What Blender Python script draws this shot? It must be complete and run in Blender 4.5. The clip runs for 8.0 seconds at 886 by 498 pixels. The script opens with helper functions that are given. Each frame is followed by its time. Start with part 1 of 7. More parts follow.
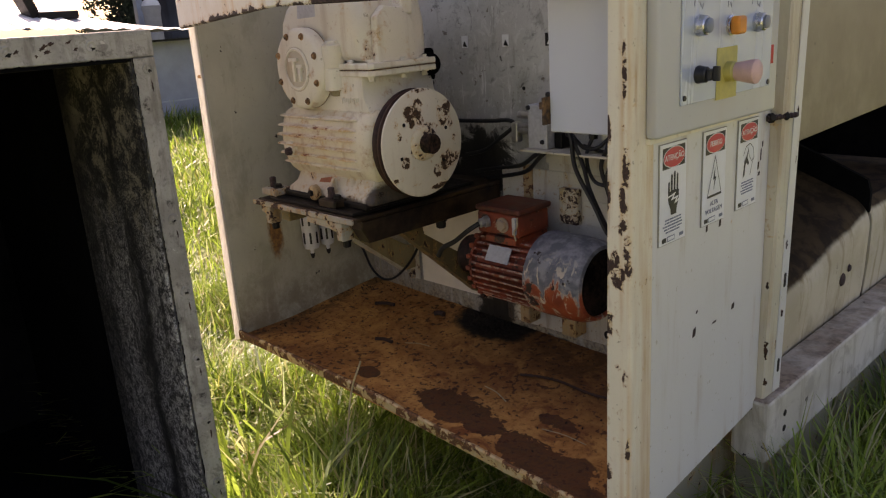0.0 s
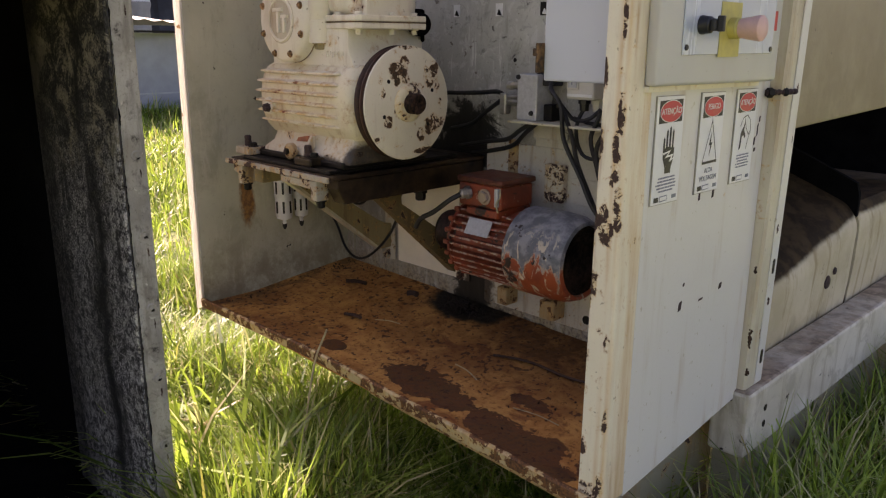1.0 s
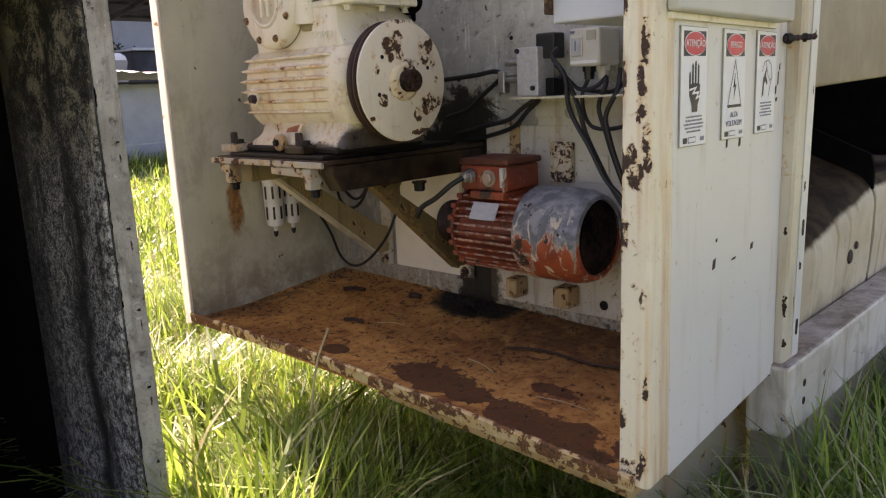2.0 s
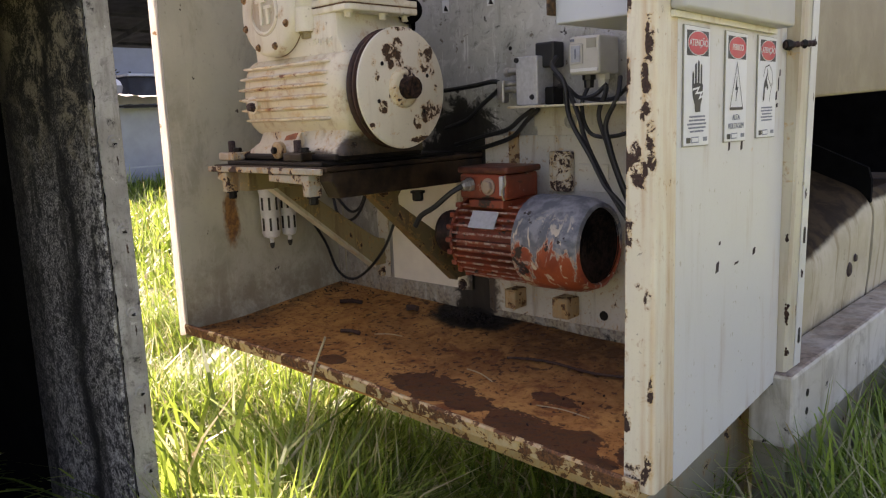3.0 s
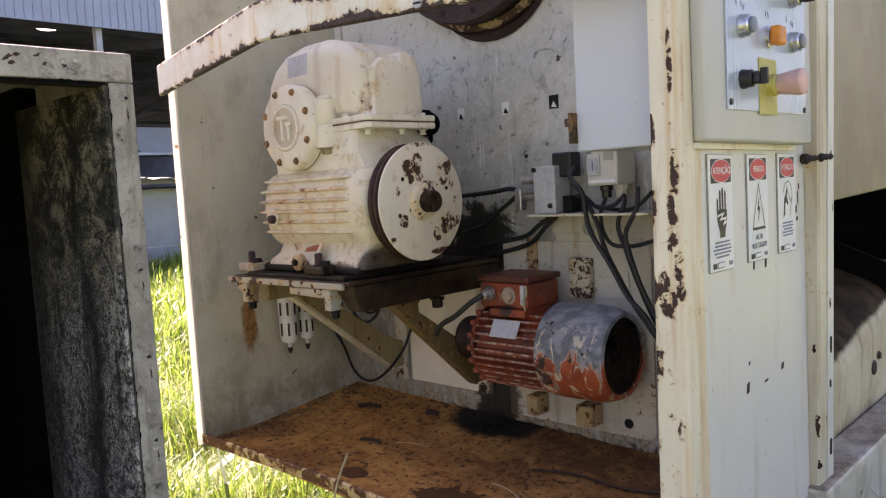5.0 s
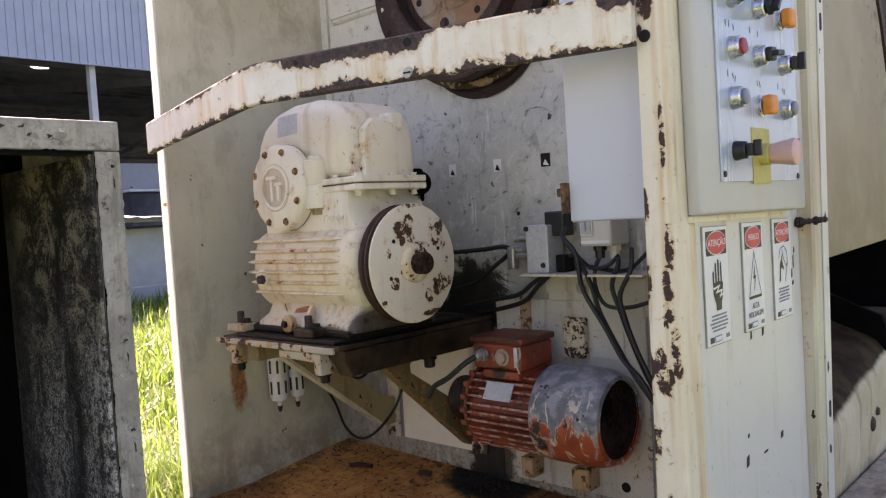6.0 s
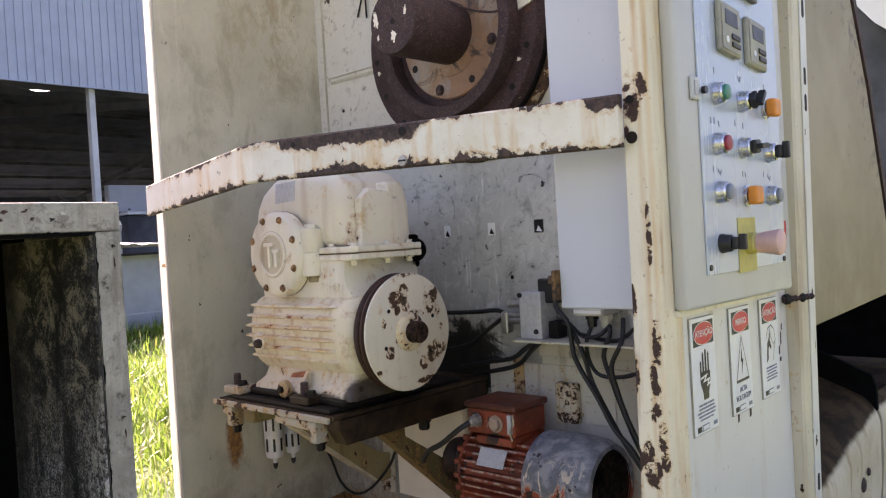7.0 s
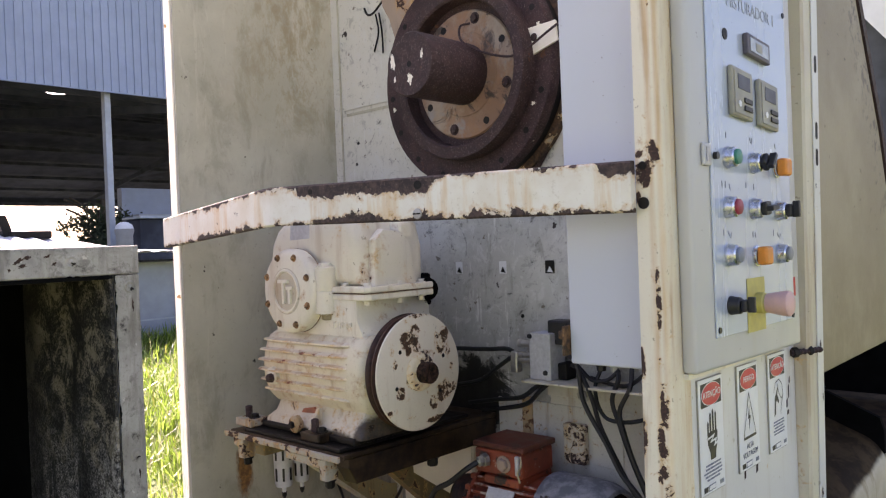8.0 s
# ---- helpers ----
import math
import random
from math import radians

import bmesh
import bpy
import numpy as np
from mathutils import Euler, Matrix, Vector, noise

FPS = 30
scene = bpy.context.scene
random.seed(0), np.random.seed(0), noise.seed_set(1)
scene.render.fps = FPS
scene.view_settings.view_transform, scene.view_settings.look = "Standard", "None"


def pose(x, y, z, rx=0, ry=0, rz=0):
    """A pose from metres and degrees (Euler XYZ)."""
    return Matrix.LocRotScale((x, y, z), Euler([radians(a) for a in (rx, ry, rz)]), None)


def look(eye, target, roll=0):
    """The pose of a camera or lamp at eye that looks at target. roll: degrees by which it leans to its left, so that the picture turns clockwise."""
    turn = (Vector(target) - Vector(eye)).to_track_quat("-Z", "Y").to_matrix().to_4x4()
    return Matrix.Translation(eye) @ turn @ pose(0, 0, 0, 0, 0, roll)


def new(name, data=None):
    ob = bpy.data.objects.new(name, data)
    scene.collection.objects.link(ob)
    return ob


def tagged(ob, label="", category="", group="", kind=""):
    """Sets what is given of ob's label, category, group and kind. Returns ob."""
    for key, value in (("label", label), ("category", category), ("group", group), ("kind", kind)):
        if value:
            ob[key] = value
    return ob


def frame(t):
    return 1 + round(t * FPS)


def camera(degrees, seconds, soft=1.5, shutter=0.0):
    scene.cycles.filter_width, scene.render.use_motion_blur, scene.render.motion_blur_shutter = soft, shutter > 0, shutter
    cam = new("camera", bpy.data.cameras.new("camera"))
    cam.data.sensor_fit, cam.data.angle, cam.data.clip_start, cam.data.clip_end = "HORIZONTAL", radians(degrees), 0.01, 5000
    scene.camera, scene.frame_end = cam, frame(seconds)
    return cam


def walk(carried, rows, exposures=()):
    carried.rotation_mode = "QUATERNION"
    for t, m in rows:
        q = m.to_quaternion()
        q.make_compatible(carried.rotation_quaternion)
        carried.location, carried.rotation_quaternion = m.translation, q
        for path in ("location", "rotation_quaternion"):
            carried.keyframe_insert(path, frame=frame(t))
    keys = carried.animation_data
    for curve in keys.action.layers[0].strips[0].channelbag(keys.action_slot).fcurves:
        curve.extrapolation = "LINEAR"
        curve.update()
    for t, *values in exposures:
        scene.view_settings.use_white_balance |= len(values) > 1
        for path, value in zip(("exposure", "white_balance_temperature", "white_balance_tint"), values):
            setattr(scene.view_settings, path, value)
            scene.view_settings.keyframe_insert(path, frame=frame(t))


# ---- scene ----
cam = camera(59.0, 8.0, soft=1.2)
PATH = [
    (0, (0.675, -1.018, 1.207), (-0.726, 0.29, 0.637), -3.9),
    (0.5, (0.669, -0.997, 1.17), (-0.746, 0.264, 0.534), -0.8),
    (1, (0.638, -0.992, 1.069), (-0.73, 0.371, 0.55), 0.3),
    (1.5, (0.588, -0.981, 0.972), (-0.775, 0.414, 0.528), -1.5),
    (2.8, (0.526, -0.954, 0.882), (-0.829, 0.475, 0.533), -2.6),
    (3, (0.534, -0.972, 0.875), (-0.819, 0.461, 0.537), -2.3),
    (3.5, (0.512, -0.966, 0.862), (-0.838, 0.476, 0.549), -2.6),
    (4, (0.503, -0.968, 0.898), (-0.859, 0.473, 0.636), -3.2),
    (4.5, (0.502, -0.97, 0.924), (-0.848, 0.487, 0.699), -2.5),
    (5, (0.505, -0.983, 0.965), (-0.867, 0.462, 0.801), -3.3),
    (6.3, (0.489, -0.957, 1.044), (-0.866, 0.513, 0.985), -3.5),
    (6.5, (0.495, -0.971, 1.063), (-0.859, 0.5, 1.019), -3.4),
    (7, (0.516, -0.969, 1.125), (-0.837, 0.504, 1.094), -3.4),
    (7.5, (0.521, -0.976, 1.159), (-0.833, 0.494, 1.082), -2.7),
    (8, (0.528, -0.985, 1.199), (-0.842, 0.472, 1.187), -2.3),
]
EXPOSURES = [(0, 1.18, 8000, 34), (0.5, 1.0, 8000, 34), (1.0, 1.5, 7900, 34), (1.7, 1.85, 7700, 34), (3.5, 1.87, 7500, 34), (4.5, 1.96, 7350, 34), (6.5, 1.9, 7050, 34), (7.5, 1.88, 6950, 34), (8, 1.82, 6900, 34)]
walk(cam, [(t, look(eye, target, roll)) for t, eye, target, roll in PATH], EXPOSURES)

# ---------------------------------------------------------------- light
SUN_FROM = Vector((-0.78, 0.17, 0.64)).normalized()
world = bpy.data.worlds.new("daylight")
scene.world = world
world.use_nodes = True
wn = world.node_tree.nodes
sky = wn.new("ShaderNodeTexSky")
sky.sky_type = "NISHITA"
sky.sun_disc = False
sky.sun_elevation = math.asin(SUN_FROM.z)
sky.sun_rotation = math.atan2(SUN_FROM.x, SUN_FROM.y)
sky.air_density, sky.dust_density, sky.ozone_density = 1.0, 2.5, 1.0
wn["Background"].inputs["Strength"].default_value = 0.1
world.node_tree.links.new(sky.outputs[0], wn["Background"].inputs[0])
sun = new("sun", bpy.data.lights.new("sun", "SUN"))
sun.data.energy, sun.data.angle, sun.data.color = 4.8, radians(0.6), (1.0, 0.95, 0.86)
sun.matrix_world = look(SUN_FROM * 30, (0, 0, 0))

# ---------------------------------------------------------------- materials


class Nodes:
    """A small builder of node materials."""

    def __init__(self, name):
        self.mat = bpy.data.materials.new(name)
        self.mat.use_nodes = True
        self.t = self.mat.node_tree
        self.bsdf = self.t.nodes["Principled BSDF"]
        self.pos = self.t.nodes.new("ShaderNodeTexCoord").outputs["Object"]

    def link(self, a, b):
        self.t.links.new(a, b)

    def put(self, sock, value):
        if isinstance(value, bpy.types.NodeSocket):
            self.link(value, sock)
        elif isinstance(value, tuple) and len(value) == 3 and sock.type == "RGBA":
            sock.default_value = (*value, 1)
        else:
            sock.default_value = value

    def scaled(self, s, offset=(0, 0, 0)):
        n = self.t.nodes.new("ShaderNodeMapping")
        self.link(self.pos, n.inputs["Vector"])
        n.inputs["Scale"].default_value = s
        n.inputs["Location"].default_value = offset
        return n.outputs[0]

    def noise(self, scale, detail=6.0, rough=0.6, vec=None, distort=0.0):
        n = self.t.nodes.new("ShaderNodeTexNoise")
        self.link(vec or self.pos, n.inputs["Vector"])
        n.inputs["Scale"].default_value, n.inputs["Detail"].default_value = scale, detail
        n.inputs["Roughness"].default_value, n.inputs["Distortion"].default_value = rough, distort
        return n.outputs["Fac"]

    def voronoi(self, scale, vec=None):
        n = self.t.nodes.new("ShaderNodeTexVoronoi")
        self.link(vec or self.pos, n.inputs["Vector"])
        n.inputs["Scale"].default_value = scale
        return n.outputs["Distance"]

    def step(self, x, lo, hi, a=0.0, b=1.0):
        n = self.t.nodes.new("ShaderNodeMapRange")
        n.interpolation_type = "SMOOTHSTEP"
        self.put(n.inputs["Value"], x)
        n.inputs["From Min"].default_value, n.inputs["From Max"].default_value = lo, hi
        n.inputs["To Min"].default_value, n.inputs["To Max"].default_value = a, b
        return n.outputs["Result"]

    def math(self, op, a, b=0.0, c=0.0):
        n = self.t.nodes.new("ShaderNodeMath")
        n.operation = op
        for s, v in zip(n.inputs, (a, b, c)):
            self.put(s, v)
        return n.outputs[0]

    def mix(self, f, a, b):
        n = self.t.nodes.new("ShaderNodeMix")
        n.data_type = "RGBA"
        self.put(n.inputs[0], f)
        self.put(n.inputs[6], a)
        self.put(n.inputs[7], b)
        return n.outputs[2]

    def axis(self, k):
        n = self.t.nodes.new("ShaderNodeSeparateXYZ")
        self.link(self.pos, n.inputs[0])
        return n.outputs[k]

    def near(self, k, centre, width):
        """1 at a coordinate, falling to 0 at a width from it."""
        return self.step(self.math("ABSOLUTE", self.math("SUBTRACT", self.axis(k), centre)), width, 0.0)

    def island(self):
        return self.t.nodes.new("ShaderNodeNewGeometry").outputs["Random Per Island"]

    def bump(self, height, strength=0.3, distance=0.002):
        n = self.t.nodes.new("ShaderNodeBump")
        n.inputs["Strength"].default_value, n.inputs["Distance"].default_value = strength, distance
        self.link(height, n.inputs["Height"])
        self.link(n.outputs[0], self.bsdf.inputs["Normal"])

    def done(self, colour, rough=0.5, metal=0.0, spec=0.5):
        self.put(self.bsdf.inputs["Base Color"], colour)
        self.put(self.bsdf.inputs["Roughness"], rough)
        self.put(self.bsdf.inputs["Metallic"], metal)
        self.put(self.bsdf.inputs["Specular IOR Level"], spec)
        return self.mat


RUST_DARK, RUST_MID, RUST_ORANGE = (0.026, 0.016, 0.014), (0.075, 0.037, 0.026), (0.38, 0.19, 0.06)


def plain(name, colour, rough=0.5, metal=0.0, vary=0.12, scale=40, spec=0.5):
    """A simple surface with slight mottling and fine relief."""
    n = Nodes(name)
    v = n.noise(scale, 5)
    big = n.noise(scale * 0.12, 4)
    dark = tuple(c * (1 - 2.2 * vary) for c in colour)
    light = tuple(min(1, c * (1 + vary)) for c in colour)
    n.bump(v, 0.15)
    f = n.math("ADD", n.math("MULTIPLY", v, 0.5), n.math("MULTIPLY", big, 0.5))
    return n.done(n.mix(n.step(f, 0.35, 0.65), dark, light), n.step(v, 0.3, 0.7, rough - 0.06, rough + 0.1), metal, spec)


def painted(name, base, grime=(0.2, 0.17, 0.11), chips=0.68, chip_scale=16, streak=0.35, rough=0.45, edges=(), rust_run=0.3, mottling=0.5, bleed=0.09, patchy=0.0, spec=0.5, oil=(), seams=(), patches=(), under=(RUST_DARK, RUST_MID)):
    """Old paint on steel: grime, run-down streaks, ragged chips through to rust, rust bleeding round them.
    chips: the noise level above which the paint is gone; edges: (axis, place, width, more) where it has worn further;
    oil: splashes, as (axis, place, width, axis, place, width); seams: (axis, place, width) along which rust has bled;
    patches: places (axis, place, width, and so on) where it has come off in large flakes."""
    n = Nodes(name)
    fine = n.noise(chip_scale * 5, 8, 0.68)
    chip_noise = n.noise(chip_scale, 9, 0.62, distort=0.4)
    level = n.math("ADD", chip_noise, n.math("MULTIPLY", n.math("SUBTRACT", fine, 0.5), 0.24))
    for axis, place, width, more in edges:
        level = n.math("ADD", level, n.math("MULTIPLY", n.near(axis, place, width), more))
    gone = None
    for spot_ in patches:
        spot = 1.0
        for k in range(0, len(spot_), 3):
            spot = n.math("MULTIPLY", spot, n.near(*spot_[k : k + 3]))
        gone = spot if gone is None else n.math("MAXIMUM", gone, spot)
    if gone is not None:
        level = n.math("ADD", level, n.math("MULTIPLY", n.step(gone, 0.0, 0.6), 0.245))
    if patchy:
        level = n.math("ADD", level, n.math("MULTIPLY", n.math("SUBTRACT", n.noise(4.5, 3, 0.5), 0.5), patchy))
    bare = n.step(level, chips, chips + 0.014)
    halo = n.step(level, chips - bleed, chips + 0.005)
    runs = n.noise(26, 5, 0.6, n.scaled((1, 1, 0.09)))
    cloud = n.noise(3.1, 6, 0.62)
    speck = n.noise(75, 3, 0.5)
    grain = n.noise(210, 4, 0.6)
    col = n.mix(n.step(cloud, 0.38, 0.68, 0, mottling), base, tuple(b * 0.72 + g * 0.18 for b, g in zip(base, grime)))
    col = n.mix(n.step(runs, 0.52, 0.74, 0, streak), col, grime)
    col = n.mix(n.step(grain, 0.56, 0.72, 0, 0.3 * streak + 0.06), col, grime)
    col = n.mix(n.step(n.math("MULTIPLY", runs, n.math("ADD", 0.35, cloud)), 0.45, 0.62, 0, rust_run), col, RUST_ORANGE)
    col = n.mix(n.step(speck, 0.69, 0.73, 0, 0.6), col, grime)
    col = n.mix(n.math("MULTIPLY", halo, n.step(fine, 0.35, 0.65, 0.3, 0.75)), col, n.mix(n.step(runs, 0.4, 0.6), RUST_ORANGE, (0.6, 0.36, 0.11)))
    rust = n.mix(n.step(fine, 0.35, 0.65), *under)
    rust = n.mix(n.step(grain, 0.6, 0.68, 0, 0.45), rust, (0.2, 0.13, 0.1))
    for axis, place, width in seams:
        col = n.mix(n.math("MULTIPLY", n.near(axis, place, width), n.step(n.math("ADD", runs, n.math("MULTIPLY", cloud, 0.3)), 0.5, 0.74, 0.0, 0.55)), col, (0.55, 0.32, 0.11))
    col = n.mix(bare, col, rust)
    for a0, p0, w0, a1, p1, w1 in oil:
        wet = n.math("ADD", n.math("MULTIPLY", n.near(a0, p0, w0), n.near(a1, p1, w1)), n.math("MULTIPLY", n.math("SUBTRACT", chip_noise, 0.5), 0.9))
        col = n.mix(n.step(wet, 0.2, 0.6, 0, 0.93), col, n.mix(n.step(fine, 0.4, 0.6), (0.016, 0.011, 0.007), (0.05, 0.03, 0.014)))
    n.bump(n.math("SUBTRACT", n.math("MULTIPLY", fine, 0.2), bare), 0.55, 0.0014)
    return n.done(col, n.math("ADD", rough, n.math("MULTIPLY", bare, 0.4)), 0.0, spec)


def coated(name, colour, rough=0.35, metal=0.0, smear=(0.5, 0.5, 0.48), amount=0.2):
    """A smooth factory coat with faint run-down smears and tiny specks."""
    n = Nodes(name)
    runs, big = n.noise(17, 6, 0.6, n.scaled((1, 1, 0.12)), 0.3), n.noise(2.6, 4, 0.5)
    col = n.mix(n.step(runs, 0.5, 0.75, 0, amount), colour, smear)
    col = n.mix(n.step(big, 0.4, 0.7, 0, amount * 0.6), col, tuple(c * 0.85 for c in colour))
    col = n.mix(n.step(n.noise(120, 3, 0.5), 0.735, 0.75, 0, 0.6), col, (0.12, 0.1, 0.08))
    n.bump(n.noise(300, 2), 0.05, 0.0005)
    return n.done(col, n.step(runs, 0.3, 0.7, rough - 0.04, rough + 0.1), metal)


CREAM = (0.66, 0.6, 0.45)
M = {}
M["primer"] = plain("salmon_primer", (0.5, 0.17, 0.09), 0.6, 0, 0.2, 60)
M["cream"] = painted("cream_enamel_on_cast_iron", (0.78, 0.735, 0.61), chips=0.71, chip_scale=20, streak=0.2, rust_run=0.2, bleed=0.15, patchy=0.12, grime=(0.3, 0.25, 0.15),
                     oil=[(0, -0.70, 0.07, 2, 0.79, 0.08), (0, -0.80, 0.2, 2, 0.79, 0.028), (0, -0.69, 0.022, 2, 0.88, 0.12)])

PULLEY_FLAKES = [(-0.027, 0.066, 0.026, 0.022), (-0.012, 0.086, 0.014, 0.014), (0.070, 0.060, 0.02, 0.026), (0.079, 0.038, 0.015, 0.018), (-0.072, 0.026, 0.006, 0.010), (-0.060, -0.037, 0.013, 0.011), (0.077, -0.044, 0.024, 0.016),
                 (0.060, -0.060, 0.012, 0.012), (0.038, -0.068, 0.011, 0.014), (0.094, -0.002, 0.006, 0.009), (0.0, 0.118, 0.02, 0.004), (0.05, -0.106, 0.03, 0.006), (0.022, 0.034, 0.02, 0.01), (-0.09, -0.075, 0.006, 0.006), (-0.032, -0.012, 0.008, 0.02)]
M["cream_pulley"] = painted("cream_paint_flaking_off_pulley", (0.7, 0.65, 0.53), chips=0.72, chip_scale=46, streak=0.2, rust_run=0.2, bleed=0.1, patchy=0.1,
                            patches=[(1, 0.178 + y, 1.95 * ry, 2, 0.932 + z, 1.95 * rz) for y, z, ry, rz in PULLEY_FLAKES], under=((0.028, 0.016, 0.009), (0.1, 0.048, 0.02)))
M["fin"] = painted("cream_paint_worn_on_fin_edges", (0.77, 0.71, 0.57), chips=0.7, chip_scale=42, streak=0.4, rust_run=0.5, bleed=0.24, patchy=0.15, grime=(0.34, 0.22, 0.1), edges=[(1, 0.05, 0.012, 0.12)], seams=[(1, 0.052, 0.014)], under=((0.1, 0.04, 0.02), (0.4, 0.15, 0.085)))
M["cream_low"] = painted("oil_stained_cream_pedestal", (0.62, 0.56, 0.43), chips=0.66, chip_scale=26, streak=0.5, rust_run=0.4, bleed=0.15, grime=(0.2, 0.15, 0.08), edges=[(2, 0.845, 0.02, 0.05)],
                         oil=[(0, -0.705, 0.05, 2, 0.80, 0.08), (0, -0.80, 0.22, 2, 0.79, 0.035)])
M["hub"] = painted("hub_paint_rusting_through", (0.7, 0.62, 0.45), chips=0.57, chip_scale=40, streak=0.3, rust_run=0.5, bleed=0.16)
M["scabbed"] = painted("paint_scabbed_with_rust", (0.6, 0.55, 0.44), chips=0.545, chip_scale=62, streak=0.5, rust_run=0.5, bleed=0.1)
M["cream_barrel"] = painted("cream_enamel_stained_between_fins", (0.74, 0.67, 0.5), chips=0.7, chip_scale=24, streak=0.4, rust_run=0.45, bleed=0.2, patchy=0.12, grime=(0.3, 0.22, 0.11))
M["recess"] = painted("cream_darkened_as_shading", (0.56, 0.5, 0.38), chips=0.69, chip_scale=40, streak=0.5, rust_run=0.4, grime=(0.2, 0.14, 0.07))
M["dirty"] = painted("dirty_olive_cream_paint", (0.34, 0.31, 0.22), chips=0.64, chip_scale=22, streak=0.7, rust_run=0.5, grime=(0.08, 0.065, 0.04))
M["block"] = painted("rust_streaked_cream_block", (0.45, 0.33, 0.18), chips=0.56, chip_scale=55, streak=0.7, rust_run=0.9, bleed=0.18, patchy=0.25, grime=(0.2, 0.12, 0.05), under=((0.05, 0.026, 0.016), (0.2, 0.09, 0.035)))
M["rust_halo"] = plain("brown_rust_edge", (0.24, 0.13, 0.055), 0.7, 0, 0.4, 90)
M["bolt_rust"] = plain("orange_rusted_bolt", (0.34, 0.19, 0.09), 0.7, 0, 0.5, 130, 0.3)
M["scab"] = plain("dark_brown_rust_scab", (0.055, 0.03, 0.02), 0.8, 0, 0.5, 130, 0.2)
POST_FLAKES = [(-0.013, 1.29, 0.012, 0.022), (-0.024, 1.255, 0.006, 0.01), (-0.0024, 1.31, 0.0161, 0.018), (0.0079, 0.965, 0.0052, 0.026), (0.0006, 0.919, 0.0052, 0.016), (0.0049, 0.886, 0.0069, 0.022), (0.0109, 0.836, 0.0063, 0.02), (0.0121, 0.803, 0.0057, 0.014),
               (-0.0133, 0.808, 0.008, 0.018), (-0.0084, 0.786, 0.0115, 0.018), (-0.0254, 0.915, 0.0046, 0.022), (-0.0266, 0.8, 0.0046, 0.014), (0.0049, 1.11, 0.0034, 0.045), (0.0073, 0.605, 0.0057, 0.012), (-0.0048, 0.342, 0.0184, 0.014),
               (-0.0254, 0.42, 0.0057, 0.016), (0.0109, 0.47, 0.0034, 0.02), (0.0085, 0.365, 0.0057, 0.016), (-0.0242, 0.7, 0.0057, 0.022), (-0.0024, 0.86, 0.0034, 0.006), (-0.0242, 1.02, 0.0046, 0.02)]
M["post"] = painted("post_paint_rusting_at_corner", (0.76, 0.71, 0.57), chips=0.72, chip_scale=58, streak=0.3, rust_run=0.7, bleed=0.12, mottling=0.3, patchy=0.2, patches=[(0, x, 2.1 * rx, 2, z, 1.9 * rz, 1, -0.002, 0.014) for x, z, rx, rz in POST_FLAKES],
                    edges=[(0, 0.003, 0.006, 0.05), (0, -0.028, 0.006, 0.1)], seams=[(0, 0.013, 0.007), (0, 0.0, 0.008)])
M["white_sheet"] = painted("white_sheet_paint", (0.65, 0.645, 0.61), chips=0.775, chip_scale=26, streak=0.22, rust_run=0.25, grime=(0.4, 0.36, 0.25), rough=0.38, mottling=0.25)
M["lip"] = painted("lip_paint_mostly_gone", (0.55, 0.44, 0.26), chips=0.463, chip_scale=36, streak=0.5, rust_run=0.8, bleed=0.12, patchy=0.3, grime=(0.16, 0.1, 0.045), under=((0.06, 0.026, 0.014), (0.2, 0.085, 0.03)))
M["frame"] = painted("cream_frame_paint", (0.6, 0.555, 0.43), chips=0.7, chip_scale=22, streak=0.3, rust_run=0.25)
M["bracket_dark"] = painted("oil_browned_bracket_paint", (0.17, 0.125, 0.055), chips=0.6, chip_scale=42, streak=0.7, grime=(0.03, 0.02, 0.012), rust_run=0.12)
M["splashed"] = painted("paint_splashed_dirty_steel", (0.4, 0.375, 0.31), chips=0.53, chip_scale=30, streak=0.8, rust_run=0.4, grime=(0.06, 0.045, 0.03))
M["oily"] = plain("oil_soaked_brown_steel", (0.04, 0.024, 0.012), 0.42, 0.0, 0.42, 28, 0.3)
M["bracket"] = painted("oily_olive_bracket_paint", (0.3, 0.24, 0.12), chips=0.64, chip_scale=42, streak=0.75, grime=(0.05, 0.035, 0.02), rust_run=0.15)


def rim_sheet():
    """Weathered grey-white paint under black and grey mould, thickest in smears and along edges."""
    n = Nodes("mould_greyed_duct_rim")
    big, mid, fine = n.noise(6, 8, 0.68, distort=0.8), n.noise(32, 9, 0.74, distort=0.4), n.noise(190, 5, 0.7)
    runs = n.noise(30, 7, 0.7, n.scaled((1, 1, 0.16)))
    col = n.mix(n.step(big, 0.38, 0.64), (0.44, 0.425, 0.385), (0.28, 0.265, 0.235))
    col = n.mix(n.step(runs, 0.5, 0.66, 0, 0.6), col, (0.16, 0.145, 0.12))
    col = n.mix(n.step(mid, 0.52, 0.62, 0, 0.55), col, (0.12, 0.11, 0.095))
    col = n.mix(n.step(fine, 0.55, 0.68, 0, 0.5), col, (0.13, 0.12, 0.1))
    dark = n.math("ADD", mid, n.math("MULTIPLY", n.math("SUBTRACT", big, 0.5), 0.45))
    col = n.mix(n.step(dark, 0.62, 0.68, 0, 0.9), col, (0.03, 0.027, 0.022))
    col = n.mix(n.step(n.noise(58, 6, 0.6), 0.66, 0.69, 0, 0.8), col, (0.6, 0.58, 0.52))
    n.bump(n.math("ADD", mid, fine), 0.3, 0.0012)
    return n.done(col, 0.6, 0, 0.4)


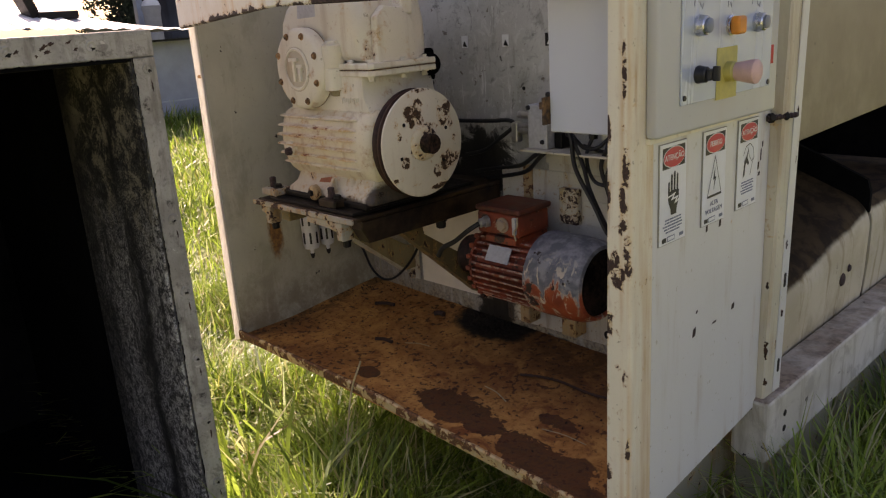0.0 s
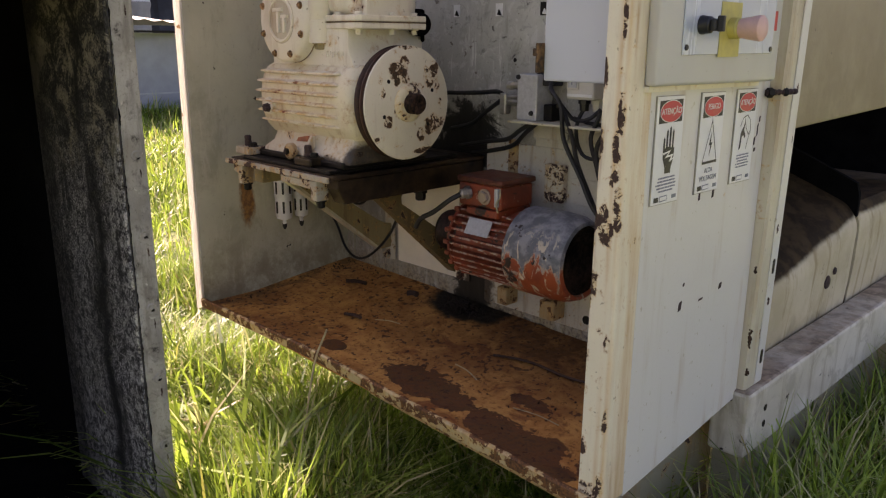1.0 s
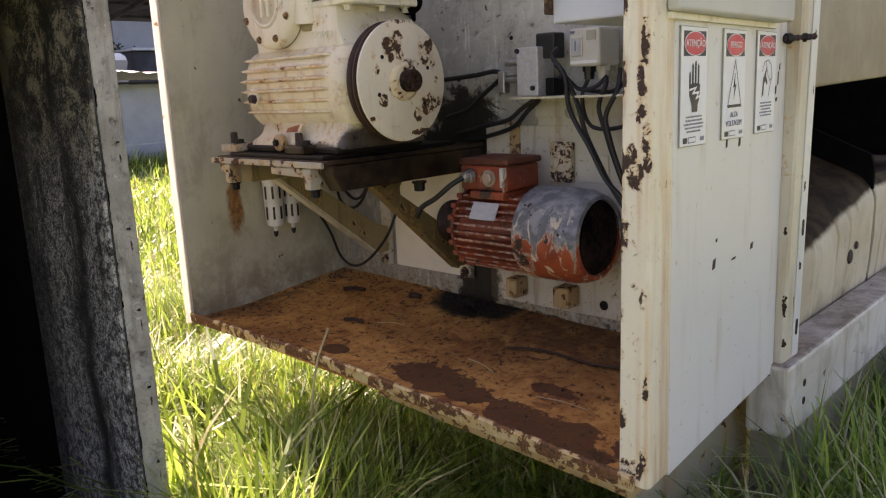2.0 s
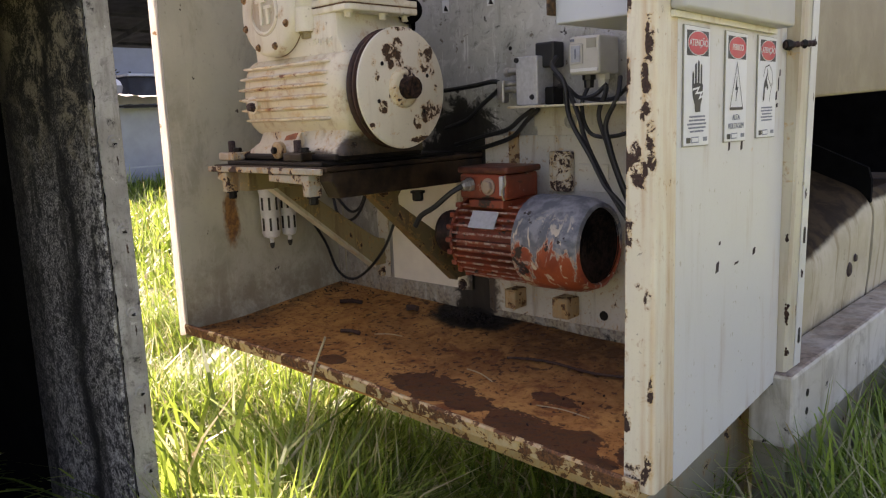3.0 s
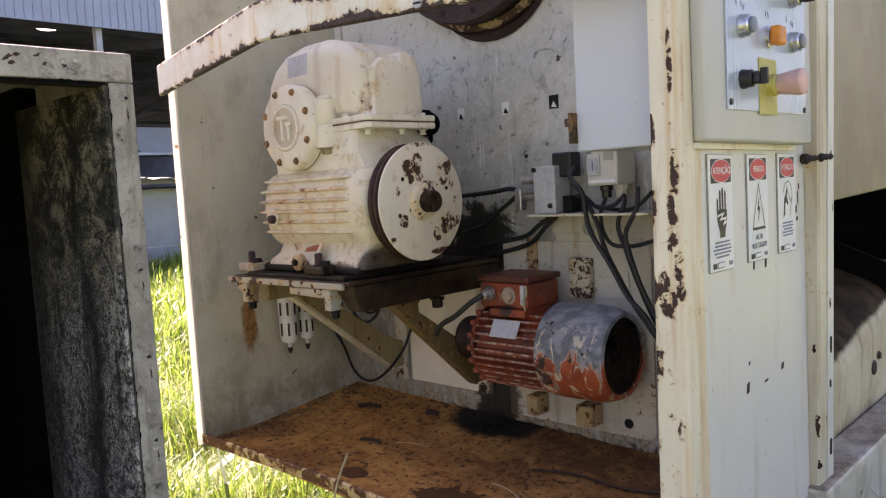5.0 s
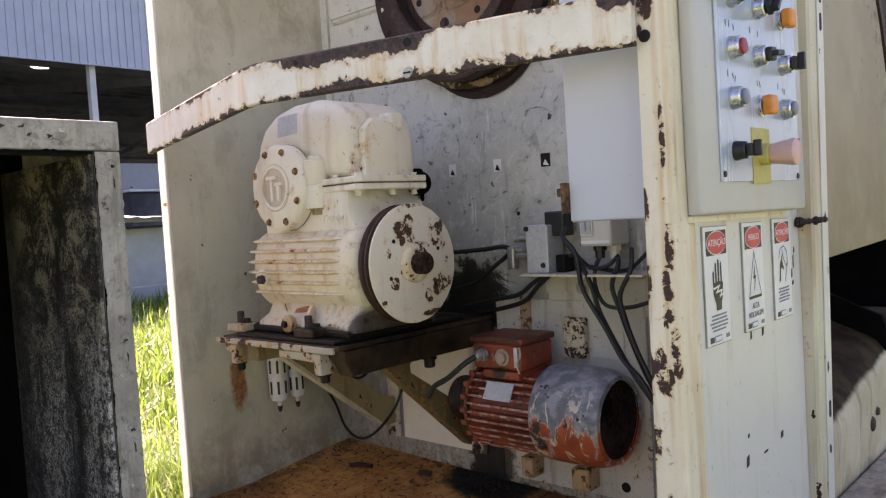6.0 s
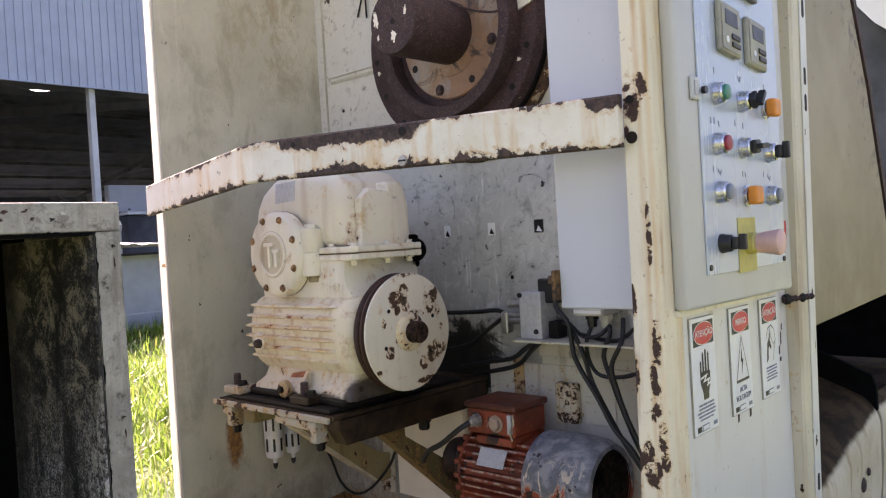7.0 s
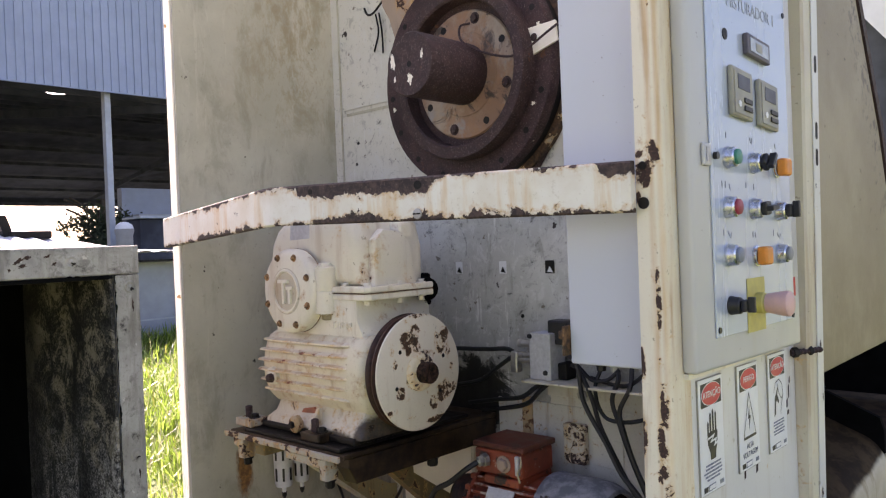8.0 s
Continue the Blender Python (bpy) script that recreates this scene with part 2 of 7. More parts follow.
M["duct_rim"] = rim_sheet()
M["cabinet_grey"] = coated("light_grey_powder_coat", (0.52, 0.555, 0.61), 0.4, 0, (0.48, 0.5, 0.52), 0.12)
M["box_grey"] = coated("warm_white_box_enamel", (0.5, 0.505, 0.5), 0.34, 0, (0.5, 0.46, 0.36), 0.25)
M["faceplate"] = coated("pale_blue_faceplate", (0.47, 0.53, 0.62), 0.22, 0.15, (0.66, 0.7, 0.74), 0.4)
M["chrome"] = plain("chrome", (0.62, 0.63, 0.66), 0.24, 1.0, 0.03, 80)
M["steel"] = plain("dull_steel", (0.45, 0.44, 0.42), 0.4, 0.9, 0.15, 60)
M["black"] = plain("black_plastic", (0.014, 0.014, 0.015), 0.42, 0, 0.15, 70)
M["rubber"] = plain("black_cable_rubber", (0.012, 0.012, 0.013), 0.5, 0, 0.2, 90)
M["grease"] = plain("black_grease_and_dirt", (0.011, 0.009, 0.007), 0.55, 0, 0.4, 60, 0.25)
def rusted_iron(name, base, light, fleck=0.0):
    """Dark rust with a close sparkling grain, worn places and a few flecks of old paint."""
    n = Nodes(name)
    grain, mid, big = n.noise(260, 4, 0.65), n.noise(55, 8, 0.7), n.noise(9, 6, 0.6)
    col = n.mix(n.step(mid, 0.38, 0.62), tuple(c * 0.55 for c in base), base)
    col = n.mix(n.step(grain, 0.54, 0.66, 0, 0.75), col, light)
    col = n.mix(n.step(big, 0.52, 0.68, 0, 0.6), col, tuple(c * 0.4 for c in base))
    col = n.mix(n.step(n.noise(24, 7, 0.7), 0.64, 0.68, 0, 0.7), col, (0.13, 0.055, 0.025))
    if fleck:
        col = n.mix(n.step(n.noise(30, 6, 0.6), 0.73 - fleck, 0.735 - fleck), col, (0.55, 0.46, 0.36))
    n.bump(n.math("ADD", grain, mid), 0.5, 0.0012)
    return n.done(col, n.step(mid, 0.3, 0.7, 0.5, 0.8), 0, 0.25)


M["iron"] = rusted_iron("dark_purple_brown_rusted_iron", (0.062, 0.038, 0.036), (0.13, 0.095, 0.095))
M["flaked_iron"] = rusted_iron("dark_iron_with_paint_flecks", (0.066, 0.038, 0.037), (0.15, 0.11, 0.11), 0.035)
M["rust_plate"] = painted("brown_rusted_disc", (0.36, 0.27, 0.2), chips=0.66, chip_scale=9, grime=(0.06, 0.04, 0.03), streak=0.5, rough=0.6)
M["orange"] = plain("orange_plastic", (0.8, 0.27, 0.03), 0.4)
M["green"] = plain("green_button_cap", (0.03, 0.22, 0.16), 0.35)
M["red"] = plain("dark_red_button_cap", (0.3, 0.03, 0.05), 0.35)
M["blue"] = plain("blue_grey_button_cap", (0.16, 0.19, 0.25), 0.35)
M["grey_cap"] = plain("grey_button_cap", (0.22, 0.24, 0.27), 0.35)
M["pink"] = plain("faded_pink_plastic", (0.66, 0.42, 0.38), 0.5, 0, 0.1, 30)
M["yellow"] = plain("yellow_label", (0.5, 0.44, 0.13), 0.5)
M["meter"] = plain("beige_grey_instrument_case", (0.33, 0.32, 0.265), 0.45)
M["screen"] = plain("dark_display_glass", (0.035, 0.037, 0.05), 0.35)
M["screen_light"] = plain("pale_display_glass", (0.4, 0.43, 0.47), 0.15)
M["sign_white"] = plain("sign_white_plastic", (0.74, 0.75, 0.75), 0.35, 0, 0.03)
M["sign_red"] = plain("sign_red_print", (0.6, 0.05, 0.06), 0.4, 0, 0.05)
M["sign_black"] = plain("sign_black_print", (0.02, 0.02, 0.022), 0.45, 0, 0.05)
M["red_label"] = plain("red_label", (0.55, 0.03, 0.02), 0.5)
M["plate"] = plain("aluminium_name_plate", (0.55, 0.56, 0.58), 0.4, 0.3, 0.09, 120)
M["filter"] = plain("white_filter_bowl", (0.66, 0.67, 0.7), 0.35, 0, 0.08)
M["switch_case"] = plain("cream_grey_switch_case", (0.55, 0.54, 0.49), 0.45, 0, 0.05)


def rail_paint():
    """White bar paint: a long bare rust patch along the top near the bend, flaked edges and orange runs under them."""
    n = Nodes("rail_paint_flaking_from_edges")
    uv = n.t.nodes.new("ShaderNodeUVMap")
    sep = n.t.nodes.new("ShaderNodeSeparateXYZ")
    n.link(uv.outputs[0], sep.inputs[0])
    along, up = sep.outputs[0], sep.outputs[1]
    fine, mid, big = n.noise(85, 8, 0.68), n.noise(24, 8, 0.64, distort=0.4), n.noise(7, 5, 0.6)

    def at(centre, width):
        return n.step(n.math("ABSOLUTE", n.math("SUBTRACT", along, centre)), width, width * 0.55)

    bend, tip, middle, end = at(0.47, 0.2), at(1.02, 0.22), at(0.46, 0.2), at(0.0, 0.06)
    reach = n.math("ADD", 0.0, n.math("ADD", n.math("MULTIPLY", bend, 0.34), n.math("ADD", n.math("MULTIPLY", tip, 0.06), n.math("MULTIPLY", end, 0.3))))
    ragged = n.math("ADD", n.math("MULTIPLY", n.math("SUBTRACT", mid, 0.5), 0.75), n.math("MULTIPLY", n.math("SUBTRACT", fine, 0.5), 0.3))
    ragged = n.math("ADD", ragged, n.math("MULTIPLY", n.math("SUBTRACT", big, 0.5), 0.5))
    top = n.math("SUBTRACT", n.math("SUBTRACT", 1.0, up), n.math("ADD", reach, ragged))
    low = n.math("SUBTRACT", up, n.math("ADD", n.math("ADD", 0.05, n.math("MULTIPLY", middle, 0.06)), n.math("MULTIPLY", ragged, 1.2)))
    edge = n.math("MINIMUM", top, low)
    spots = n.step(n.math("ADD", mid, n.math("MULTIPLY", middle, 0.05)), 0.675, 0.69)
    bare = n.math("MAXIMUM", n.step(edge, 0.03, 0.0), spots)
    halo = n.step(edge, 0.16, 0.0)
    runs = n.noise(26, 6, 0.62, n.scaled((1, 1, 0.12)))
    col = n.mix(n.step(big, 0.4, 0.65), (0.76, 0.74, 0.66), (0.68, 0.63, 0.52))
    col = n.mix(n.step(n.math("ADD", runs, n.math("MULTIPLY", n.math("ADD", bend, tip), 0.06)), 0.53, 0.7, 0, 0.5), col, (0.6, 0.36, 0.1))
    col = n.mix(n.step(n.noise(160, 4, 0.6), 0.58, 0.7, 0, 0.25), col, (0.4, 0.33, 0.22))
    col = n.mix(n.math("MULTIPLY", halo, n.step(fine, 0.35, 0.65, 0.15, 0.8)), col, (0.52, 0.29, 0.08))
    rust = n.mix(n.step(fine, 0.4, 0.65), (0.03, 0.02, 0.018), (0.085, 0.052, 0.045))
    rust = n.mix(n.step(n.noise(230, 4, 0.6), 0.6, 0.68, 0, 0.45), rust, (0.2, 0.14, 0.12))
    col = n.mix(bare, col, rust)
    n.bump(n.math("SUBTRACT", n.math("MULTIPLY", fine, 0.2), bare), 0.6, 0.0016)
    return n.done(col, n.math("ADD", 0.42, n.math("MULTIPLY", bare, 0.35)))


def motor_red():
    n = Nodes("red_motor_paint_worn")
    v, big = n.noise(60, 7, 0.65), n.noise(9, 5)
    col = n.mix(n.step(big, 0.4, 0.62), (0.3, 0.058, 0.024), (0.17, 0.036, 0.018))
    col = n.mix(n.step(v, 0.62, 0.66, 0, 0.8), col, (0.36, 0.28, 0.22))
    col = n.mix(n.step(n.noise(24, 6), 0.6, 0.66), col, (0.03, 0.02, 0.016))
    n.bump(v, 0.3)
    return n.done(col, 0.5)


def motor_fin():
    """Red paint rubbed to pale metal along the outer edges of the fins."""
    n = Nodes("red_fin_paint_rubbed_pale")
    dy, dz = n.math("SUBTRACT", n.axis(1), 0.395), n.math("SUBTRACT", n.axis(2), 0.598)
    out = n.math("SQRT", n.math("ADD", n.math("MULTIPLY", dy, dy), n.math("MULTIPLY", dz, dz)))
    v = n.noise(50, 6, 0.65)
    col = n.mix(n.step(n.noise(9, 5), 0.4, 0.62), (0.3, 0.06, 0.025), (0.18, 0.04, 0.018))
    worn = n.math("MULTIPLY", n.step(out, 0.094, 0.0965), n.step(v, 0.44, 0.58))
    col = n.mix(n.math("MULTIPLY", worn, 0.85), col, (0.46, 0.36, 0.3))
    col = n.mix(n.step(n.noise(22, 6), 0.6, 0.68), col, (0.03, 0.02, 0.016))
    n.bump(v, 0.3)
    return n.done(col, 0.5)


def motor_cowl():
    """Grey-blue overspray over red, with pale runs down the side."""
    n = Nodes("grey_overspray_on_red_cowl")
    v = n.noise(20, 9, 0.72, n.scaled((1, 1, 0.42)), 0.9)
    height = n.step(n.axis(2), 0.55, 0.665)
    edge = n.step(n.math("ADD", n.math("MULTIPLY", height, 0.3), n.math("MULTIPLY", v, 1.1)), 0.63, 0.67)
    red = n.mix(n.step(n.noise(14, 5), 0.4, 0.6), (0.4, 0.085, 0.03), (0.26, 0.05, 0.022))
    grey = n.mix(n.step(n.noise(40, 6), 0.4, 0.65), (0.12, 0.13, 0.15), (0.27, 0.28, 0.3))
    col = n.mix(edge, red, grey)
    runs = n.noise(46, 5, 0.6, n.scaled((1, 1, 0.2)), 0.8)
    rim = n.math("MULTIPLY", n.step(n.math("ABSOLUTE", n.math("SUBTRACT", n.math("ADD", n.math("MULTIPLY", height, 0.3), n.math("MULTIPLY", v, 1.1)), 0.64)), 0.022, 0.008), 0.8)
    col = n.mix(rim, col, (0.5, 0.43, 0.34))
    col = n.mix(n.math("MULTIPLY", n.step(runs, 0.58, 0.61), n.step(n.axis(2), 0.69, 0.62)), col, (0.58, 0.5, 0.38))
    col = n.mix(n.step(n.noise(19, 7, 0.65), 0.62, 0.635), col, RUST_DARK)
    n.bump(v, 0.3)
    return n.done(col, 0.5)


def rusty_floor():
    """Orange-brown rust film, streaked red, with fine pits, shade painted in at the rear right, and black with oil
    under the belt.
    """
    n = Nodes("rust_brown_floor_plate")
    fine, mid, big = n.noise(70, 9, 0.68), n.noise(17, 8, 0.66, distort=0.5), n.noise(3.6, 6, 0.6, distort=0.6)
    col = n.mix(n.step(mid, 0.36, 0.64), (0.56, 0.29, 0.09), (0.4, 0.175, 0.05))
    col = n.mix(n.step(big, 0.45, 0.62, 0, 0.7), col, (0.24, 0.098, 0.03))
    col = n.mix(n.step(fine, 0.52, 0.64, 0, 0.65), col, (0.13, 0.045, 0.016))
    red = n.noise(9, 7, 0.66, distort=0.8)
    col = n.mix(n.step(red, 0.54, 0.66, 0, 0.75), col, (0.16, 0.045, 0.016))
    # Shade under the motor, put into the colour towards the rear right.
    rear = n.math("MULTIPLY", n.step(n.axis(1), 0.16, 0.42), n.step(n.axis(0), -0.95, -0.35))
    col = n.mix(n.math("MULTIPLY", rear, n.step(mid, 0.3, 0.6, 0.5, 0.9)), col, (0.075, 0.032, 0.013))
    corner = n.math("MULTIPLY", n.near(0, -1.29, 0.1), n.step(mid, 0.4, 0.6))
    col = n.mix(n.math("MULTIPLY", corner, 0.8), col, (0.09, 0.06, 0.025))
    pits = n.step(n.math("ADD", n.noise(62, 3, 0.5), n.math("MULTIPLY", n.math("SUBTRACT", big, 0.5), 0.25)), 0.6, 0.635)
    col = n.mix(n.math("MULTIPLY", pits, 0.8), col, (0.05, 0.015, 0.009))
    oil = n.step(n.math("ADD", n.math("MULTIPLY", n.near(0, -0.73, 0.2), n.near(1, 0.5, 0.17)), n.math("MULTIPLY", mid, 0.5)), 0.4, 0.62)
    col = n.mix(oil, col, (0.011, 0.008, 0.006))
    # Plates of dark rust near the lip.
    level = 0.0
    for cx, cy, rx, ry in ((-0.535, 0.11, 0.13, 0.075), (-0.42, 0.09, 0.07, 0.05), (-0.25, 0.075, 0.15, 0.07), (-0.14, 0.045, 0.09, 0.05), (-0.82, 0.088, 0.045, 0.035), (-0.30, 0.20, 0.06, 0.03), (-0.70, 0.02, 0.09, 0.02), (-0.06, 0.1, 0.05, 0.06)):
        dx = n.math("MULTIPLY", n.math("SUBTRACT", n.axis(0), cx), 1 / rx)
        dy = n.math("MULTIPLY", n.math("SUBTRACT", n.axis(1), cy), 1 / ry)
        near = n.math("SUBTRACT", 1.0, n.math("ADD", n.math("MULTIPLY", dx, dx), n.math("MULTIPLY", dy, dy)))
        level = n.math("MAXIMUM", near, level)
    ragged = n.math("ADD", n.math("MULTIPLY", n.math("SUBTRACT", n.noise(13, 9, 0.66, distort=0.6), 0.5), 2.6), n.math("MULTIPLY", n.math("SUBTRACT", fine, 0.5), 0.5))
    plate = n.math("MULTIPLY", n.step(n.math("ADD", level, ragged), 0.3, 0.36), n.step(level, 0.0, 0.12))
    dark = n.mix(n.step(mid, 0.36, 0.64), (0.035, 0.014, 0.009), (0.085, 0.032, 0.016))
    col = n.mix(n.math("MULTIPLY", plate, n.step(fine, 0.35, 0.65, 0.95, 0.75)), col, dark)
    n.bump(n.math("ADD", n.math("ADD", n.math("MULTIPLY", fine, 0.5), n.math("MULTIPLY", pits, -0.6)), n.math("MULTIPLY", plate, 0.6)), 0.6, 0.002)
    return n.done(col, n.step(fine, 0.3, 0.7, 0.55, 0.8), 0, 0.3)


def mouldy():
    """Grey sheet under a granular bloom of mould: olive-black patches up high, a wandering black run, pale where it
    flakes near the rim, darkened inwards as shade.
    """
    n = Nodes("mould_stained_panel_shaded_inwards")
    grain, mid = n.noise(260, 4, 0.75), n.noise(46, 9, 0.75)
    big = n.noise(8, 9, 0.72, n.scaled((1, 1, 0.55)), 0.8)
    tall = n.noise(22, 8, 0.7, n.scaled((1, 1, 0.16)), 0.5)
    col = n.mix(n.step(grain, 0.44, 0.62), (0.07, 0.066, 0.066), (0.5, 0.48, 0.46))
    col = n.mix(n.step(mid, 0.46, 0.58, 0, 0.85), col, n.mix(n.step(grain, 0.58, 0.68), (0.018, 0.017, 0.017), (0.2, 0.19, 0.18)))
    col = n.mix(n.step(tall, 0.52, 0.62, 0, 0.8), col, (0.025, 0.023, 0.022))
    pale = n.math("ADD", n.step(n.axis(0), -0.87, -0.775), n.step(n.axis(2), 0.45, 0.1, 0, 0.5))
    col = n.mix(n.math("MULTIPLY", pale, n.step(n.math("ADD", mid, n.math("MULTIPLY", big, 0.4)), 0.72, 0.6, 0, 0.8)), col, n.mix(n.step(grain, 0.4, 0.6), (0.4, 0.39, 0.36), (0.6, 0.585, 0.54)))
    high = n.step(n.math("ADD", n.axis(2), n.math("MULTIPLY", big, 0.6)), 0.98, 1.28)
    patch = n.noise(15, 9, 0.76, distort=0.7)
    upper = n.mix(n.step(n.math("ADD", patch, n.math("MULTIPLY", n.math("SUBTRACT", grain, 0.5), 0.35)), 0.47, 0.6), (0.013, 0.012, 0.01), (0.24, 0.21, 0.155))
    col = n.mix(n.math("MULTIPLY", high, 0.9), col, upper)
    way = n.math("ADD", n.axis(0), n.math("MULTIPLY", n.math("SUBTRACT", n.noise(2.6, 3, 0.5), 0.5), 0.3))
    way = n.math("ADD", way, n.math("MULTIPLY", n.math("SUBTRACT", n.noise(14, 6, 0.7), 0.5), 0.13))
    off = n.math("ABSOLUTE", n.math("SUBTRACT", way, -0.94))
    run = n.step(n.math("ADD", off, n.math("MULTIPLY", n.math("SUBTRACT", mid, 0.5), 0.2)), 0.055, 0.005)
    col = n.mix(n.math("MULTIPLY", run, n.step(big, 0.3, 0.55, 0.5, 0.97)), col, (0.012, 0.011, 0.01))
    # Light falling off into the duct, painted as a fade to near-black.
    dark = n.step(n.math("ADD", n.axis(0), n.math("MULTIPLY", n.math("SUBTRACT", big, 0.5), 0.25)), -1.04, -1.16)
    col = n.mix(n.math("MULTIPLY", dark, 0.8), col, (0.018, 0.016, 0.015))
    n.bump(n.math("ADD", grain, mid), 0.6, 0.002)
    return n.done(col, 0.85, 0, 0.15)


def trough_upper():
    """Tan paint, speckled dark along its slanted end and smeared brown near the bottom."""
    n = Nodes("tan_trough_paint_mould_specks")
    big, mid, fine = n.noise(3.5, 7, 0.62), n.noise(34, 8, 0.7), n.noise(110, 5, 0.65)
    col = n.mix(n.step(big, 0.38, 0.66), (0.325, 0.275, 0.18), (0.255, 0.21, 0.132))
    col = n.mix(n.step(fine, 0.56, 0.7, 0, 0.35), col, (0.28, 0.22, 0.13))
    slope = n.math("ADD", n.axis(1), n.math("MULTIPLY", n.math("SUBTRACT", n.axis(2), 1.46), 0.55))
    rim = n.math("MULTIPLY", n.step(slope, 1.16, 1.32), n.step(slope, 1.5, 1.36))
    col = n.mix(n.math("MULTIPLY", rim, n.step(mid, 0.52, 0.6, 0, 0.8)), col, (0.09, 0.07, 0.05))
    col = n.mix(n.step(n.math("ADD", mid, n.math("MULTIPLY", n.step(big, 0.5, 0.7), 0.05)), 0.66, 0.69, 0, 0.8), col, (0.1, 0.07, 0.04))
    low = n.math("MULTIPLY", n.step(n.axis(2), 1.25, 0.92), n.step(n.noise(9, 8, 0.7), 0.32, 0.6, 0.3, 1.0))
    col = n.mix(n.math("MULTIPLY", low, 0.75), col, (0.19, 0.145, 0.09))
    n.bump(n.math("ADD", fine, mid), 0.25)
    return n.done(col, 0.5)


def channel_paint():
    """White channel paint, walked and rained brown on its top."""
    n = Nodes("white_channel_paint_brown_top")
    big, mid, runs = n.noise(5, 7, 0.64), n.noise(26, 8, 0.68, distort=0.4), n.noise(24, 5, 0.6, n.scaled((1, 1, 0.15)))
    col = n.mix(n.step(big, 0.4, 0.64), (0.64, 0.61, 0.54), (0.52, 0.49, 0.41))
    col = n.mix(n.step(runs, 0.5, 0.7, 0, 0.65), col, (0.32, 0.28, 0.2))
    col = n.mix(n.step(n.noise(9, 8, 0.7, distort=0.8), 0.5, 0.64, 0, 0.55), col, (0.27, 0.24, 0.18))
    col = n.mix(n.step(mid, 0.66, 0.68), col, RUST_DARK)
    top = n.math("ADD", n.step(n.axis(2), 0.351, 0.3565), n.math("MULTIPLY", n.math("SUBTRACT", mid, 0.5), 0.6))
    col = n.mix(n.math("MULTIPLY", n.step(top, 0.6, 0.9), n.step(big, 0.36, 0.6, 0.45, 1.0)), col, n.mix(n.step(mid, 0.4, 0.6), (0.34, 0.26, 0.2), (0.14, 0.1, 0.07)))
    n.bump(mid, 0.3)
    return n.done(col, 0.55)


def back_disc():
    """Rusted disc with tan, grey and sooty areas."""
    n = Nodes("tan_rust_and_soot_disc")
    big, mid = n.noise(7, 8, 0.66, distort=0.7), n.noise(40, 7, 0.66)
    col = n.mix(n.step(big, 0.4, 0.6), (0.34, 0.27, 0.2), (0.24, 0.14, 0.085))
    col = n.mix(n.step(n.noise(11, 6, 0.6), 0.52, 0.62, 0, 0.8), col, (0.25, 0.245, 0.24))
    col = n.mix(n.step(n.noise(9, 8, 0.7, distort=1.0), 0.53, 0.61, 0, 0.9), col, (0.03, 0.025, 0.022))
    col = n.mix(n.step(mid, 0.6, 0.68, 0, 0.7), col, (0.1, 0.06, 0.04))
    col = n.mix(n.step(n.noise(16, 7, 0.66), 0.5, 0.62, 0, 0.55), col, (0.3, 0.15, 0.065))
    n.bump(mid, 0.4)
    return n.done(col, 0.6)


def grass_blades():
    n = Nodes("long_grass_blades")
    r = n.island()
    col = n.mix(n.step(r, 0.0, 0.75), (0.025, 0.075, 0.006), (0.33, 0.46, 0.085))
    col = n.mix(n.step(r, 0.79, 0.82), col, (0.6, 0.54, 0.34))
    col = n.mix(n.step(r, 0.955, 0.965), col, (0.28, 0.19, 0.08))
    n.done(col, 0.42, 0, 0.5)
    tr = n.t.nodes.new("ShaderNodeBsdfTranslucent")
    n.link(n.mix(0.4, col, (0.42, 0.58, 0.07)), tr.inputs["Color"])
    mixer = n.t.nodes.new("ShaderNodeMixShader")
    mixer.inputs[0].default_value = 0.5
    n.link(n.bsdf.outputs[0], mixer.inputs[1])
    n.link(tr.outputs[0], mixer.inputs[2])
    n.link(mixer.outputs[0], n.t.nodes["Material Output"].inputs["Surface"])
    return n.mat


def glowing_hem():
    """Pale hem with rust spots, made translucent so that sun from behind brightens its front."""
    n = Nodes("pale_hem_made_translucent")
    v = n.noise(14, 7, 0.6)
    col = n.mix(n.step(v, 0.66, 0.69), (0.88, 0.87, 0.83), (0.4, 0.24, 0.12))
    n.bump(v, 0.1)
    n.done(col, 0.45)
    tr = n.t.nodes.new("ShaderNodeBsdfTranslucent")
    n.link(col, tr.inputs["Color"])
    mixer = n.t.nodes.new("ShaderNodeMixShader")
    mixer.inputs[0].default_value = 0.6
    n.link(n.bsdf.outputs[0], mixer.inputs[1])
    n.link(tr.outputs[0], mixer.inputs[2])
    n.link(mixer.outputs[0], n.t.nodes["Material Output"].inputs["Surface"])
    return n.mat


